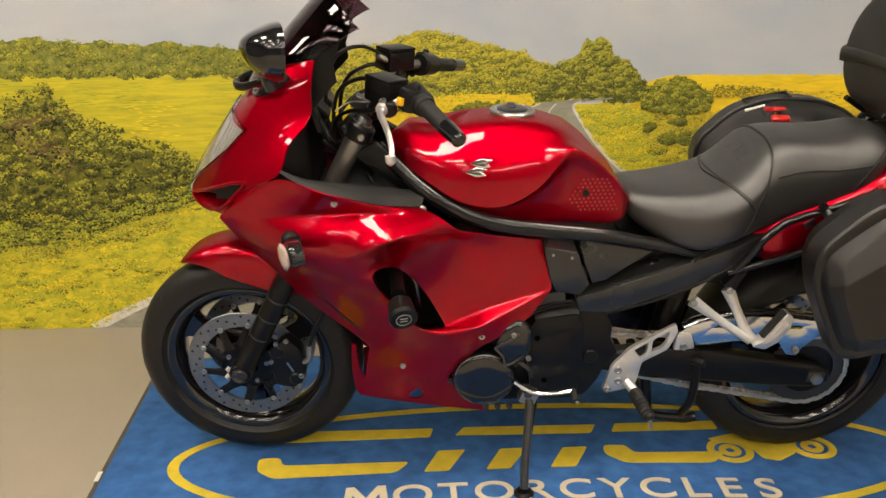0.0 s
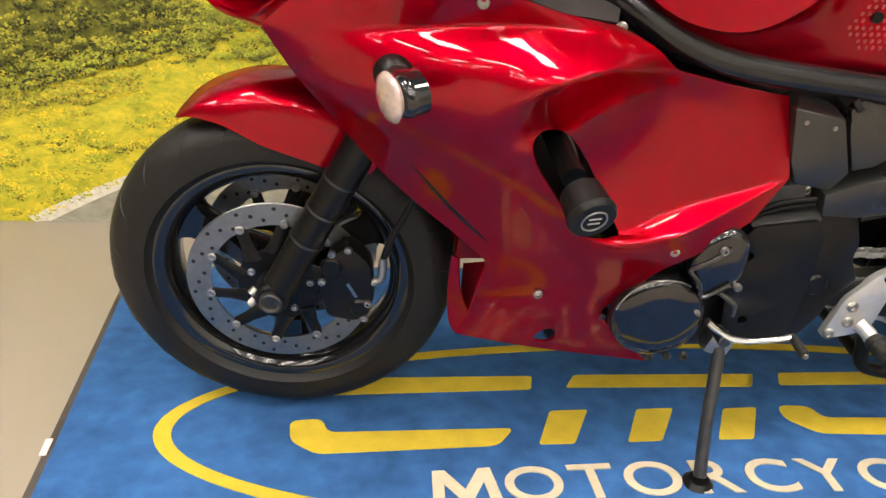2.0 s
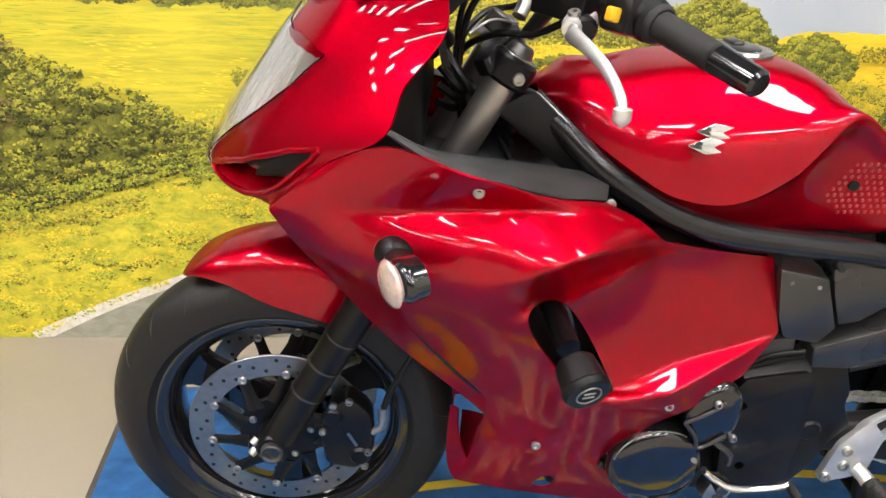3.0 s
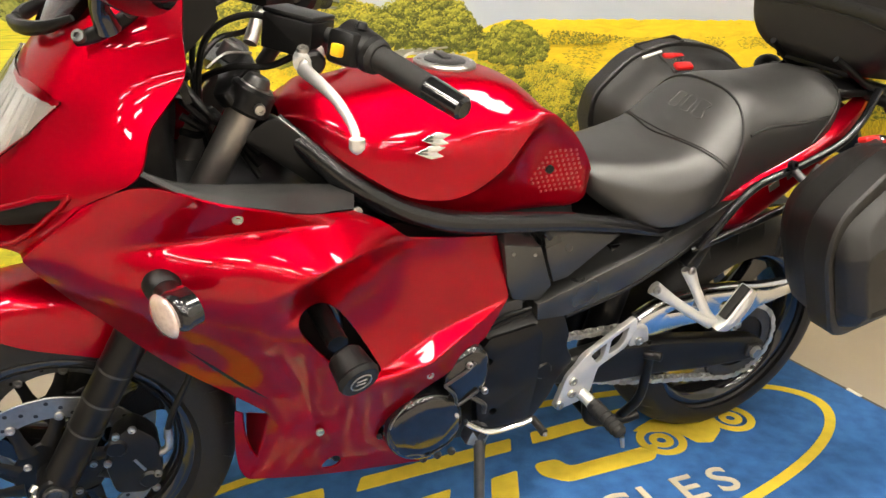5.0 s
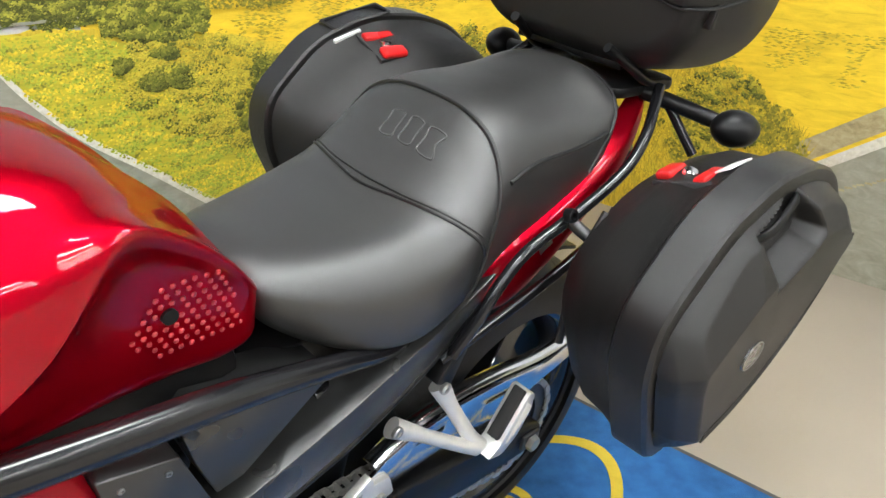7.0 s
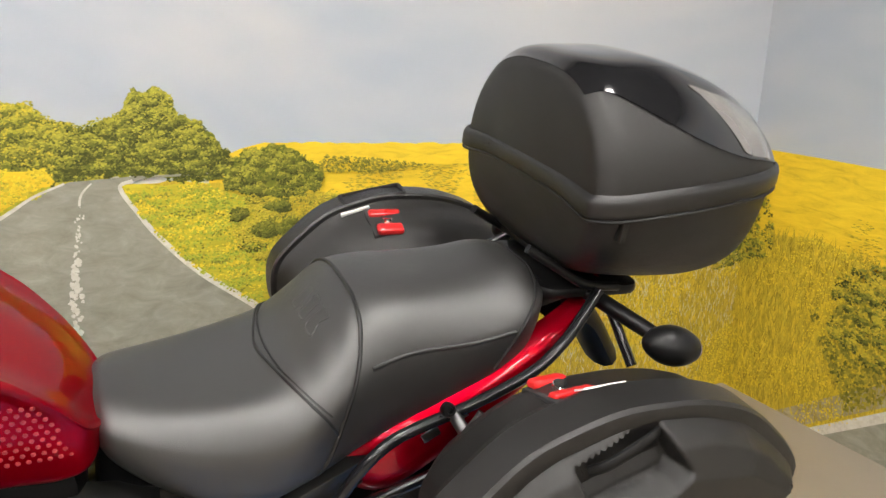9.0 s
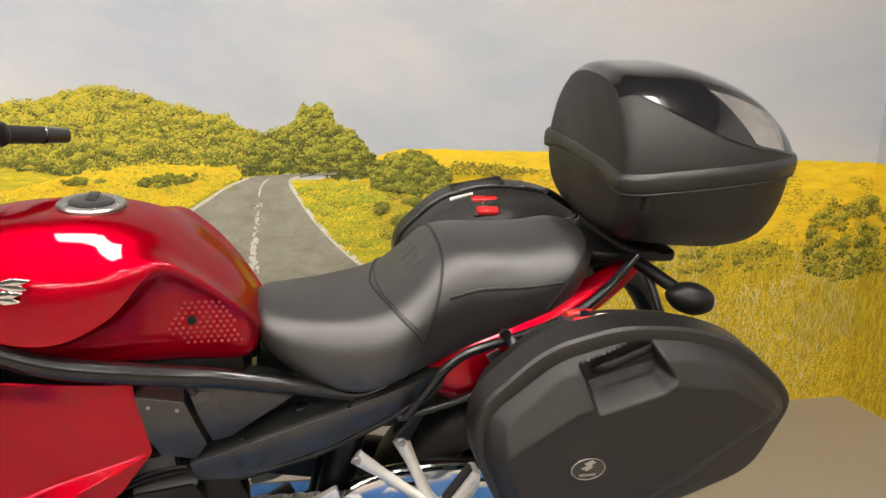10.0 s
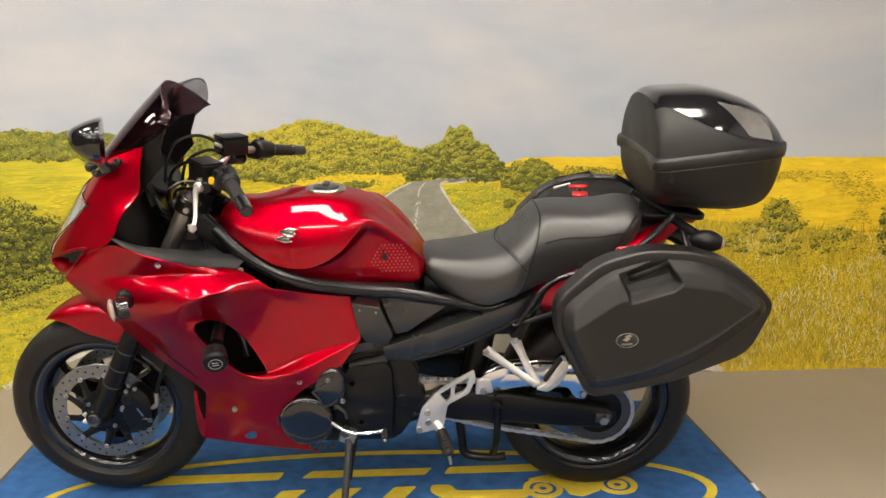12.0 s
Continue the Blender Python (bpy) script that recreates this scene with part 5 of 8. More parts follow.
PANEL_FACES = ("a2,e0,c1,a e0,e1,c2,c1 e1,e2,c3,c2 e2,e3,c4,c3 e3,e4,c5,c4 a,c1,d1,d0 c1,c2,d2,d1 c2,c3,d3,d2 c3,c4,d4,d3 c4,c5,d5,d4 d0,d1,f1,f0 d1,d2,f2,f1 d2,d3,f3,f2 d3,d4,f5,f4 "
               "d3,f4,f3 d4,d5,f6,f5 d5,f7,f6 f4,f5,L2,L f3,f4,L,K f5,f6,j1,L2 f6,f7,j1 f0,f1,g1,g0 f1,f2,g2,g1 f2,f3,K,g2 K,g3,g2 g0,g1,h1,h0 g1,g2,h2,h1 g2,g3,h3,h2 "
               "h0,h1,i1,i0 h1,h2,i2,i1 h2,h3,i3,i2 i0,i1,k1,k0 i1,i2,k2,k1 i2,i3,k3,k2 i3,n3,k4,k3 i3,M,n3 n3,I,R,k4 M,I,n3 L2,j1,j2,m2 L,L2,m2 m2,j2,N,M M,N,I j1,f7,G,G2 "
               "j2,j1,G2,H N,j2,H N,H,I I,H,R2,R k0,k1,l1,l0 k1,k2,l2,l1 k2,k3,l3,l2 k3,k4,l4,l3 l0,l1,o1,o0,w l1,l2,s1 l1,s1,s0,o1 o1,s0,s2,o2 l2,o2,s2,s1 l2,l3,l5,o2 o2,l5,o3 l5,o4,o3 k0,l0,p1,p0 l0,w,p2,p1 q0,r0,r1,q1 q1,r1,w,q2 q2,w,o0").split()
# how sharply the panel folds along each edge
CREASES = {"a-c1": 0.85, "c1-c2": 0.85, "c2-c3": 0.75, "c3-c4": 0.5, "c4-c5": 0.2, "f3-f4": 0.40, "f4-f5": 0.60, "f5-f6": 0.72, "f6-j1": 0.6, "j1-j2": 0.80, "j2-N": 0.7, "N-H": 0.92, "N-I": 0.85, "M-N": 0.4,
           "I-H": 0.92, "I-R": 0.2, "M-I": 0.7, "i3-M": 0.4, "k0-l0": 0.8, "l0-w": 0.8, "w-o0": 0.5, "f7-j1": 0.3, "j1-G2": 0.0}


def catmull_clark(bm, levels, crease):
    """Subdivide, keeping creased edges."""
    me = bpy.data.meshes.new("cage")
    lay = bm.edges.layers.float.get("crease_edge") or bm.edges.layers.float.new("crease_edge")
    for e, w in crease.items():
        e[lay] = w
    bm.to_mesh(me)
    bm.free()
    tmp = new("cage", me)
    mod = tmp.modifiers.new("s", "SUBSURF")
    mod.levels = mod.render_levels = levels
    mod.boundary_smooth = "PRESERVE_CORNERS"
    done = bpy.data.meshes.new_from_object(tmp.evaluated_get(bpy.context.evaluated_depsgraph_get()))
    out = bmesh.new()
    out.from_mesh(done)
    bpy.data.objects.remove(tmp)
    bpy.data.meshes.remove(done)
    bpy.data.meshes.remove(me)
    return out


def side_panel():
    bm = bmesh.new()
    bm.edges.layers.float.new("crease_edge")
    vs = {k: bm.verts.new(p) for k, p in FP.items()}
    for w in PANEL_FACES:
        bm.faces.new([vs[k] for k in w.split(",")])
    bmesh.ops.recalc_face_normals(bm, faces=bm.faces)
    if sum(f.normal.y for f in bm.faces) > 0:
        bmesh.ops.reverse_faces(bm, faces=bm.faces)
    gap = [vs[k] for k in ("K", "L", "m2", "M", "i3", "h3", "g3")]
    cr = {}
    for c, w in CREASES.items():
        e = bm.edges.get([vs[k] for k in c.split("-")])
        if e:
            cr[e] = w
    for e in bm.edges:
        if len(e.link_faces) == 1:
            cr[e] = 1.0 if all(v in gap for v in e.verts) else 0.88
    out = catmull_clark(bm, 4, cr)
    shell(out, 0.004)
    return out


both("fairing_panel", side_panel, RED, bike, "glossy red sculpted side fairing panel", sharp=50)


def panel_slit():
    """The dark vent slit pressed into the lower panel."""
    skin = BVHTree.FromBMesh(side_panel())
    pts = []
    for x, z in ((-0.505, 0.594), (-0.474, 0.557), (-0.434, 0.508), (-0.405, 0.478), (-0.385, 0.458)):
        hit = skin.ray_cast(Vector((x, -1.0, z)), Vector((0, 1, 0)))[0]
        pts.append((x, hit.y + 0.0006, z))
    return tube(pts, [0.0012, 0.0034, 0.0040, 0.0030, 0.0010], 8, 30, flat=0.6)


both("panel_slit", panel_slit, BLACK, bike, "dark slit in the lower fairing")
both("fairing_duct", lambda: slab(rounded([(-0.44, 0.66), (-0.33, 0.735), (-0.20, 0.735), (-0.14, 0.60), (-0.17, 0.46), (-0.30, 0.45), (-0.42, 0.56)], 0.02), -0.122, -0.114, 0.002), BLACK, bike, "black duct lining behind the fairing")
both("duct_hose", lambda: tube([(-0.36, -0.135, 0.70), (-0.31, -0.150, 0.66), (-0.27, -0.148, 0.60), (-0.26, -0.140, 0.52)], 0.012, 10, 20), BLACK_GLOSS, bike)


# ---- nose, headlight, screen ----
NOSE = []


def nose_row(*pts):
    NOSE.append(list(pts))


nose_row((-0.622, 0.000, 1.035), (-0.612, -0.045, 1.045), (-0.580, -0.090, 1.072), (-0.542, -0.125, 1.092), (-0.462, -0.156, 1.110))
nose_row((-0.654, 0.000, 1.000), (-0.646, -0.055, 1.005), (-0.607, -0.115, 1.025), (-0.557, -0.150, 1.045), (-0.470, -0.178, 1.052))
nose_row((-0.694, 0.000, 0.950), (-0.684, -0.065, 0.952), (-0.640, -0.133, 0.965), (-0.582, -0.168, 0.978), (-0.474, -0.192, 1.000))
nose_row((-0.732, 0.000, 0.900), (-0.720, -0.068, 0.900), (-0.674, -0.140, 0.908), (-0.598, -0.180, 0.924), (-0.520, -0.214, 0.945))
nose_row((-0.768, 0.000, 0.850), (-0.754, -0.066, 0.850), (-0.706, -0.140, 0.852), (-0.627, -0.189, 0.867), (-0.545, -0.234, 0.889))
nose_row((-0.794, 0.000, 0.802), (-0.778, -0.062, 0.802), (-0.732, -0.128, 0.802), (-0.669, -0.170, 0.817), (-0.612, -0.203, 0.846))
nose_row((-0.794, 0.000, 0.772), (-0.778, -0.058, 0.772), (-0.734, -0.116, 0.770), (-0.690, -0.156, 0.779), (-0.655, -0.200, 0.806))
nose_row((-0.762, 0.000, 0.752), (-0.750, -0.055, 0.752), (-0.720, -0.095, 0.752), (-0.697, -0.141, 0.762), (-0.688, -0.196, 0.783))
nose_skin = Skin([[p for p in r] for r in NOSE])
full_nose = Skin([list(reversed(r)) + [(x, -y, z) for x, y, z in r[1:]] for r in NOSE])
SCOOP = [(0.770, 0.24), (0.700, 0.36), (0.648, 0.50), (0.608, 0.66), (0.605, 0.78), (0.680, 0.82), (0.755, 0.785), (0.815, 0.68), (0.850, 0.52), (0.840, 0.34)]


def cowl():
    """The cowl's shell with an opening for each air intake."""
    nu, nv = 90, 121
    g = full_nose.grid(nu, nv)
    uv = np.array([(i / (nu - 1), abs(2 * j / (nv - 1) - 1)) for i in range(nu) for j in range(nv)])
    cut = inside([tuple(q) for q in smooth_path(SCOOP, 60, True)], uv).reshape(nu, nv)
    bm = bmesh.new()
    vs = {}
    for i in range(nu - 1):
        for j in range(nv - 1):
            k = [(i, j), (i + 1, j), (i + 1, j + 1), (i, j + 1)]
            if sum(cut[c] for c in k) >= 3:
                continue
            for c in k:
                if c not in vs:
                    vs[c] = bm.verts.new(g[c])
            bm.faces.new([vs[c] for c in k])
    bmesh.ops.recalc_face_normals(bm, faces=bm.faces)
    shell(bm, 0.004)
    return bm


part("nose_cowl", cowl(), RED, bike, "glossy red headlight cowl")


def lining():
    """The black inside of the cowl, a little smaller than its shell."""
    g = full_nose.grid(40, 61)[:28]
    mid = np.array((-0.56, 0.0, 0.92))
    return grid_mesh(mid + (g - mid) * np.array((0.955, 0.955, 0.975)), 0.002)


part("cowl_lining", lining(), BLACK, bike, "black inside of the cowl")


def on_nose(u, v, off=0.0):
    """A point on the left half of the cowl: u down the rows, v from the middle out."""
    p = nose_skin.point(u, v)
    q1, q2 = nose_skin.point(min(u + 0.02, 1), v), nose_skin.point(u, min(v + 0.02, 1))
    n = Vector(q1 - p).cross(Vector(q2 - p))
    n = n.normalized() if n.length > 1e-9 else Vector((-1, 0, 0))
    if n.x > 0:
        n = -n
    return Vector(p) + n * off


def nose_patch(edge, off, nu=14, nv=12, side=-1, thick=0.003):
    """A patch on the cowl between two u limits given as functions of v."""
    v0, v1, ua, ub = edge
    g = []
    for i in range(nu):
        row = []
        for j in range(nv):
            v = v0 + (v1 - v0) * j / (nv - 1)
            a, b = ua(v), ub(v)
            p = on_nose(a + (b - a) * i / (nu - 1), v, off)
            row.append((p.x, p.y * (1 if side < 0 else -1), p.z))
        g.append(row)
    return grid_mesh(np.array(g), thick)


for side in (-1, 1):
    lens = (0.0, 0.64, lambda v: 0.14 + 0.24 * v, lambda v: max(0.88 - 0.92 * v, 0.15 + 0.245 * v))
    refl = part("headlight_reflector", nose_patch((0.06, 0.61, lambda v: 0.17 + 0.23 * v, lambda v: 0.85 - 0.90 * v), 0.0015, side=side), REFLECTOR, bike, "faceted silver headlight reflector")
    for k in range(9):
        v = 0.10 + 0.050 * k
        ua, ub = 0.18 + 0.23 * v, 0.84 - 0.90 * v
        line = [on_nose(ua + (ub - ua) * q, v, 0.0022) for q in (0, 0.33, 0.66, 1)]
        part("facet_ridge", tube([(p.x, p.y * (1 if side < 0 else -1), p.z) for p in line], 0.0022, 6, 12), REFLECTOR, refl)
    part("headlight_lens", nose_patch(lens, 0.0075, side=side, thick=0.003), CLEAR, bike, "clear headlight lens")
    rim = smooth_path(SCOOP, 48, True)
    mid = rim.mean(0)
    flip_y = 1 if side < 0 else -1
    rings = []
    for shrink, off in ((1.03, 0.0005), (0.97, -0.004), (0.90, -0.018), (0.84, -0.036)):
        ring = []
        for u, v in mid + (rim - mid) * shrink:
            p = on_nose(u, v, off)
            ring.append((p.x, p.y * flip_y, p.z))
        rings.append(ring)
    part("intake_scoop", grid_mesh(np.array(rings), closed=True), RED, bike, "red air scoop let into the cowl")
    back = bmesh.new()
    back.faces.new([back.verts.new(p) for p in rings[-1]])
    shell(back, 0.002)
    part("intake_floor", back, RED_DEEP, bike)
    part("intake_mesh", nose_patch((0.50, 0.73, lambda v: 0.66 - 0.10 * (v - 0.5), lambda v: 0.80 - 0.22 * (v - 0.5)), -0.026, 10, 8, side), BLACK, bike, "black mesh in the cowl's air intake")
    pts = [on_nose(u, v, 0.001) for u, v in rim]
    part("intake_rim", tube([(p.x, p.y * flip_y, p.z) for p in pts], 0.0042, 8, 96, closed=True), RED, bike)


def screen():
    rows = []
    for x, z, w, dx, dz in ((-0.637, 1.036, 0.130, 0.090, 0.032), (-0.594, 1.094, 0.150, 0.112, 0.006), (-0.534, 1.160, 0.156, 0.104, -0.028), (-0.480, 1.214, 0.156, 0.088, -0.056), (-0.446, 1.246, 0.154, 0.078, -0.076), (-0.434, 1.256, 0.152, 0.070, -0.086)):
        row = []
        for k in range(-6, 7):
            t = k / 6
            row.append((x + dx * abs(t) ** 2.2, w * math.sin(t * 1.35) / math.sin(1.35), z + dz * abs(t) ** 1.8))
        rows.append(row)
    return Skin(rows).mesh(26, 37, thick=0.0035)


both("screen_bracket", lambda: grid_mesh(np.array([[(-0.545, -0.130, 1.045), (-0.505, -0.138, 1.095), (-0.450, -0.142, 1.140), (-0.405, -0.140, 1.150)], [(-0.520, -0.126, 1.010), (-0.485, -0.132, 1.050), (-0.445, -0.136, 1.085), (-0.425, -0.134, 1.095)], [(-0.500, -0.122, 0.975), (-0.472, -0.126, 1.005), (-0.445, -0.130, 1.035), (-0.420, -0.130, 1.060)]]), 0.004), BLACK, bike, "black bracket behind the windscreen")
part("windscreen", screen(), SMOKE, bike, "dark smoked double-bubble windscreen")
part("screen_lip", tube([(-0.590, -0.118, 1.060), (-0.622, -0.092, 1.044), (-0.650, -0.052, 1.036), (-0.664, 0.0, 1.033), (-0.650, 0.052, 1.036), (-0.622, 0.092, 1.044), (-0.590, 0.118, 1.060)], [0.004, 0.009, 0.011, 0.010, 0.011, 0.009, 0.004], 10, 50, flat=0.7), BLACK, bike, "black trim at the screen's foot")
# dashboard, cockpit linings and inner fairing
dash = Skin([[(-0.60, y, 1.015 - 0.3 * y * y), (-0.54, y, 1.05 - 0.6 * y * y), (-0.48, y, 1.02 - 0.6 * y * y), (-0.46, y, 0.95)] for y in (-0.13, -0.08, 0, 0.08, 0.13)]).mesh(17, 16, thick=0.01)
part("dashboard", dash, BLACK, bike, "black dashboard hood")
for yy, rr in ((-0.052, 0.052), (0.052, 0.050)):
    cpos = Vector((-0.488, yy, 1.0))
    nrm = Vector((0.80, 0, 0.60))
    clock = part("instrument", rod(cpos - nrm * 0.03, cpos + nrm * 0.012, rr, rr, 32, 0.004), BLACK, bike, "round black instrument dial")
    part("dial_glass", rod(cpos + nrm * 0.012, cpos + nrm * 0.014, rr * 0.86, rr * 0.86, 32), GREY_TRIM, clock)
    part("dial_needle", tube([cpos + nrm * 0.0155, cpos + nrm * 0.0155 + Vector((-0.02, 0.008, 0.026))], 0.0012, 6), LATCH_RED, clock)


def cockpit_panel():
    """Charcoal infill between the fairing's rim and the fork."""
    rows = [[(-0.540, -0.239, 0.896), (-0.535, -0.236, 0.899), (-0.529, -0.225, 0.890)],
            [(-0.469, -0.255, 0.858), (-0.478, -0.234, 0.869), (-0.486, -0.205, 0.867)],
            [(-0.403, -0.253, 0.842), (-0.417, -0.228, 0.854), (-0.431, -0.195, 0.855)],
            [(-0.329, -0.228, 0.814), (-0.345, -0.204, 0.833), (-0.361, -0.172, 0.839)],
            [(-0.285, -0.203, 0.802), (-0.285, -0.177, 0.817), (-0.285, -0.142, 0.819)],
            [(-0.249, -0.183, 0.792), (-0.240, -0.154, 0.803), (-0.231, -0.118, 0.801)]]
    return Skin(rows).mesh(30, 10, thick=0.004)


both("cockpit_panel", cockpit_panel, GREY_TRIM, bike, "charcoal plastic cockpit panel")


def inner_fairing():
    rows = [[(-0.520, -0.165, 1.04), (-0.530, -0.170, 0.96), (-0.570, -0.185, 0.90), (-0.570, -0.185, 0.80)],
            [(-0.50, -0.12, 1.03), (-0.50, -0.13, 0.95), (-0.50, -0.14, 0.88), (-0.50, -0.15, 0.76)],
            [(-0.49, -0.05, 1.00), (-0.48, -0.05, 0.92), (-0.49, -0.06, 0.85), (-0.50, -0.06, 0.74)],
            [(-0.49, 0.0, 1.00), (-0.48, 0.0, 0.92), (-0.49, 0.0, 0.85), (-0.50, 0.0, 0.74)]]
    return Skin(rows).mesh(16, 16, thick=0.004)


part("cockpit_floor", block((-0.40, 0, 0.775), (0.34, 0.36, 0.012), 0.004, (0, 10, 0)), BLACK, bike, "black tray under the cockpit")
both("inner_fairing", inner_fairing, BLACK, bike, "black inner fairing")
for k in range(4):
    part("wiring", tube([(-0.47, -0.10 + 0.02 * k, 0.97 - 0.03 * k), (-0.44, -0.12 + 0.03 * k, 0.93 - 0.02 * k), (-0.42, -0.07 + 0.02 * k, 0.90), (-0.36, -0.05, 0.86 - 0.02 * k)], 0.006, 8, 18), BLACK, bike, "black wiring loom")


# ---- mirrors, indicators, crash bungs, screws ----
def mirror_set(s):
    foot, top = Vector((-0.552, s * 0.168, 1.058)), Vector((-0.558, s * 0.212, 1.128)) if s < 0 else Vector((-0.490, s * 0.230, 1.160))
    part("mirror_stalk", tube([foot, foot.lerp(top, 0.35) + Vector((-0.004, 0, 0)), foot.lerp(top, 0.7), top], [0.016, 0.012, 0.012, 0.015], 12, 18), BLACK_GLOSS, bike, "black mirror stalk")
    lug = part("mirror_mount", tube([(-0.590, s * 0.150, 1.040), (-0.570, s * 0.161, 1.048), (-0.545, s * 0.164, 1.060), (-0.515, s * 0.160, 1.078)], [0.008, 0.010, 0.010, 0.007], 12, 20, flat=0.6), BLACK, bike, "black oblong mirror mount on the cowl")
    for k in (0, 1):
        part("mirror_bolt", bolt((-0.584 + 0.060 * k, s * (0.160 + 0.006 * k), 1.046 + 0.030 * k), 0.0085, (-0.3, s * 0.8, 0.45), 0.008), DARK_STEEL, lug)
    rows = []
    for t, w, h, y0, z0 in ((0.0, 0.006, 0.005, 0.010, 0.010), (0.06, 0.030, 0.018, 0.008, 0.008), (0.22, 0.052, 0.034, 0.004, 0.004), (0.5, 0.073, 0.050, 0.0, 0.0), (0.8, 0.084, 0.060, 0.0, 0.0), (1.0, 0.086, 0.063, 0.0, 0.0)):
        row = []
        for j in range(32):
            q = 2 * math.pi * j / 32
            c, n = math.cos(q), math.sin(q)
            y = w * math.copysign(abs(c) ** 0.72, c)
            z = h * math.copysign(abs(n) ** 0.72, n) * (1 + 1.6 * y)
            row.append(((t - 0.80) * 0.080, s * -(y + y0), z + z0))
        rows.append(row)
    m = Matrix.Translation((-0.520, s * 0.284, 1.150) if s < 0 else (-0.458, s * 0.268, 1.178)) @ pose(0, 0, 0, s * 10, 4, s * -18) @ Matrix.Diagonal((0.92, 0.92, 0.88, 1))
    g = smooth_rows(rows, 24)
    shellm = grid_mesh(g, closed=True, cap=True)
    shellm.transform(m)
    part("mirror_shell", shellm, BLACK_GLOSS, bike, "gloss black mirror housing", sharp=50)
    gl = bmesh.new()
    gl.faces.new([gl.verts.new((0.0165, y * 0.92, z * 0.92)) for x, y, z in rows[-1]])
    shell(gl, 0.001)
    gl.transform(m)
    part("mirror_glass", gl, MIRROR, bike, "mirror glass")


def smooth_rows(rows, n):
    r = np.array(rows)
    return np.array([smooth_path(r[:, j], n) for j in range(r.shape[1])]).transpose(1, 0, 2)


for s in (-1, 1):
    mirror_set(s)


def egg(c, axis, r, length, taper=0.75, seg=24):
    """A rounded lamp body along axis."""
    d = Vector(axis).normalized()
    m = Matrix.Translation(c) @ d.to_track_quat("Z", "Y").to_matrix().to_4x4()
    rows = []
    for i in range(13):
        t = i / 12
        rr = r * (math.sin(min(1, t * 1.9 + 0.02) * math.pi / 2) ** 0.8) * (1 - (1 - taper) * t)
        rows.append([tuple(m @ Vector((rr * math.cos(w), rr * math.sin(w) * 0.8, (t - 0.5) * length))) for w in (2 * math.pi * j / seg for j in range(seg))])
    return grid_mesh(np.array(rows), closed=True, cap=True)


for s in (-1, 1):
    # front indicators, on rubber stalks out of the fairing
    part("mount_rubber", rod((-0.528, s * 0.206, 0.735), (-0.526, s * 0.252, 0.734), 0.030, 0.025, 24, 0.007), BLACK, bike, "black rubber indicator mount")
    part("indicator_stalk", rod((-0.526, s * 0.240, 0.734), (-0.520, s * 0.290, 0.736), 0.019, 0.018, 20, 0.003), BLACK, bike, "black rubber indicator stalk")
    axis = Vector((-0.90, s * 0.42, -0.06)).normalized()
    body = part("indicator_body", egg(Vector((-0.519, s * 0.302, 0.736)), -axis, 0.035, 0.040, 0.92), BLACK_GLOSS, bike, "gloss black indicator housing")
    m = Matrix.Translation(Vector((-0.519, s * 0.302, 0.736)) + axis * 0.017) @ axis.to_track_quat("Z", "Y").to_matrix().to_4x4()
    dome = grid_mesh(np.array([[tuple(m @ Vector((0.0325 * math.cos(q) * math.cos(w), 0.0300 * math.cos(q) * math.sin(w), 0.010 * math.sin(q)))) for w in (2 * math.pi * j / 24 for j in range(24))] for q in (-0.5, 0, 0.3, 0.6, 0.9, 1.2, 1.45)]), closed=True, cap=True)
    part("indicator_lens", dome, INDICATOR, bike, "clear faceted indicator lens")
    # crash bungs
    part("crash_bung_mount", rod((-0.318, s * 0.12, 0.652), (-0.300, s * 0.275, 0.620), 0.016, 0.016, 16), BLACK_METAL, bike)
    e = Vector((-0.287, s * 0.345, 0.598))
    d = (e - Vector((-0.306, s * 0.262, 0.628))).normalized()
    cb = part("crash_bung", rod(e - d * 0.052, e - d * 0.006, 0.027, 0.031, 28, 0.005), BLACK, bike, "black plastic crash bung")
    part("bung_cap", rod(e - d * 0.010, e, 0.0325, 0.0305, 28, 0.002), BLACK, cb, "round end cap with a silver ring")
    qm = Matrix.Translation(e + d * 0.0006) @ d.to_track_quat("Z", "Y").to_matrix().to_4x4()
    part("bung_ring", tube([tuple(qm @ Vector((math.cos(w) * 0.0165, math.sin(w) * 0.0165, 0))) for w in (0, 0.8, 1.6, 2.4, 3.2, 4.0, 4.8, 5.6)], 0.0012, 6, 32, closed=True), STEEL, cb)
    for k in (-1, 1):
        part("print_bar", tube([tuple(qm @ Vector((-0.008, 0.004 * k, 0))), tuple(qm @ Vector((0.008, 0.004 * k, 0)))], 0.0012, 6), STEEL, cb)
    for p in ((-0.641, 0.184, 0.753), (-0.429, 0.249, 0.828), (-0.243, 0.180, 0.786), (-0.301, 0.173, 0.369), (-0.110, 0.196, 0.462)):
        part("fairing_screw", bolt((p[0], s * p[1], p[2]), 0.0075, (0, s, 0.1), 0.005), STEEL, bike, "small steel fairing screw")


# ---- tank ----
TANK = []


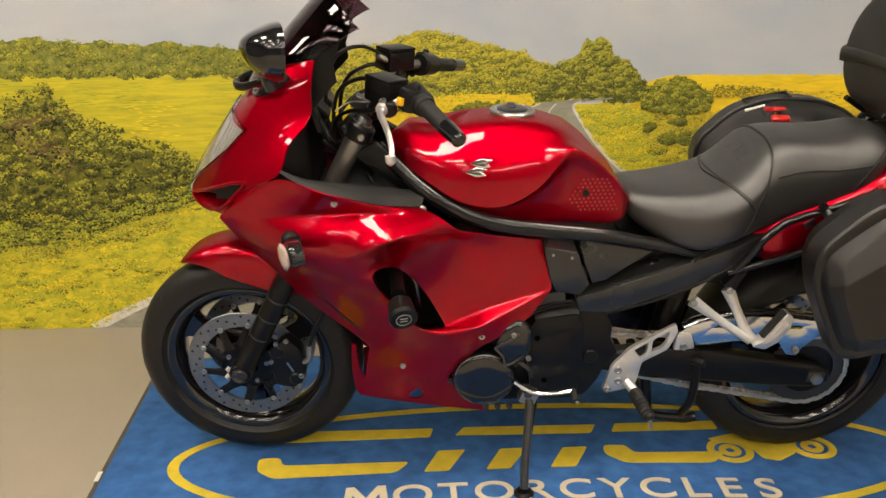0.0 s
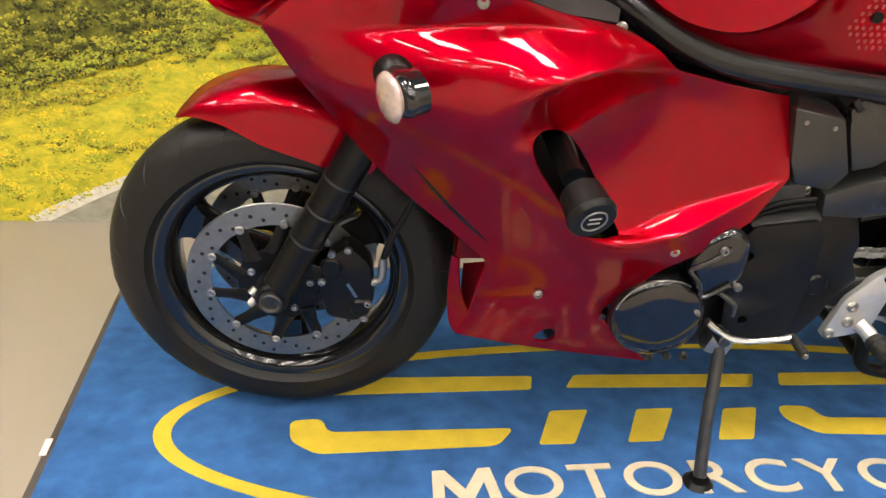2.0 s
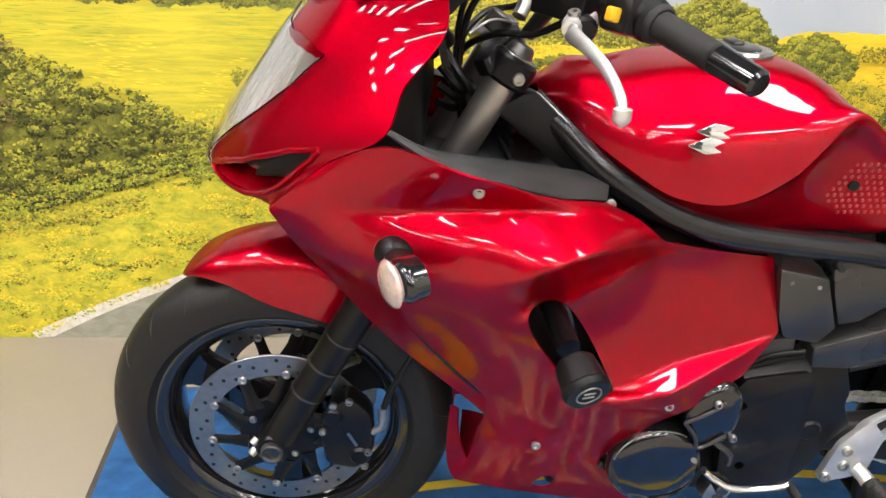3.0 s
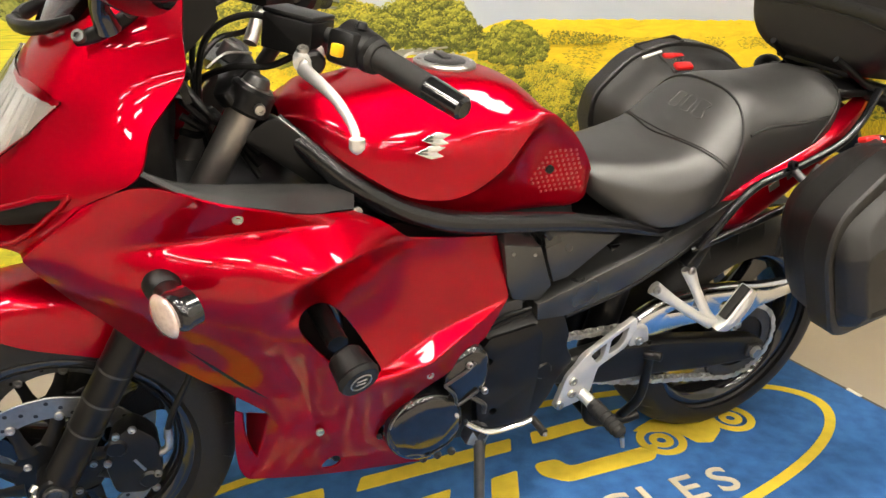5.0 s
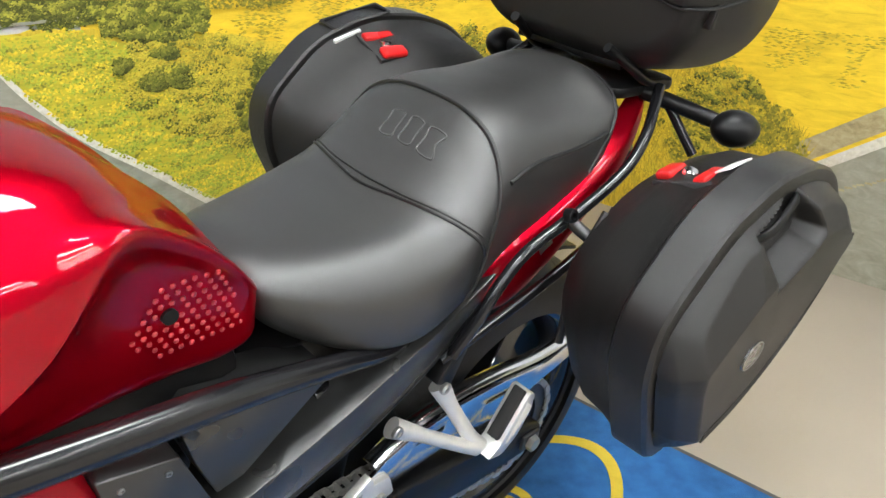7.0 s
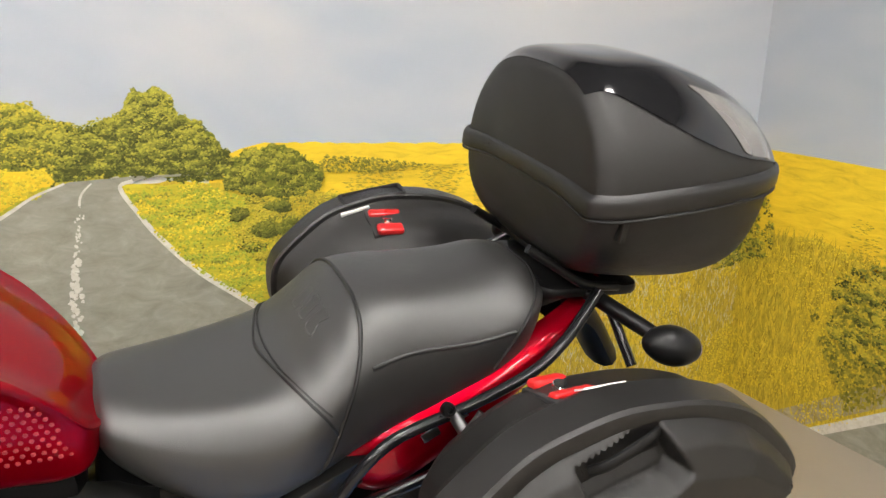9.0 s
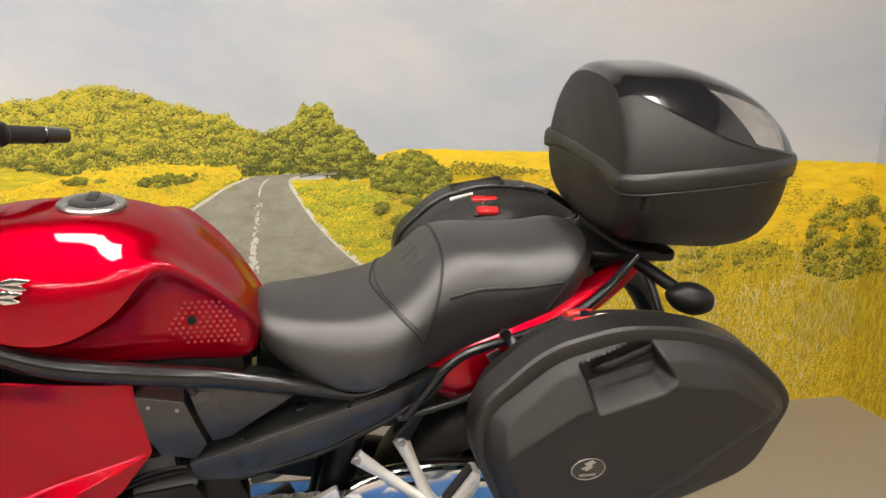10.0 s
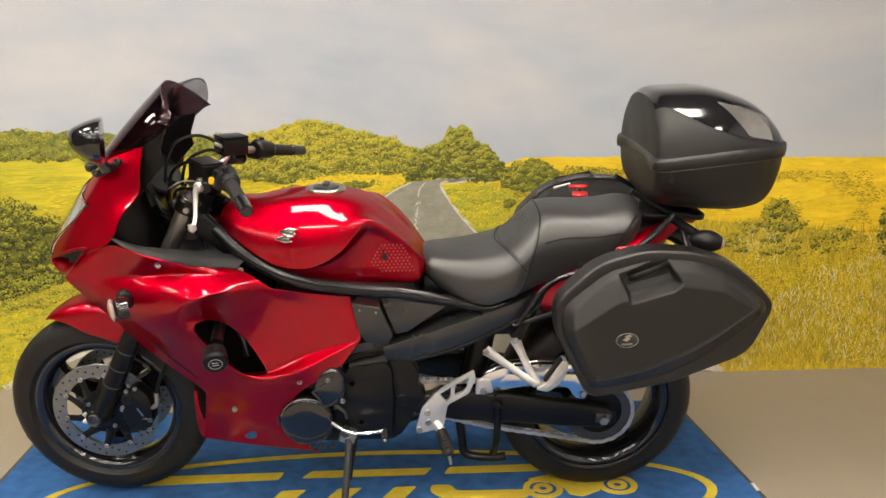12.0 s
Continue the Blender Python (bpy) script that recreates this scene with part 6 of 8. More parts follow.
def tank_row(x, top, low, mid, w, wl):
    k = 0.99
    TANK.append([(x, 0.0, top), (x, -0.42 * w, top - 0.006), (x, -0.70 * w, top - 0.20 * (top - mid) - 0.008), (x, -0.915 * w, top - 0.54 * (top - mid)), (x, -w * k, mid + 0.06 * (mid - low)), (x, -w * k + 0.0015, mid - 0.03 * (mid - low)),
                 (x, -(w - 0.50 * (w - wl)), mid - 0.20 * (mid - low)), (x, -(w - 0.78 * (w - wl)), 0.50 * mid + 0.50 * low), (x, -wl, 0.18 * mid + 0.82 * low), (x, -wl * 0.98, low), (x, -wl * 0.80, low - 0.012)])


tank_row(-0.322, 0.900, 0.872, 0.886, 0.045, 0.040)
tank_row(-0.310, 0.914, 0.862, 0.888, 0.075, 0.070)
tank_row(-0.275, 0.936, 0.848, 0.866, 0.118, 0.108)
tank_row(-0.222, 0.936, 0.806, 0.832, 0.150, 0.132)
tank_row(-0.150, 0.948, 0.758, 0.794, 0.166, 0.142)
tank_row(-0.065, 0.954, 0.737, 0.786, 0.168, 0.140)
tank_row(0.015, 0.951, 0.726, 0.822, 0.160, 0.126)
tank_row(0.085, 0.930, 0.720, 0.892, 0.148, 0.112)
tank_row(0.145, 0.884, 0.716, 0.866, 0.134, 0.106)
tank_row(0.195, 0.838, 0.712, 0.818, 0.120, 0.104)
tank_row(0.228, 0.792, 0.722, 0.776, 0.104, 0.098)
tank_row(0.246, 0.768, 0.752, 0.760, 0.070, 0.066)
tank_skin = Skin(TANK)
full_tank = Skin([list(reversed(r)) + [(x, -y, z) for x, y, z in r[1:]] for r in TANK])
part("fuel_tank", full_tank.mesh(72, 121), RED, bike, "glossy candy red fuel tank", sharp=34)


def on_skin(sk, u, v, off, side=-1):
    p = sk.point(u, v)
    q1, q2 = sk.point(min(u + 0.02, 1) if u < 0.97 else u - 0.02, v), sk.point(u, min(v + 0.03, 1) if v < 0.96 else v - 0.03)
    n = Vector(q1 - p).cross(Vector(q2 - p))
    n = n.normalized() if n.length > 1e-9 else Vector((0, 0, 1))
    if n.y > 0.02 or (abs(n.y) <= 0.02 and n.z < 0):
        n = -n
    q = Vector(p) + n * off
    return Vector((q.x, q.y * (1 if side < 0 else -1), q.z)), n


# filler cap
cap_c = Vector((-0.031, 0.004, 0.955))
cap_n = Vector((0.02, 0, 1)).normalized()
capm = Matrix.Translation(cap_c) @ cap_n.to_track_quat("Z", "Y").to_matrix().to_4x4()


def disc_ring(prof, m, seg=48):
    b = bmesh.new()
    rings = [[b.verts.new(m @ Vector((r * math.cos(w), r * math.sin(w), z))) for w in (2 * math.pi * j / seg for j in range(seg))] for r, z in prof]
    for a, c in zip(rings, rings[1:]):
        for j in range(seg):
            b.faces.new((a[j], a[(j + 1) % seg], c[(j + 1) % seg], c[j]))
    if prof[0][0] > 0.001:
        b.faces.new(rings[0])
    b.faces.new(rings[-1])
    return b


cap = part("filler_cap", disc_ring([(0.054, -0.010), (0.054, 0.002), (0.051, 0.005), (0.038, 0.005), (0.036, 0.003)], capm), STEEL, bike, "round brushed steel filler cap")
part("cap_flap", disc_ring([(0.036, 0.002), (0.036, 0.006), (0.033, 0.008), (0.020, 0.009)], capm), GREY_PANEL, cap, "dark cap centre")
part("cap_lever", block((0.012, 0, 0.011), (0.040, 0.018, 0.006), 0.003, (0, 0, 0)), DARK_STEEL, cap).data.transform(capm)
for k in range(6):
    w = k * math.pi / 3 + 0.3
    part("cap_bolt", bolt(capm @ Vector((0.0445 * math.cos(w), 0.0445 * math.sin(w), 0.004)), 0.004, cap_n, 0.003), STEEL, cap)


# tank badge: a plain angular chrome shape
for s in (-1, 1):
    bc = Vector((-0.119, s * 0.166, 0.872))
    m = Matrix.Translation(bc) @ pose(0, 0, 0, s * 14, 0, 0 if s < 0 else 0)
    for dx, dz, sl in ((0.005, 0.0095, 1), (-0.005, -0.0095, 1)):
        b = slab(rounded([(-0.026 + dx, 0.002 + dz), (0.000 + dx, 0.013 + dz), (0.026 + dx, 0.008 + dz), (0.010 + dx, 0.001 + dz), (0.022 + dx, -0.006 + dz), (0.000 + dx, -0.009 + dz)], 0.002, 2), -0.004, 0.006, 0.0015)
        b.transform(m)
        part("badge", b, CHROME, bike, "angular chrome tank badge")


# knee pads: a field of clear dots
def knee_pad(s):
    b = bmesh.new()
    for i in range(12):
        for j in range(9):
            x = 0.090 + 0.0108 * i + (0.0054 if j % 2 else 0)
            z = 0.748 + 0.0098 * j
            if z > 0.835 - abs(x - 0.150) * 0.3 - max(0, 0.115 - x) * 1.3 or z < 0.748 + max(0, 0.12 - x) * 0.9 or math.hypot(x - 0.131, z - 0.792) < 0.011 or x > 0.212 - (z - 0.748) * 0.30:
                continue
            # nearest place on the tank's side
            r0 = np.interp(x, [t[0][0] for t in TANK], range(len(TANK)))
            k, f = int(r0), r0 - int(r0)
            ra, rb = np.array(TANK[k]), np.array(TANK[min(k + 1, len(TANK) - 1)])
            row = ra * (1 - f) + rb * f
            zz, yy = row[4:10, 2][::-1], row[4:10, 1][::-1]
            y = np.interp(z, zz, yy)
            bmesh.ops.create_uvsphere(b, u_segments=8, v_segments=4, radius=0.0029, matrix=Matrix.Translation((x, (y - 0.0012) * -s, z)) @ Matrix.Diagonal((1, 0.5, 1, 1)))
    return b


for s in (-1, 1):
    kp = part("knee_pad_dots", knee_pad(s), PAD, bike, "translucent dotted knee grip on the tank")
    kp["kind"] = "stuff"
    part("pad_hole", rod((0.131, s * 0.100, 0.792), (0.131, s * 0.1175, 0.792), 0.008, 0.008, 16), BLACK, bike, "dark round gap in the knee grip")


# ---- seat ----
SEAT = []


def seat_row(x, top, low, w, crown=0.006):
    SEAT.append([(x, 0, top), (x, -0.45 * w, top - crown * 0.5), (x, -0.78 * w, top - crown * 2.2), (x, -0.97 * w, top - 0.30 * (top - low) - crown), (x, -1.0 * w, top - 0.62 * (top - low)), (x, -0.96 * w, low + 0.012), (x, -0.86 * w, low)])


seat_row(0.232, 0.780, 0.738, 0.074)
seat_row(0.252, 0.786, 0.712, 0.098)
seat_row(0.300, 0.784, 0.680, 0.124)
seat_row(0.360, 0.786, 0.655, 0.146)
seat_row(0.420, 0.795, 0.652, 0.160)
seat_row(0.470, 0.819, 0.672, 0.164, 0.010)
seat_row(0.512, 0.860, 0.690, 0.158, 0.013)
seat_row(0.550, 0.896, 0.704, 0.148, 0.013)
seat_row(0.600, 0.907, 0.720, 0.140, 0.012)
seat_row(0.680, 0.905, 0.738, 0.138, 0.011)
seat_row(0.745, 0.909, 0.764, 0.137, 0.011)
seat_row(0.795, 0.917, 0.804, 0.128, 0.010)
seat_row(0.826, 0.914, 0.844, 0.104, 0.008)
seat_row(0.842, 0.902, 0.884, 0.070, 0.004)
seat_skin = Skin(SEAT)
full_seat = Skin([list(reversed(r)) + [(x, -y, z) for x, y, z in r[1:]] for r in SEAT])
seat = part("seat", full_seat.mesh(84, 61, cap=True), VINYL, bike, "black vinyl dual seat with piped seams", sharp=60)


def seat_line(uv, r, name, n=30, mat=None):
    """A seam laid on the seat: pairs of (u, v) on the left half, carried over to the right if it starts at the middle."""
    pts = [on_skin(seat_skin, u, v, r * 0.3)[0] for u, v in uv]
    if uv[0][1] == 0:
        pts = [Vector((p.x, -p.y, p.z)) for p in reversed(pts[1:])] + pts
    part(name, tube([tuple(p) for p in pts], r, 8, n), mat or STITCH, seat)


def su(x):
    return float(np.interp(x, [r[0][0] for r in SEAT], np.linspace(0, 1, len(SEAT))))


seat_line([(su(0.556), 0.0), (su(0.556), 0.15), (su(0.552), 0.32), (su(0.540), 0.48), (su(0.520), 0.64), (su(0.498), 0.80), (su(0.478), 0.98)], 0.0030, "piping", 80)
seat_line([(su(0.440), 0.0), (su(0.446), 0.14), (su(0.462), 0.28), (su(0.482), 0.42), (su(0.500), 0.56), (su(0.514), 0.70)], 0.0022, "seam", 60)
seat_line([(su(0.446), 0.0), (su(0.452), 0.14), (su(0.468), 0.28), (su(0.488), 0.42), (su(0.505), 0.55)], 0.0015, "seam", 60)
seat_line([(su(0.562), 0.50), (su(0.62), 0.50), (su(0.70), 0.52), (su(0.770), 0.56)], 0.0032, "seam", 40)
seat_line([(su(0.836), 0.0), (su(0.830), 0.2), (su(0.815), 0.38), (su(0.795), 0.50), (su(0.772), 0.60), (su(0.745), 0.74)], 0.0026, "piping", 60)
# raised plain outlines where the seat is embossed
for k in (-1, 0, 1):
    pts = []
    for dx, dl in ((-0.012, -0.010), (-0.012, 0.010), (0.000, 0.014), (0.012, 0.010), (0.012, -0.010), (0.000, -0.006)):
        l = -0.012 + 0.034 * k + dl
        p = on_skin(seat_skin, su(0.512 + dx), abs(l) / 0.070 / 6, -0.0004)[0]
        pts.append((p.x, math.copysign(abs(p.y), l), p.z))
    part("embossed_bar", tube(pts, 0.0017, 8, 40, closed=True), VINYL, seat, "embossed outline in the vinyl")


# ---- frame, side covers, tail ----
def faceted(points, faces, depth, bevel=0.002):
    """A moulded cover with flat facets, closed at the back, its edges lightly rounded."""
    bm = bmesh.new()
    front = [bm.verts.new(p) for p in points]
    back = [bm.verts.new((p[0], p[1] + depth, p[2])) for p in points]
    for f in faces:
        bm.faces.new([front[k] for k in f])
    rim = [(e.verts[0], e.verts[1]) for e in bm.edges if len(e.link_faces) == 1]
    for f in faces:
        bm.faces.new([back[k] for k in reversed(f)])
    for v, w in rim:
        i, j = front.index(v), front.index(w)
        bm.faces.new([front[i], front[j], back[j], back[i]])
    bmesh.ops.recalc_face_normals(bm, faces=bm.faces)
    hard = [e for e in bm.edges if len(e.link_faces) == 2 and e.calc_face_angle(0) > 0.12]
    bmesh.ops.bevel(bm, geom=hard, offset=bevel, segments=2, profile=0.5, affect="EDGES", clamp_overlap=True)
    return bm


def rail():
    return tube([(-0.345, -0.092, 0.902), (-0.300, -0.116, 0.864), (-0.252, -0.136, 0.821), (-0.203, -0.146, 0.788), (-0.142, -0.150, 0.756), (-0.062, -0.151, 0.731), (0.050, -0.151, 0.715), (0.172, -0.148, 0.699), (0.302, -0.140, 0.669), (0.400, -0.131, 0.640), (0.470, -0.120, 0.650)],
                [0.017, 0.018, 0.019, 0.020, 0.020, 0.020, 0.019, 0.018, 0.014, 0.010, 0.008], 16, 60, flat=0.9)


both("frame_rail", rail, FRAME_BLACK, bike, "black enamelled frame tube")
both("frame_gusset", lambda: slab(rounded([(-0.400, 0.892), (-0.350, 0.922), (-0.305, 0.884), (-0.250, 0.812), (-0.285, 0.800), (-0.350, 0.852)], 0.015), -0.122, -0.095, 0.008), BLACK, bike, "black air duct beside the tank")
both("side_cover", lambda: faceted([(0.052, -0.122, 0.680), (0.112, -0.122, 0.665), (0.037, -0.150, 0.672), (0.115, -0.150, 0.656), (0.148, -0.150, 0.572), (0.128, -0.147, 0.541), (0.071, -0.147, 0.553), (0.054, -0.150, 0.588)],
                                   [(0, 1, 3, 2), (2, 3, 4, 5, 6, 7)], 0.05), GREY_PANEL, bike, "charcoal plastic side cover")
for s in (-1, 1):
    for px, pz in ((0.058, 0.651), (0.103, 0.643)):
        part("cover_rivet", bolt((px, s * 0.149, pz), 0.0036, (0, s, 0), 0.003), STEEL, bike)
both("side_panel", lambda: faceted([(0.123, -0.143, 0.668), (0.136, -0.143, 0.684), (0.295, -0.139, 0.652), (0.187, -0.143, 0.579), (0.156, -0.143, 0.573), (0.135, -0.143, 0.626), (0.142, -0.118, 0.691), (0.304, -0.114, 0.660)],
                                   [(0, 1, 2, 3, 4, 5), (1, 6, 7, 2)], 0.05), GREY_PANEL, bike, "charcoal triangular side panel")
both("panel_clip", lambda: block((0.128, -0.146, 0.677), (0.010, 0.005, 0.022), 0.002, (0, -38, 0)), GREY_TRIM, bike)
both("subframe_panel", lambda: faceted([(0.172, -0.108, 0.556), (0.288, -0.106, 0.604), (0.430, -0.104, 0.642), (0.580, -0.100, 0.704), (0.118, -0.158, 0.540), (0.222, -0.160, 0.574), (0.320, -0.158, 0.606), (0.466, -0.150, 0.655), (0.574, -0.138, 0.694),
                                        (0.128, -0.152, 0.500), (0.190, -0.150, 0.496), (0.260, -0.148, 0.514), (0.352, -0.146, 0.543), (0.470, -0.142, 0.600), (0.566, -0.132, 0.658)],
                                       [(0, 1, 5, 4), (1, 2, 6, 5), (2, 7, 6), (2, 3, 8, 7), (4, 5, 11, 10, 9), (5, 6, 12, 11), (6, 7, 13, 12), (7, 8, 14, 13)], 0.045, 0.0025), GREY_PANEL, bike, "charcoal subframe panel with a sharp ridge")
both("panel_edge", lambda: tube([(0.196, -0.143, 0.492), (0.262, -0.142, 0.508), (0.354, -0.140, 0.537), (0.471, -0.136, 0.594), (0.566, -0.126, 0.652)], 0.006, 10, 24), BLACK, bike)
both("pivot_plate", lambda: slab(rounded([(0.128, 0.512), (0.150, 0.518), (0.196, 0.494), (0.216, 0.445), (0.214, 0.415), (0.236, 0.375), (0.206, 0.338), (0.190, 0.295), (0.160, 0.250), (0.138, 0.246), (0.142, 0.390)], 0.010), -0.142, -0.095, 0.004), BLACK_METAL, bike, "black cast swingarm pivot plate")
both("pivot_cap", lambda: rod((0.166, -0.138, 0.366), (0.166, -0.146, 0.366), 0.021, 0.019, 28, 0.003), BLACK, bike)
both("subframe_tube", lambda: tube([(0.30, -0.105, 0.60), (0.42, -0.11, 0.60), (0.55, -0.11, 0.635), (0.70, -0.105, 0.70), (0.84, -0.095, 0.77)], 0.014, 12, 24), FRAME_BLACK, bike)


def tail():
    rows = []
    for x, t, b, w in ((0.535, 0.702, 0.628, 0.120), (0.590, 0.738, 0.612, 0.146), (0.660, 0.766, 0.650, 0.152), (0.740, 0.800, 0.712, 0.150), (0.820, 0.838, 0.765, 0.140), (0.890, 0.868, 0.808, 0.116), (0.950, 0.893, 0.845, 0.080)):
        rows.append([(x, -0.70 * w, t), (x, -0.95 * w, t - 0.15 * (t - b)), (x, -w, (t + b) / 2), (x, -0.97 * w, b + 0.2 * (t - b)), (x, -0.80 * w, b)])
    return Skin(rows).mesh(28, 12, thick=0.004)


both("tail_panel", tail, RED, bike, "glossy red tail panel")
for s in (-1, 1):
    for k in range(2):
        part("model_bar", block((0.645 + 0.040 * k, s * 0.1555, 0.722 + 0.022 * k), (0.026, 0.002, 0.016), 0.001, (0, -28, 0)), STEEL, bike, "silver bar of unlettered badge")
part("tail_deck", block((0.86, 0, 0.862), (0.14, 0.13, 0.035), 0.012, (0, -14, 0)), BLACK, bike)
part("rear_mudguard", Skin([[(RA.x + 0.325 * math.cos(a), y, RA.z + 0.345 * math.sin(a)) for y in (-0.085, -0.075, 0, 0.075, 0.085)] for a in (1.95, 1.8, 1.6, 1.4, 1.25)]).mesh(20, 13, thick=0.006), BLACK, bike, "black inner mudguard")
part("number_plate_bracket", tube([(0.90, 0, 0.83), (0.97, 0, 0.80), (1.03, 0, 0.72)], 0.025, 12, 14, flat=2.2), BLACK, bike)
part("tail_lamp", egg((0.975, 0, 0.868), (1, 0, -0.1), 0.04, 0.06, 0.9), LATCH_RED, bike, "red tail lamp")


# luggage rails and grab handle
def luggage_rail():
    return tube([(0.492, -0.150, 0.600), (0.518, -0.158, 0.645), (0.545, -0.162, 0.690), (0.580, -0.163, 0.724), (0.617, -0.164, 0.742), (0.700, -0.168, 0.770), (0.784, -0.168, 0.806), (0.835, -0.158, 0.840), (0.875, -0.140, 0.870), (0.907, -0.123, 0.896)], 0.0085, 12, 60)


both("luggage_rail", luggage_rail, FRAME_BLACK, bike, "black tubular luggage rail")
both("rail_strut", lambda: tube([(0.925, -0.125, 0.880), (0.931, -0.155, 0.845), (0.938, -0.190, 0.805)], 0.0078, 10, 14), FRAME_BLACK, bike)
both("lower_rail", lambda: tube([(0.480, -0.140, 0.592), (0.560, -0.150, 0.622), (0.660, -0.160, 0.660), (0.760, -0.165, 0.700)], 0.0085, 10, 24), FRAME_BLACK, bike, "black lower luggage rail")
both("rail_clamp", lambda: tube([(0.668, -0.168, 0.760), (0.676, -0.200, 0.745), (0.690, -0.225, 0.730)], 0.009, 10, 10), DARK_STEEL, bike)
both("rail_bolt", lambda: bolt((0.655, -0.172, 0.772), 0.010, (0, -1, 0.4), 0.012), BLACK_METAL, bike)
both("rail_foot", lambda: slab(rounded([(0.470, 0.560), (0.510, 0.610), (0.526, 0.600), (0.500, 0.545)], 0.006), -0.150, -0.120, 0.004), BLACK_METAL, bike)
part("case_plate", slab(rounded([(0.83, -0.10), (1.01, -0.10), (1.01, 0.10), (0.83, 0.10)], 0.03), 0, 0.018, 0.006), BLACK, bike, "black top case mounting plate").data.transform(pose(0, 0, 0.905, 0, 2, 0) @ Matrix(((1, 0, 0, 0), (0, 0, 1, 0), (0, 1, 0, 0), (0, 0, 0, 1))))
both("plate_rail", lambda: tube([(0.800, -0.085, 0.955), (0.850, -0.098, 0.925), (0.895, -0.105, 0.900), (0.96, -0.10, 0.888)], 0.007, 10, 20), BLACK, bike)
part("plate_label", block((0.868, -0.070, 0.930), (0.020, 0.012, 0.002), 0.0005, (0, 40, 0)), YELLOW, bike, "small yellow warning label")
for s in (-1, 1):
    part("indicator_stalk", rod((0.912, s * 0.090, 0.880), (0.956, s * 0.218, 0.860), 0.0125, 0.0120, 16, 0.003), BLACK, bike, "black rear indicator stalk")
    axis = Vector((0.95, s * 0.28, -0.10)).normalized()
    c = Vector((0.964, s * 0.230, 0.857))
    m = Matrix.Translation(c) @ axis.to_track_quat("Z", "Y").to_matrix().to_4x4()

    def ovoid(t0, t1, grow):
        return grid_mesh(np.array([[tuple(m @ Vector(((0.032 * math.sin(math.pi * t) ** 0.55 + grow) * math.cos(w), (0.028 * math.sin(math.pi * t) ** 0.55 + grow) * math.sin(w), (t - 0.5) * 0.090))) for w in (2 * math.pi * k / 24 for k in range(24))] for t in np.linspace(t0, t1, 17)]), closed=True, cap=True)
    part("indicator_body", ovoid(0.004, 0.90, 0.0), BLACK, bike, "black rear indicator housing")
    dome = ovoid(0.88, 0.994, 0.0006)
    part("indicator_lens", dome, INDICATOR, bike, "clear rear indicator lens")


# ---- engine ----
part("crankcase", block((-0.02, 0, 0.34), (0.36, 0.27, 0.24), 0.03), BLACK_METAL, bike, "black engine crankcase")
part("cylinder_block", block((-0.10, 0, 0.54), (0.20, 0.26, 0.24), 0.02, (0, 14, 0)), BLACK_METAL, bike, "black cylinder block")
for k in range(6):
    part("fin", block((-0.10, 0, 0.47 + 0.028 * k), (0.22, 0.275, 0.008), 0.002, (0, 14, 0)), BLACK_METAL, bike)
part("radiator", block((-0.385, 0, 0.60), (0.04, 0.30, 0.30), 0.008, (0, -12, 0)), BLACK, bike, "black radiator")
part("airbox", block((0.02, 0, 0.655), (0.40, 0.20, 0.13), 0.03), BLACK, bike)
part("battery_box", block((0.38, 0, 0.60), (0.30, 0.17, 0.14), 0.02), BLACK, bike)
part("sump", block((-0.10, 0, 0.235), (0.32, 0.20, 0.06), 0.02), BLACK_METAL, bike)
part("sprocket_cover", slab(rounded([(0.004, 0.452), (0.026, 0.484), (0.124, 0.496), (0.140, 0.470), (0.142, 0.365), (0.132, 0.262), (0.072, 0.254), (0.020, 0.266), (0.008, 0.362)], 0.006), -0.160, -0.120, 0.008, [[(0.028 + 0.0085 * math.cos(w), 0.431 + 0.0085 * math.sin(w)) for w in np.linspace(0, 2 * math.pi, 17)[:-1]], [(0.05 + 0.0085 * math.cos(w), 0.308 + 0.0085 * math.sin(w)) for w in np.linspace(0, 2 * math.pi, 17)[:-1]]], seg=2), BLACK_METAL, bike, "flat black sprocket cover with two round holes")
part("cover_shoulder", faceted([(0.026, -0.126, 0.500), (0.128, -0.124, 0.514), (0.020, -0.157, 0.482), (0.130, -0.157, 0.494)], [(0, 1, 3, 2)], 0.02), GREY_TRIM, bike)
part("starter_cover", slab(rounded([(-0.004, 0.500), (0.034, 0.545), (0.092, 0.553), (0.096, 0.515), (0.030, 0.498)], 0.004), -0.146, -0.100, 0.004), GREY_TRIM, bike)
for k in range(2):
    part("cover_rib", tube([(0.010 + 0.010 * k, -0.150, 0.494 + 0.013 * k), (0.060, -0.150, 0.512 + 0.010 * k), (0.112, -0.148, 0.520 + 0.008 * k)], 0.004, 8, 12), BLACK_METAL, bike)
gc = (-0.102, -0.165, 0.326)
gen = part("generator_cover", lathe([(0.0, -0.024), (0.040, -0.0235), (0.064, -0.022), (0.072, -0.018), (0.0765, -0.010), (0.078, 0.0), (0.079, 0.030), (0.0, 0.030)], gc, 64, closed=False), BLACK_GLOSS, bike, "round gloss black generator cover")
part("cover_edge", tube([(gc[0] + 0.0735 * math.cos(w), gc[1] - 0.016, gc[2] + 0.0735 * math.sin(w)) for w in np.linspace(1.0, 2.9, 14)], 0.0013, 6, 30), STEEL, gen)
for w in (0.35, 2.2, 3.3):
    part("cover_bolt", bolt((gc[0] + 0.085 * math.cos(w), gc[1] + 0.008, gc[2] + 0.085 * math.sin(w)), 0.005, (0, -1, 0), 0.006), DARK_STEEL, gen)
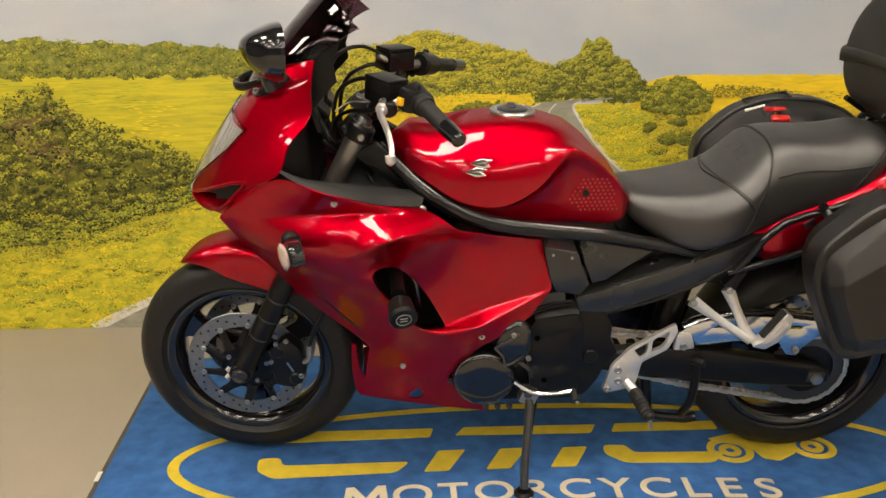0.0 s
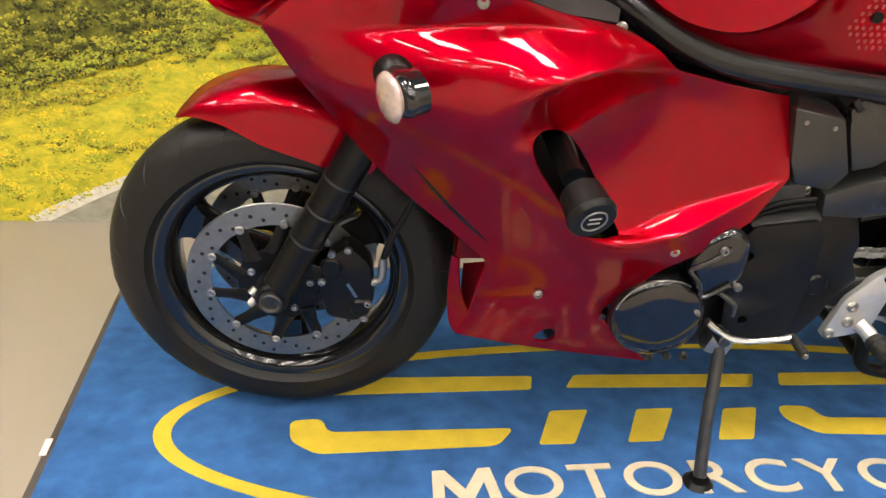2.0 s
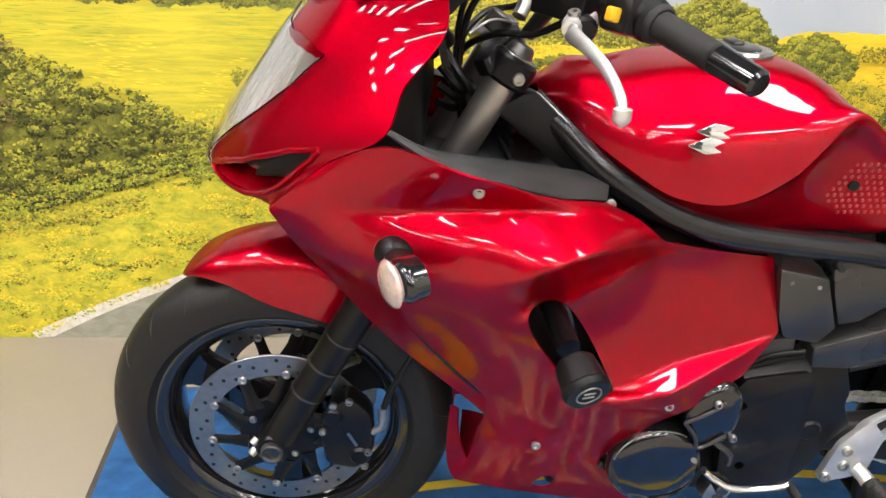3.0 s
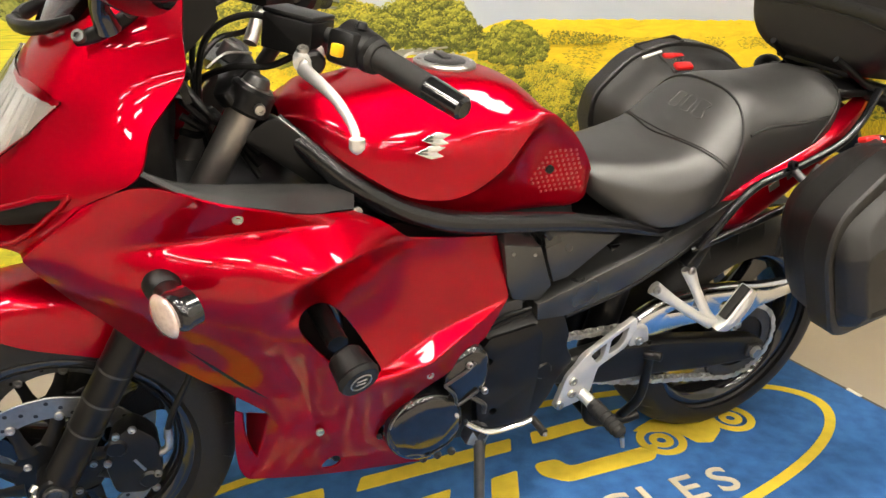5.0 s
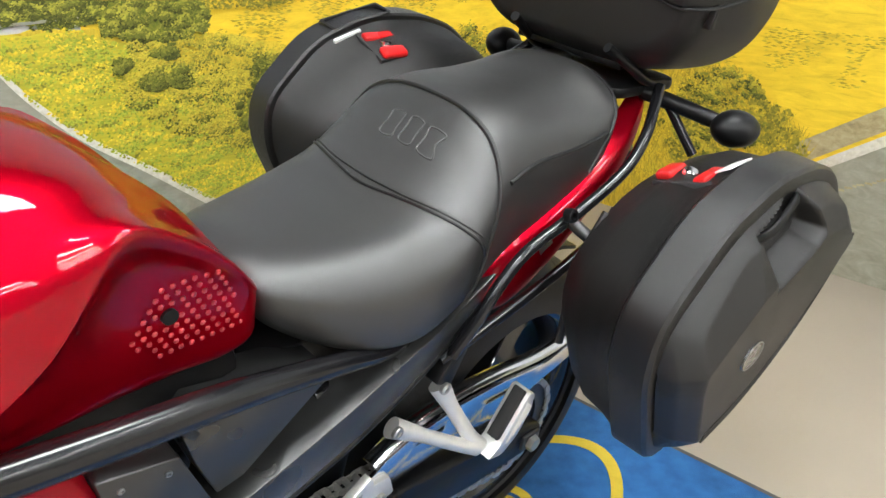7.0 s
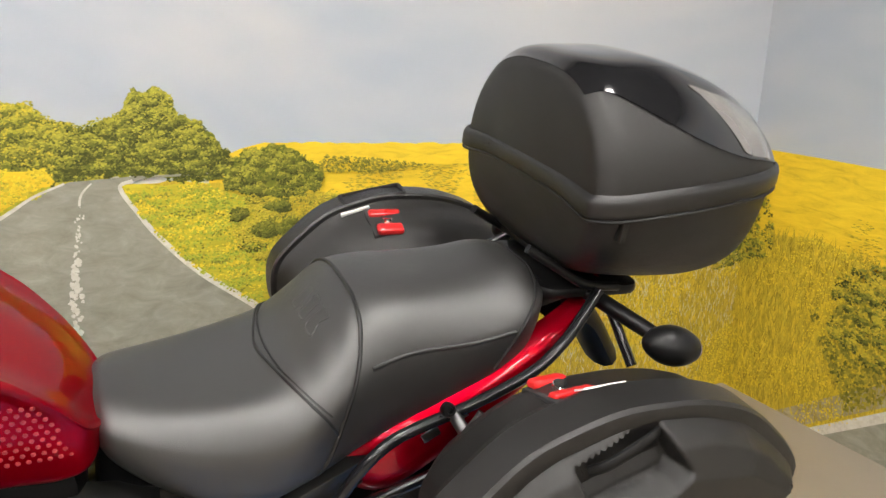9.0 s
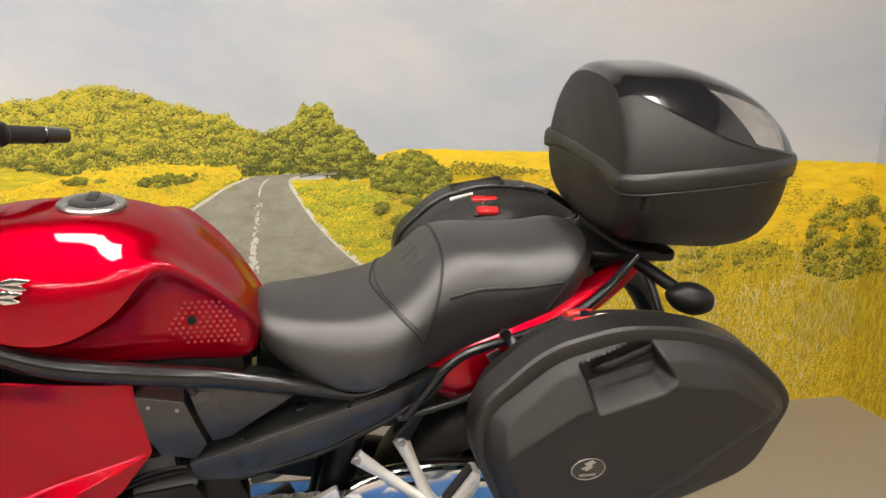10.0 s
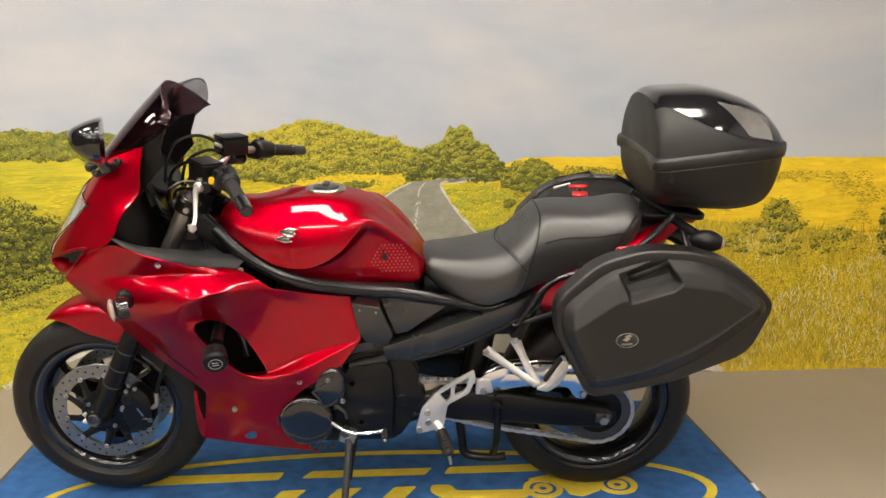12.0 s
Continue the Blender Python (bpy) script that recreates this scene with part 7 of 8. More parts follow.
cc = part("clutch_cover", slab(rounded([(-0.080, 0.430), (-0.060, 0.480), (-0.022, 0.500), (0.010, 0.480), (0.014, 0.420), (-0.004, 0.380), (-0.050, 0.372)], 0.02), -0.195, -0.130, 0.012, seg=3), BLACK_GLOSS, bike, "gloss black upper engine cover")
for px, pz in ((-0.033, 0.464), (0.004, 0.398)):
    part("cover_bolt", bolt((px, -0.193, pz), 0.0065, (0, -1, 0), 0.008), STEEL, cc)
part("cover_ridge", tube([(-0.078, -0.196, 0.428), (-0.040, -0.198, 0.452), (-0.022, -0.198, 0.468)], 0.003, 8, 14), DARK_STEEL, cc)
part("cover_ridge", tube([(-0.078, -0.196, 0.428), (-0.058, -0.198, 0.405), (-0.048, -0.198, 0.380), (-0.010, -0.198, 0.405)], 0.003, 8, 14), DARK_STEEL, cc)
for k in range(3):
    part("sump_bolt", bolt((-0.095 + 0.03 * k, -0.160, 0.234), 0.008, (0, -1, 0), 0.008), DARK_STEEL, bike)
part("oil_line", tube([(-0.02, -0.19, 0.385), (0.006, -0.195, 0.365), (0.012, -0.19, 0.34)], 0.005, 8, 12), DARK_STEEL, bike)
part("exhaust_collector", tube([(-0.25, 0.0, 0.30), (-0.22, 0.0, 0.24), (-0.05, 0.02, 0.205), (0.15, 0.06, 0.20), (0.30, 0.12, 0.23)], 0.035, 14, 24), DARK_STEEL, bike, "dark steel exhaust collector under the engine")


# gear lever and side stand
part("gear_lever", tube([(-0.030, -0.198, 0.334), (-0.010, -0.200, 0.318), (0.016, -0.203, 0.304), (0.046, -0.204, 0.300), (0.080, -0.204, 0.301), (0.116, -0.203, 0.307)], [0.006, 0.006, 0.007, 0.0055, 0.005, 0.006], 10, 30, flat=1.3), POLISHED, bike, "polished steel gear lever")
part("lever_pivot", rod((0.006, -0.170, 0.296), (0.006, -0.206, 0.296), 0.011, 0.011, 16, 0.002), DARK_STEEL, bike)
part("toe_peg", rod((0.116, -0.200, 0.306), (0.119, -0.244, 0.301), 0.0075, 0.0085, 14, 0.002), GRIP, bike, "black rubber toe peg")
part("toe_peg_tip", rod((0.119, -0.244, 0.301), (0.1194, -0.249, 0.3004), 0.005, 0.004, 12, 0.001), STEEL, bike)
foot = LEAN.inverted() @ Vector((-0.004, -0.275, 0.008 + 0.006))
top = Vector((0.010, -0.178, 0.268))
st = part("side_stand", tube([top, top.lerp(foot, 0.12) + Vector((0.004, 0, 0)), top.lerp(foot, 0.6), foot + Vector((0, 0, 0.012))], [0.013, 0.011, 0.0105, 0.011], 12, 24), DARK_STEEL, bike, "worn steel side stand leg")
part("stand_foot", rod(foot - Vector((0, 0, 0.006)), foot + Vector((0, 0, 0.007)), 0.026, 0.020, 20, 0.003), BLACK_METAL, st)
part("stand_pivot", block((0.010, -0.170, 0.272), (0.046, 0.035, 0.04), 0.008, (0, 20, 0)), STEEL, st, "bright stand pivot lug")
part("stand_spring", tube([(0.032, -0.165, 0.262), (0.020, -0.190, 0.200), (0.012, -0.205, 0.150)], 0.006, 8, 14), BLACK_METAL, st)
both("centre_stand", lambda: tube([(0.330, -0.075, 0.270), (0.340, -0.085, 0.200), (0.352, -0.095, 0.150), (0.430, -0.105, 0.140), (0.470, -0.110, 0.148)], 0.013, 12, 24), BLACK_METAL, bike, "folded black centre stand")
part("centre_stand_tang", tube([(0.430, -0.10, 0.145), (0.440, -0.135, 0.22), (0.440, -0.140, 0.30), (0.436, -0.140, 0.345)], 0.011, 10, 18), BLACK_METAL, bike)
part("centre_stand_pedal", rod((0.424, -0.135, 0.345), (0.450, -0.165, 0.350), 0.010, 0.010, 12, 0.003), BLACK_METAL, bike)
part("centre_stand_bar", tube([(0.345, -0.09, 0.165), (0.345, 0.09, 0.165)], 0.012, 10), BLACK_METAL, bike)


# ---- foot pegs and hangers ----
def heel_guard():
    return slab(rounded([(0.203, 0.265), (0.222, 0.341), (0.261, 0.387), (0.330, 0.432), (0.372, 0.457), (0.377, 0.435), (0.358, 0.386), (0.296, 0.350), (0.286, 0.286), (0.262, 0.270), (0.216, 0.260)], 0.008), -0.150, -0.137, 0.004,
                [rounded([(0.272, 0.384), (0.308, 0.408), (0.304, 0.372), (0.292, 0.360)], 0.005), rounded([(0.318, 0.414), (0.358, 0.438), (0.352, 0.404), (0.342, 0.390), (0.316, 0.378)], 0.006)])


both("heel_guard", heel_guard, ALLOY, bike, "cast aluminium foot rest bracket with heel guard")
for s in (-1, 1):
    for px, pz in ((0.214, 0.272), (0.240, 0.296), (0.238, 0.328)):
        part("bracket_bolt", bolt((px, s * 0.149, pz), 0.010, (0, s, 0), 0.007), STEEL, bike)
    part("peg_mount", tube([(0.262, s * 0.150, 0.292), (0.272, s * 0.166, 0.285), (0.278, s * 0.180, 0.276)], 0.013, 12, 8), ALLOY, bike)
    peg = part("foot_peg", rod((0.276, s * 0.172, 0.280), (0.296, s * 0.262, 0.262), 0.0165, 0.0150, 16, 0.006), GRIP, bike, "black rubber foot peg")
    for k in range(6):
        a = Vector((0.276, s * 0.172, 0.280)).lerp(Vector((0.296, s * 0.262, 0.262)), 0.15 + 0.13 * k)
        part("rib", rod(a, a + Vector((0.0006, s * 0.004, -0.0008)), 0.0172, 0.0172, 14), GRIP, peg)
    part("peg_feeler", rod((0.296, s * 0.262, 0.256), (0.300, s * 0.266, 0.232), 0.005, 0.004, 10), STEEL, peg)
    hg = part("peg_hanger", tube([(0.405, s * 0.140, 0.517), (0.455, s * 0.152, 0.483), (0.510, s * 0.170, 0.447), (0.545, s * 0.182, 0.429)], [0.016, 0.011, 0.011, 0.014], 12, 24, flat=0.7), ALLOY, bike, "polished cast passenger peg hanger")
    part("hanger_arm", tube([(0.486, s * 0.140, 0.549), (0.508, s * 0.152, 0.503), (0.532, s * 0.172, 0.453), (0.548, s * 0.182, 0.429)], [0.016, 0.011, 0.011, 0.014], 12, 24, flat=0.7), ALLOY, hg)
    part("hanger_bolt", bolt((0.405, s * 0.150, 0.517), 0.009, (0, s, 0), 0.006), STEEL, hg)
    part("hanger_bolt", bolt((0.486, s * 0.150, 0.549), 0.009, (0, s, 0), 0.006), STEEL, hg)
    pp = part("passenger_peg", slab(rounded([(0.540, 0.424), (0.566, 0.440), (0.612, 0.512), (0.626, 0.505), (0.624, 0.474), (0.602, 0.436), (0.572, 0.416)], 0.006), s * 0.172, s * 0.206, 0.005), ALLOY, bike, "folded aluminium passenger peg")
    part("peg_rubber", slab(rounded([(0.560, 0.446), (0.606, 0.516), (0.613, 0.510), (0.570, 0.442)], 0.003), s * 0.180, s * 0.200, 0.003), GRIP, pp, "black ribbed peg rubber")
    for k in range(3):
        part("peg_rib", tube([(0.578 + 0.010 * k, s * 0.2065, 0.436 + 0.010 * k), (0.612 + 0.004 * k, s * 0.2065, 0.494 - 0.004 * k)], 0.0022, 6), ALLOY, pp)


# ---- swingarm, chain, guard ----
def arm():
    return slab(rounded([(0.190, 0.372), (0.330, 0.384), (0.470, 0.372), (0.640, 0.340), (0.752, 0.318), (0.790, 0.300), (0.790, 0.268), (0.750, 0.254), (0.620, 0.262), (0.470, 0.280), (0.330, 0.290), (0.190, 0.320)], 0.012), -0.140, -0.100, 0.010, seg=3)


both("swingarm", arm, BLACK_METAL, bike, "black swingarm")
for s in (-1, 1):
    part("chain_adjuster", block((RA.x + 0.004, s * 0.143, RA.z - 0.004), (0.044, 0.008, 0.030), 0.003, (0, 4, 0)), DARK_STEEL, bike, "dark cast chain adjuster block")
    part("axle_nut", rod((RA.x + 0.004, s * 0.146, RA.z - 0.006), (RA.x + 0.004, s * 0.158, RA.z - 0.006), 0.016, 0.015, 6, 0.002), STEEL, bike)
    part("adjuster_bolt", rod((RA.x - 0.055, s * 0.130, RA.z - 0.006), (RA.x - 0.020, s * 0.130, RA.z - 0.006), 0.005, 0.005, 8, 0.001), STEEL, bike)
SPR = (RA.x, -0.098, RA.z - 0.008)
teeth = []
for i in range(84):
    w = 2 * math.pi * i / 84
    r = 0.101 + (0.003 if i % 2 else -0.003)
    teeth.append((SPR[0] + r * math.cos(w), SPR[2] + r * math.sin(w)))
spk = slab(teeth, -0.101, -0.095, 0, [[(SPR[0] + 0.070 * math.cos(w), SPR[2] + 0.070 * math.sin(w)) for w in (2 * math.pi * i / 40 for i in range(40))]])
part("rear_sprocket", spk, DARK_STEEL, bike, "dark steel rear sprocket")
part("sprocket_carrier", lathe([(0.02, -0.012), (0.074, -0.008), (0.076, 0.004), (0.05, 0.03), (0.02, 0.03)], (RA.x, -0.088, RA.z - 0.008), 40), BLACK_METAL, bike)

# chain loop: front sprocket, two runs, rear sprocket
F0 = (0.135, 0.366)
loop = [(F0[0] + 0.04 * math.cos(a), F0[1] + 0.04 * math.sin(a)) for a in np.linspace(radians(255), radians(95), 10)] + \
       [(SPR[0] + 0.101 * math.cos(a), SPR[2] + 0.101 * math.sin(a)) for a in np.linspace(radians(95), radians(-105), 24)]
loop.append(((SPR[0] - 0.026 + F0[0] - 0.01) / 2, (SPR[2] - 0.1 + F0[1] - 0.04) / 2 - 0.010))
path = np.array(loop)
seg = np.linalg.norm(np.roll(path, -1, axis=0) - path, axis=1)
total = seg.sum()
links = 2 * int(total / (2 * 0.0159))
cum = np.concatenate([[0], np.cumsum(seg)])


def along(d):
    d = d % total
    i = min(int(np.searchsorted(cum, d, side="right")) - 1, len(seg) - 1)
    t = (d - cum[i]) / seg[i]
    return path[i] * (1 - t) + path[(i + 1) % len(path)] * t


chain = root("drive_chain", (0.4, -0.098, 0.25), "oiled steel drive chain on the swingarm's side", "chain", frame_m=LEAN)
chain.parent = bike
chain.matrix_parent_inverse = Matrix.Identity(4)
chain.matrix_basis = Matrix.Translation((0.4, -0.098, 0.25))
for key in ("label", "category"):
    del chain[key]
pitch = total / links
plates = []
for wide in (0, 1):
    b = bmesh.new()
    for yy in (-1, 1):
        o = yy * (0.0085 if wide else 0.0062)
        slab(rounded([(-0.011, -0.0045), (-0.004, -0.0062), (0, -0.0048), (0.004, -0.0062), (0.011, -0.0045), (0.0125, 0), (0.011, 0.0045), (0.004, 0.0062), (0, 0.0048), (-0.004, 0.0062), (-0.011, 0.0045), (-0.0125, 0)], 0.002, 1), o - 0.001, o + 0.001, 0, bm=b)
    for px in (-pitch / 2, pitch / 2):
        rod((px, -0.0095 if wide else -0.006, 0), (px, 0.0095 if wide else 0.006, 0), 0.0035 if wide else 0.005, seg=8, bm=b)
    plates.append(to_mesh("chain_link", b, CHAIN))
for i in range(links):
    a, b2 = along(i * pitch), along((i + 1) * pitch)
    ang = math.degrees(math.atan2(b2[1] - a[1], b2[0] - a[0]))
    ob = new("chain_link", plates[i % 2])
    ob.parent = chain
    ob.matrix_parent_inverse = Matrix.Translation((-0.4, 0.098, -0.25))
    m = (a + b2) / 2
    ob.matrix_basis = pose(m[0], -0.098, m[1], 0, -ang, 0)

guard = slab(rounded([(0.385, 0.418), (0.415, 0.438), (0.458, 0.452), (0.560, 0.462), (0.655, 0.456), (0.760, 0.440), (0.870, 0.452), (0.872, 0.430), (0.740, 0.400), (0.706, 0.370), (0.694, 0.345), (0.668, 0.350), (0.645, 0.385), (0.600, 0.392), (0.520, 0.392), (0.410, 0.378)], 0.006), -0.128, -0.122, 0.002,
             [rounded([(0.468, 0.432), (0.490, 0.440), (0.530, 0.440), (0.530, 0.430)], 0.003), rounded([(0.620, 0.428), (0.625, 0.436), (0.700, 0.432), (0.695, 0.424)], 0.003)])
cg = part("chain_guard", guard, POLISHED, bike, "brushed aluminium chain guard")
part("guard_top", tube([(0.400, -0.112, 0.432), (0.458, -0.110, 0.456), (0.560, -0.108, 0.466), (0.655, -0.108, 0.461), (0.760, -0.108, 0.447), (0.872, -0.108, 0.446)], 0.0055, 10, 30, flat=2.4), POLISHED, cg)
part("guard_lug", slab(rounded([(0.376, 0.372), (0.380, 0.420), (0.418, 0.418), (0.430, 0.378)], 0.008), -0.138, -0.124, 0.004), ALLOY, cg)
part("guard_bolt", bolt((0.400, -0.138, 0.386), 0.010, (0, -1, 0), 0.006), STEEL, cg)
part("guard_bolt", bolt((0.690, -0.128, 0.362), 0.009, (0, -1, 0), 0.006), STEEL, cg)
both("shock_linkage", lambda: rod((0.36, -0.04, 0.30), (0.42, -0.03, 0.58), 0.035, 0.035, 16, 0.006), BLACK_METAL, bike)


# ---- handlebars and controls ----
def turned(bm):
    return steer(bm)


TC = Vector((-0.378, 0, 0.968))
part("top_yoke", turned(slab(rounded([(-0.130, -0.03), (-0.06, 0.025), (0.06, 0.025), (0.130, -0.03), (0.105, -0.05), (0, -0.02), (-0.105, -0.05)], 0.012), -0.012, 0.012, 0.005)), BLACK_METAL, bike, "black cast top yoke").data.transform(STEER @ Matrix.Translation(TC) @ Matrix.Rotation(radians(-28), 4, "Y") @ Matrix(((0, 0, 1, 0), (1, 0, 0, 0), (0, 1, 0, 0), (0, 0, 0, 1))) @ STEER.inverted())
part("ignition_lock", turned(rod((-0.395, 0, 0.975), (-0.380, 0, 1.0), 0.018, 0.016, 20, 0.003)), DARK_STEEL, bike)
for s in (-1, 1):
    part("yoke_clamp", turned(rod((-0.385, s * 0.10, 0.930), (-0.366, s * 0.10, 0.964), 0.034, 0.032, 24, 0.005)), BLACK_METAL, bike)
    part("clamp_bolt", turned(bolt((-0.368, s * 0.134, 0.942), 0.008, (0, s, 0), 0.008)), STEEL, bike)
    bar = part("handlebar", turned(tube([(-0.350, s * 0.060, 0.985), (-0.330, s * 0.085, 1.020), (-0.300, s * 0.115, 1.042), (-0.262, s * 0.150, 1.040), (-0.2235, s * 0.205, 1.028), (-0.165, s * 0.320, 1.000)], 0.011, 14, 40)), DARK_STEEL if s < 0 else STEEL, bike, "tubular handlebar")
    g0, g1 = Vector((-0.2235, s * 0.205, 1.028)), Vector((-0.180, s * 0.285, 1.009))
    dirn = (g1 - g0).normalized()
    gr = part("grip", turned(rod(g0, g1, 0.0175, 0.0165, 24, 0.003)), GRIP, bike, "black rubber grip")
    part("grip_collar", turned(rod(g0 - dirn * 0.004, g0 + dirn * 0.006, 0.024, 0.023, 24, 0.003)), GRIP, gr)
    part("bar_end", turned(rod(g1 - dirn * 0.002, g1 + dirn * 0.062, 0.0170, 0.0155, 24, 0.004)), BLACK_GLOSS, bike, "gloss black bar end weight")
    sw = g0 - dirn * 0.036
    part("switchgear", turned(rod(sw - dirn * 0.028, sw + dirn * 0.034, 0.029, 0.026, 20, 0.007)), BLACK, bike, "black handlebar switch housing")
    part("switch_box", turned(block(tuple(sw + Vector((-0.014, s * 0.004, -0.002))), (0.040, 0.050, 0.046), 0.008, (0, 12, s * -28))), BLACK, bike, "black switch box")
    part("switch", turned(block(tuple(sw + Vector((-0.034, s * 0.020, 0.000))), (0.012, 0.016, 0.017), 0.003, (0, 12, s * -28))), YELLOW if s < 0 else LATCH_RED, bike, "yellow signal switch" if s < 0 else "red engine stop switch")
    part("switch_knob", turned(rod(sw + Vector((0.000, s * 0.012, 0.024)), sw + Vector((0.002, s * 0.012, 0.034)), 0.008, 0.007, 12, 0.002)), BLACK, bike)
    # master cylinder with reservoir, and lever
    mc = Vector((-0.300, s * 0.142, 1.022))
    part("master_cylinder", turned(rod(mc + Vector((0, s * 0.03, -0.012)), mc + Vector((-0.01, s * -0.05, 0.004)), 0.018, 0.016, 16, 0.004)), BLACK_METAL, bike)
    rs = part("fluid_reservoir", turned(slab(rounded([(-0.039, -0.027), (0.039, -0.027), (0.039, 0.020), (-0.039, 0.020)], 0.003), -0.028, 0.028, 0.003)), BLACK, bike, "square black fluid reservoir")
    rm = Matrix.Translation((-0.310, s * 0.120, 1.044 if s < 0 else 1.062)) @ pose(0, 0, 0, s * 4, 4, s * 45)
    rs.data.transform(STEER @ rm @ STEER.inverted())
    lid = part("reservoir_lid", slab(rounded([(-0.0395, 0.0205), (0.0395, 0.0205), (0.0395, 0.027), (-0.0395, 0.027)], 0.003), -0.0285, 0.0285, 0.003), BLACK, rs)
    lid.data.transform(STEER @ rm)
    lv = [(-0.306, s * 0.160, 1.012), (-0.316, s * 0.190, 1.010), (-0.306, s * 0.232, 1.004), (-0.293, s * 0.276, 0.992), (-0.284, s * 0.314, 0.972), (-0.285, s * 0.335, 0.956)]
    if s > 0:
        lv = [(x, y, z + 0.02) for x, y, z in lv]
    part("lever", turned(tube(lv, [0.011, 0.011, 0.0085, 0.007, 0.006, 0.005], 12, 40, flat=0.7)), ALLOY if s < 0 else BLACK_METAL, bike, "bare aluminium clutch lever" if s < 0 else "black brake lever")
    part("lever_perch", turned(tube([(-0.290, s * 0.140, 1.020), (-0.310, s * 0.158, 1.018), (-0.318, s * 0.180, 1.014)], [0.015, 0.014, 0.011], 12, 12)), ALLOY if s < 0 else BLACK_METAL, bike)
    part("lever_ball", turned(egg(lv[-1], (0, 0, 1), 0.0100, 0.020, 1.0, 16)), ALLOY if s < 0 else BLACK_METAL, bike)
    part("lever_bolt", turned(bolt((-0.313, s * 0.166, 1.028), 0.008, (-0.2, s * 0.3, 1), 0.006)), STEEL, bike)
    part("control_cable", turned(tube([(-0.318, s * 0.10, 1.045), (-0.370, s * 0.070, 1.055), (-0.425, s * 0.055, 1.020), (-0.440, s * 0.050, 0.930), (-0.420, s * 0.05, 0.84)], 0.0048, 8, 34)), BLACK, bike, "black control cable")
    part("control_cable", turned(tube([(-0.290, s * 0.15, 1.035), (-0.345, s * 0.110, 0.995), (-0.400, s * 0.080, 0.985), (-0.440, s * 0.02, 0.94), (-0.430, s * 0.0, 0.84)], 0.0048, 8, 34)), BLACK, bike)
part("brake_line", turned(tube([(-0.315, 0.09, 1.060), (-0.380, 0.06, 1.100), (-0.440, 0.02, 1.080), (-0.460, -0.02, 0.98), (-0.440, -0.03, 0.88)], 0.0045, 8, 34)), BLACK, bike, "black brake line")
part("brake_joint", turned(tube([(-0.318, 0.088, 1.058), (-0.345, 0.075, 1.075)], 0.007, 10)), STEEL, bike)
part("wire_clip", turned(tube([(-0.36, -0.02, 0.99), (-0.40, -0.06, 1.0), (-0.43, -0.08, 0.985)], 0.002, 6, 12)), STEEL, bike)


# ---- luggage ----
def even(pts, n):
    """n points at even steps round a closed outline."""
    p = np.array(list(pts) + [pts[0]], float)
    d = np.concatenate([[0], np.cumsum(np.linalg.norm(np.diff(p, axis=0), axis=1))])
    t = np.linspace(0, d[-1], n, endpoint=False)
    return np.stack([np.interp(t, d, p[:, 0]), np.interp(t, d, p[:, 1])], axis=1)


def ring_at(y, pts, n=96, shrink=0.0):
    p = even([(x, z) for x, z in pts], n)
    c = p.mean(0)
    if shrink:
        d = p - c
        L = np.linalg.norm(d, axis=1, keepdims=True)
        p = c + d * (L - shrink) / L
    return np.array([(x, y, z) for x, z in p])


OUTER = rounded([(0.655, 0.500), (0.566, 0.686), (0.564, 0.768), (0.662, 0.862), (0.775, 0.893), (0.895, 0.885), (0.985, 0.855), (1.062, 0.790), (1.100, 0.745), (1.050, 0.618), (0.865, 0.542)], 0.04, 5)
INNER = rounded([(0.685, 0.500), (0.600, 0.665), (0.600, 0.748), (0.690, 0.830), (0.780, 0.860), (0.900, 0.860), (1.000, 0.828), (1.055, 0.776), (1.082, 0.735), (1.030, 0.620), (0.855, 0.534)], 0.05, 5)
FACE = rounded([(0.661, 0.513), (0.577, 0.690), (0.576, 0.764), (0.669, 0.851), (0.777, 0.881), (0.893, 0.874), (0.979, 0.845), (1.053, 0.784), (1.086, 0.743), (1.041, 0.626), (0.862, 0.554)], 0.03, 5)


def quad_depth(x, z, q, soft=0.006):
    """1 inside a convex outline, falling to 0 over soft metres outside it."""
    d = 1e9
    n = len(q)
    for i in range(n):
        (ax, az), (bx, bz) = q[i], q[(i + 1) % n]
        ex, ez = bx - ax, bz - az
        L = math.hypot(ex, ez)
        d = min(d, ((x - ax) * ez - (z - az) * ex) / L)
    return max(0.0, min(1.0, d / soft + 0.5))


POCKET = [(0.712, 0.838), (0.816, 0.874), (0.846, 0.826), (0.830, 0.812), (0.734, 0.784)]
CREASE_LINE = ((0.570, 0.690), (0.70, 0.782), (0.83, 0.822), (0.950, 0.802), (1.05, 0.742))


def face_y(x, z):
    """How far the lid stands out: fullest low in front, with a sloped brow above a crease."""
    cz = np.interp(x, [p[0] for p in CREASE_LINE], [p[1] for p in CREASE_LINE])
    y = -0.458 + 0.05 * max(0, x - 0.78) ** 1.3
    if z > cz:
        y += (z - cz) * 0.62
    low = np.interp(x, (0.66, 0.75, 0.84, 0.93, 1.04), (0.585, 0.600, 0.634, 0.683, 0.766))
    if z < low:
        y += (low - z) * 0.7
    return y


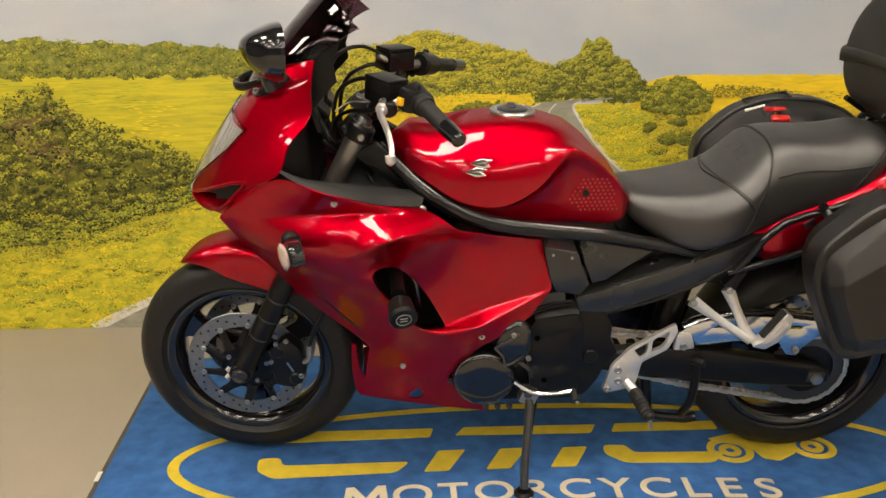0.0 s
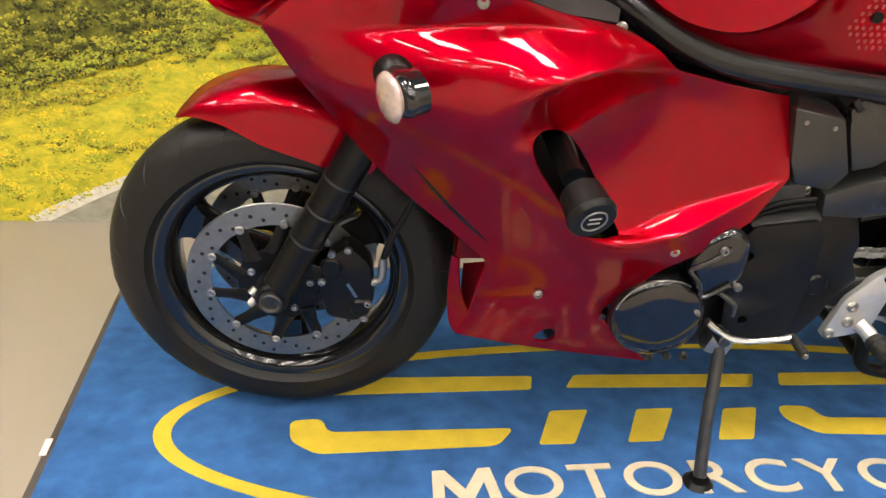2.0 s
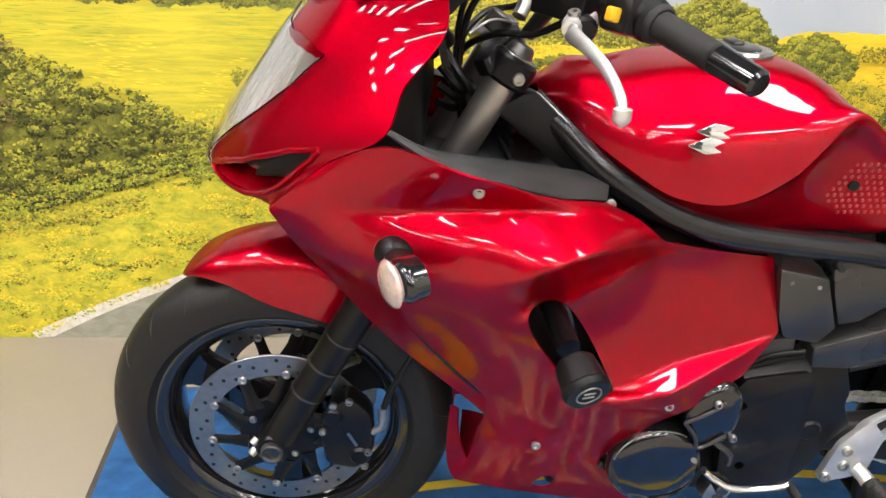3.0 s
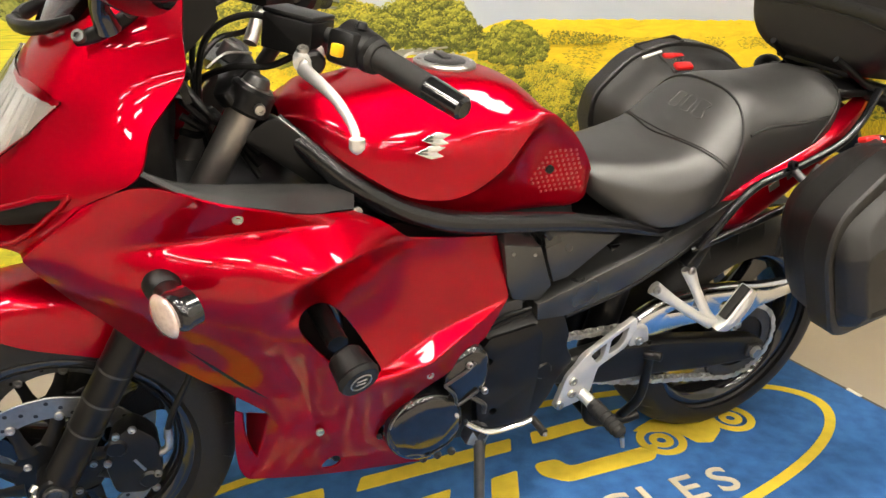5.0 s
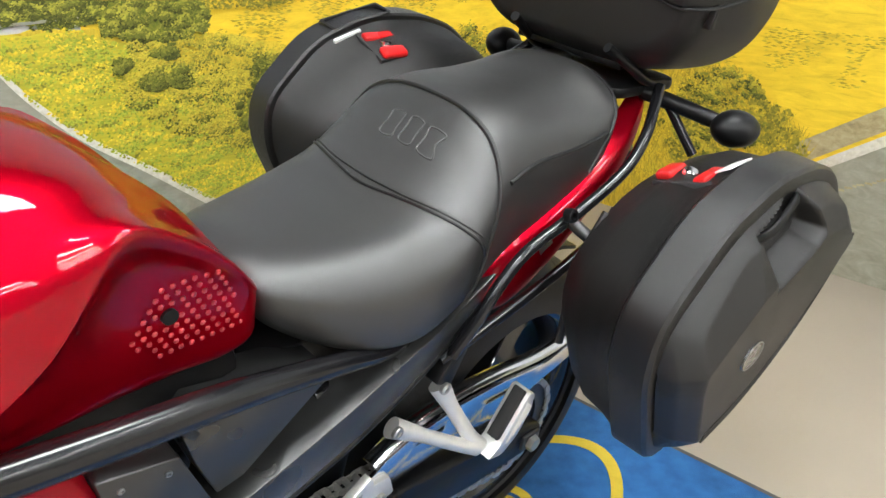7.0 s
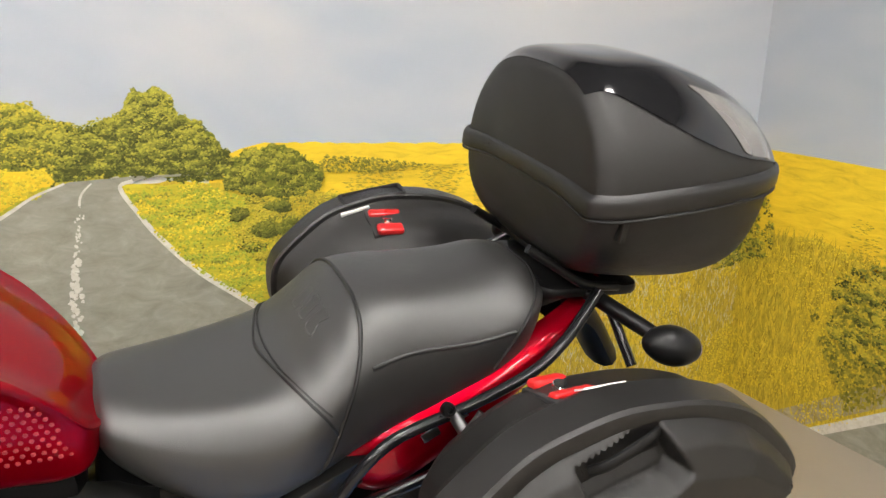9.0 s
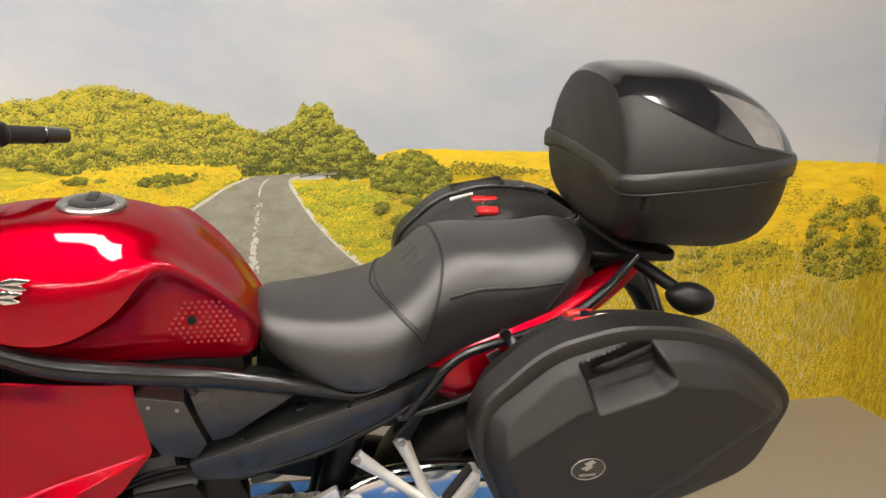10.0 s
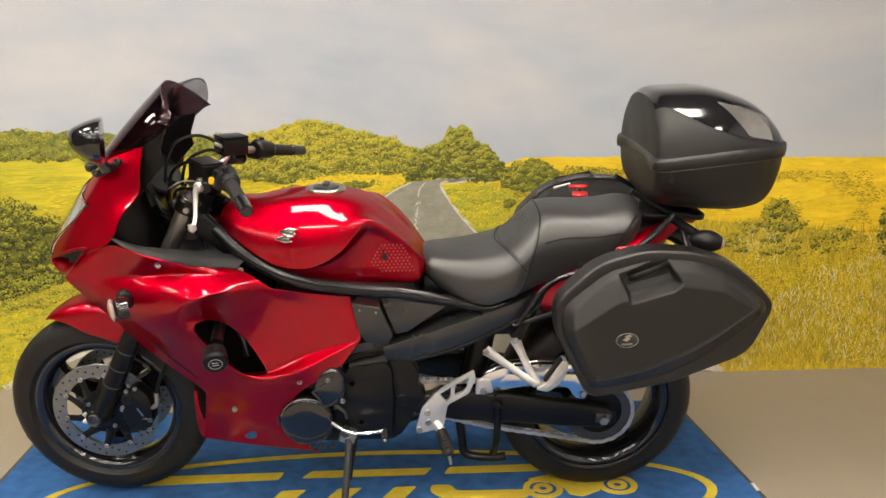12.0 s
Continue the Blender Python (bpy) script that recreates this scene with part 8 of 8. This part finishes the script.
def pannier(side):
    s = 1 if side < 0 else -1
    thing_l = root("pannier_case", (0.82, side * 0.35, 0.545), "hard black side pannier with red latches, clipped to the bike" if side < 0 else "hard black side pannier with an open handle well", "pannier", "side panniers", frame_m=LEAN)

    def flip(bm):
        """Fit the depth of the case, and turn it over for the other side."""
        for v in bm.verts:
            v.co.y = v.co.y if v.co.y > -0.29 else -0.29 + (v.co.y + 0.29) * 0.86
            v.co.x -= 0.012
            v.co.z -= 0.006
            if side > 0:
                v.co.y -= 0.030
                v.co.x -= 0.010
                v.co.z += 0.004
        return bm if side < 0 else mirrored(bm)
    soft = [tuple((np.array(a) + np.array(b)) / 2) for a, b in zip(INNER, OUTER)]
    rows = [ring_at(-0.205, INNER, shrink=0.062), ring_at(-0.209, INNER, shrink=0.038), ring_at(-0.228, INNER, shrink=0.020), ring_at(-0.262, soft, shrink=0.012), ring_at(-0.300, soft, shrink=0.006), ring_at(-0.329, OUTER, shrink=0.008), ring_at(-0.333, OUTER, shrink=0.012)]
    part("case_body", flip(grid_mesh(np.array(rows), closed=True, cap=True)), CASE, thing_l, "textured black case half", sharp=32)
    rows = [ring_at(-0.332, OUTER, shrink=0.014), ring_at(-0.334, OUTER, shrink=0.002), ring_at(-0.338, OUTER, shrink=-0.002), ring_at(-0.392, OUTER, shrink=-0.001), ring_at(-0.398, OUTER, shrink=0.003), ring_at(-0.401, OUTER, shrink=0.010), ring_at(-0.400, OUTER, shrink=0.024)]
    part("rim_band", flip(grid_mesh(np.array(rows), closed=True, cap=True)), BAND, thing_l, "smooth black arched rim", sharp=30)
    # lid face on a fine grid, rolled over at its edge
    xs, zs = np.arange(0.568, 1.096, 0.0028), np.arange(0.505, 0.892, 0.0028)
    X, Z = np.meshgrid(xs, zs, indexing="ij")
    q = np.stack([X.ravel(), Z.ravel()], axis=1)
    poly = np.array(FACE)
    dist = np.full(len(q), 9.0)
    near = q.copy()
    for a, b in zip(poly, np.roll(poly, -1, axis=0)):
        e = b - a
        t = np.clip(((q - a) @ e) / (e @ e), 0, 1)
        foot_p = a + t[:, None] * e
        dd = np.linalg.norm(q - foot_p, axis=1)
        near[dd < dist] = foot_p[dd < dist]
        dist = np.minimum(dist, dd)
    dist = np.where(inside(FACE, q), dist, -dist).reshape(X.shape)
    near = near.reshape(*X.shape, 2)
    lidm = bmesh.new()
    vs = {}
    for i in range(len(xs)):
        for j in range(len(zs)):
            if dist[i, j] > -0.004:
                x, z = (xs[i], zs[j]) if dist[i, j] >= 0 else near[i, j]
                edge_d = max(dist[i, j], 0.0)
                y = face_y(x, z) + 0.048 * quad_depth(x, z, POCKET, 0.009)
                y += 0.034 * max(0, 1 - edge_d / 0.026) ** 1.15 + 0.02 * max(0, 1 - edge_d / 0.006) ** 2
                vs[i, j] = lidm.verts.new((x, min(y, -0.390), z))
    for i, j in list(vs):
        k = [(i, j), (i + 1, j), (i + 1, j + 1), (i, j + 1)]
        if all(c in vs for c in k):
            lidm.faces.new([vs[c] for c in k])
    part("lid", flip(lidm), CASE, thing_l, "textured black lid with a handle pocket", sharp=80)
    line = ((0.662, 0.586), (0.746, 0.600), (0.842, 0.635), (0.932, 0.683), (1.032, 0.758))
    for off, mat in ((0.0, STITCH), (0.0045, BAND), (-0.0045, BAND)):
        part("lid_line", flip(tube([(x, face_y(x, z) - 0.0004, z + off) for x, z in line], 0.0018, 6, 40)), mat, thing_l)
    hd = tube([(0.735, -0.404, 0.826), (0.752, -0.414, 0.836), (0.780, -0.413, 0.847), (0.812, -0.408, 0.858), (0.826, -0.398, 0.858)], 0.0075, 10, 30, flat=0.8)
    part("carry_handle", flip(hd), BLACK, thing_l, "black folding carry handle in its pocket")
    # round badge, unlettered
    bx, bz = 0.727, 0.688
    by = face_y(bx, bz)

    def oval(bm):
        """Press a round badge into an oval."""
        for v in bm.verts:
            v.co.z = bz + (v.co.z - bz) * 0.70
        return flip(bm)
    bad = part("badge", oval(rod((bx, by + 0.002, bz), (bx, by - 0.003, bz), 0.0275, 0.0265, 32, 0.001)), BLACK_GLOSS, thing_l, "oval badge with a silver rim")
    part("badge_rim", oval(tube([(bx + 0.0265 * math.cos(w), by - 0.003, bz + 0.0265 * math.sin(w)) for w in np.linspace(0, 2 * math.pi, 13)[:-1]], 0.0011, 6, 48, closed=True)), STEEL, bad)
    for dx, dz in ((0.002, 0.010), (-0.002, 0.002)):
        q = slab(rounded([(-0.010 + dx, dz), (0.002 + dx, 0.006 + dz), (0.010 + dx, 0.002 + dz), (0.000 + dx, -0.005 + dz)], 0.001, 1), by - 0.0036, by - 0.0026, 0)
        q.transform(Matrix.Translation((bx, 0, bz)))
        part("badge_mark", flip(q), STEEL, bad)
    part("badge_bar", flip(block((bx, by - 0.003, bz - 0.010), (0.026, 0.001, 0.004), 0)), STEEL, bad)
    # latch plate on the brow: red tabs, lock and label
    lp = part("latch_plate", flip(block((0.772, -0.290, 0.850), (0.084, 0.095, 0.018), 0.003, (-18, 0, 0))), GREY_TRIM, thing_l, "grey latch plate")
    part("latch_tab", flip(block((0.762, -0.250, 0.852), (0.050, 0.024, 0.014), 0.006, (-22, 0, 4), seg=3)), LATCH_RED, lp, "oval red release tab")
    part("latch_tab", flip(block((0.766, -0.299, 0.865), (0.062, 0.020, 0.010), 0.0045, (-18, 0, 4), seg=3)), LATCH_RED, lp, "slim red opening lever")
    part("lock", flip(rod((0.764, -0.272, 0.848), (0.764, -0.275, 0.864), 0.011, 0.010, 20, 0.001)), CHROME, lp, "round chrome key lock")
    if side < 0:
        part("label", flip(block((0.792, -0.317, 0.879), (0.060, 0.024, 0.003), 0.0005, (-33, 0, 0))), WHITE, lp, "white warning label")
        for k in (-1, 1):
            part("print_bar", flip(block((0.792 + 0.014 * k, -0.3180, 0.8805), (0.014, 0.010, 0.001), 0, (-33, 0, 0))), LATCH_RED if k < 0 else GREY_TRIM, lp)
    for k in range(2):
        part("case_rib", flip(tube([(0.655 + 0.02 * k, -0.212, 0.60 + 0.02 * k), (0.66 + 0.02 * k, -0.209, 0.72), (0.70 + 0.02 * k, -0.209, 0.79)], 0.006, 8, 16)), CASE, thing_l)
    if side > 0:
        part("label", flip(block((0.716, -0.322, 0.863), (0.056, 0.006, 0.010), 0.0005, (-18, -14, 0))), WHITE, lp, "white edge of a warning label")
        well = slab(rounded([(-0.064, -0.026), (0.064, -0.026), (0.064, 0.026), (-0.064, 0.026)], 0.008), -0.003, 0.009, 0.002, [rounded([(-0.057, -0.020), (0.057, -0.020), (0.057, 0.020), (-0.057, 0.020)], 0.006)])
        lay = pose(0.760, -0.362, 0.879, -6, -10, 0) @ Matrix(((1, 0, 0, 0), (0, 0, 1, 0), (0, 1, 0, 0), (0, 0, 0, 1)))
        well.transform(lay)
        hw = part("handle_well", flip(well), CASE, thing_l, "raised black rim of the handle well")
        base = block((0, 0, 0), (0.122, 0.048, 0.003), 0.001)
        base.transform(pose(0.760, -0.362, 0.878, -6, -10, 0))
        part("well_floor", flip(base), BLACK, hw)
    return thing_l


pannier(-1)
pannier(1)


# ---- top case ----
def tc_rows():
    out = []
    shift, squeeze = 0.024, 0.965
    for x, top, seam, low, w in ((0.813, 1.186, 1.050, 0.972, 0.168), (0.819, 1.212, 1.052, 0.940, 0.190), (0.845, 1.229, 1.056, 0.917, 0.208), (0.900, 1.233, 1.064, 0.907, 0.218), (0.970, 1.233, 1.072, 0.900, 0.222), (1.040, 1.219, 1.078, 0.895, 0.216), (1.100, 1.196, 1.082, 0.898, 0.202), (1.145, 1.162, 1.084, 0.912, 0.178), (1.172, 1.125, 1.084, 0.960, 0.146), (1.184, 1.100, 1.082, 1.020, 0.110)):
        out.append((0.813 + (x - 0.813) * squeeze + shift, seam - 0.010 + (top - seam) * 0.97, seam - 0.010, low, w))
    return out


def tc_point(x, top, seam, low, w, a, off=0.0, lid=True):
    """a: 0 at the crown (or keel) to 1 at the seam."""
    q = a * math.pi / 2
    e = 0.66 if lid else 0.5
    sx, cz = math.sin(q) ** e, math.cos(q) ** (0.80 if lid else 0.45)
    taper = 1 - (0.16 if lid else 0.16) * (cz ** 1.5)
    y = -(w * taper) * sx - off * math.sin(q)
    z = seam + (top - seam) * cz + off * math.cos(q) if lid else seam - (seam - low) * cz - off * math.cos(q)
    return (x, y, z)


def tc_shell(lid, a0=0.0, a1=1.0, n=17, off=0.0, limit=None):
    rows = []
    for r in tc_rows():
        aa = limit(r[0]) if limit else a1
        half = [tc_point(*r, a0 + (aa - a0) * i / (n - 1), off, lid) for i in range(n)]
        rows.append([p for p in reversed(half)] + [(x, -y, z) for x, y, z in half[1:]])
    return rows


def top_case():
    r = root("top_case", (0.98, 0, 0.918), "black hard top case with gloss lid panel on the rear rack", "top case", frame_m=LEAN @ Matrix.Translation((0, 0.022, 0)))
    part("lid", Skin(tc_shell(True)).mesh(60, 65, cap=True), CASE, r, "matt black top case lid", sharp=45)
    part("base", Skin(tc_shell(False)).mesh(60, 65, cap=True), CASE, r, "matt black top case base", sharp=45)
    # overlapping rim along the seam
    ring = []
    for x, t, sm, lo, w in tc_rows():
        ring.append((x - (0.004 if x < 0.854 else 0), -w - 0.003, sm))
    ring = ring + [(1.201, -0.06, 1.081), (1.201, 0.06, 1.081)] + [(x, -y, z) for x, y, z in reversed(ring)] + [(0.838, 0.09, 1.048), (0.838, -0.09, 1.048)]
    path = smooth_path(ring, 170, True)
    mid = path.mean(0)
    rows = []
    for off, dz in ((-0.004, 0.018), (0.002, 0.014), (0.0045, 0.008), (0.005, -0.008), (0.0035, -0.012), (-0.003, -0.013)):
        row = []
        for k in range(170):
            t = path[(k + 1) % 170] - path[k - 1]
            nrm = np.array((t[1], -t[0], 0)) / max(math.hypot(t[0], t[1]), 1e-6)
            if nrm @ (path[k] - mid) < 0:
                nrm = -nrm
            row.append(path[k] + nrm * off + np.array((0, 0, dz)))
        rows.append(row)
    part("rim", grid_mesh(np.array(rows), closed=True), BAND, r, "raised rim round the lid's seam", sharp=45)
    part("seam_line", tube([(x, y * 1.016, z - 0.016) for x, y, z in ring], 0.0025, 8, 160, closed=True), STITCH, r)

    def edge(x):
        return float(np.interp(x, (0.842, 0.874, 0.924, 0.984, 1.044, 1.124, 1.208), (0.40, 0.46, 0.62, 0.76, 0.84, 0.88, 0.90)))
    rows = tc_shell(True, 0.0, 1.0, 17, 0.0022, edge)[1:-1]
    part("gloss_panel", Skin(rows).mesh(50, 65, thick=0.001), BLACK_GLOSS, r, "gloss black lid panel")
    for s in (-1, 1):
        g = []
        for x in np.linspace(0.996, 1.136, 14):
            rr = [float(np.interp(x, [q[0] for q in tc_rows()], [q[k] for q in tc_rows()])) for k in range(1, 5)]
            t = (x - 0.996) / 0.14
            a0, a1 = 0.40 + 0.10 * t, min(0.40 + 0.9 * t, edge(x) - 0.02)
            g.append([(p[0], p[1] * (1 if s < 0 else -1), p[2]) for p in (tc_point(x, *rr, a0 + (max(a1, a0 + 0.02) - a0) * j / 9, 0.0042) for j in range(10))])
        part("reflector", grid_mesh(np.array(g), 0.001), SMOKE_REFLECTOR, r, "smoked silver reflector")
    part("catch", slab(rounded([(0.879, 1.000), (0.882, 1.052), (0.872, 1.052), (0.869, 1.000)], 0.002), -0.214, -0.200, 0.002), CASE, r)
    for s in (-1, 1):
        part("hinge", block((0.840, s * 0.12, 1.046), (0.014, 0.05, 0.022), 0.004), BLACK, r)
        part("body_rib", tube([(0.859, s * 0.188, 1.03), (0.872, s * 0.186, 0.985), (0.892, s * 0.170, 0.945)], 0.005, 8, 12), CASE, r)
    part("mounting_foot", block((0.97, 0, 0.917), (0.22, 0.20, 0.012), 0.004), BLACK, r)
    return r


top_case()
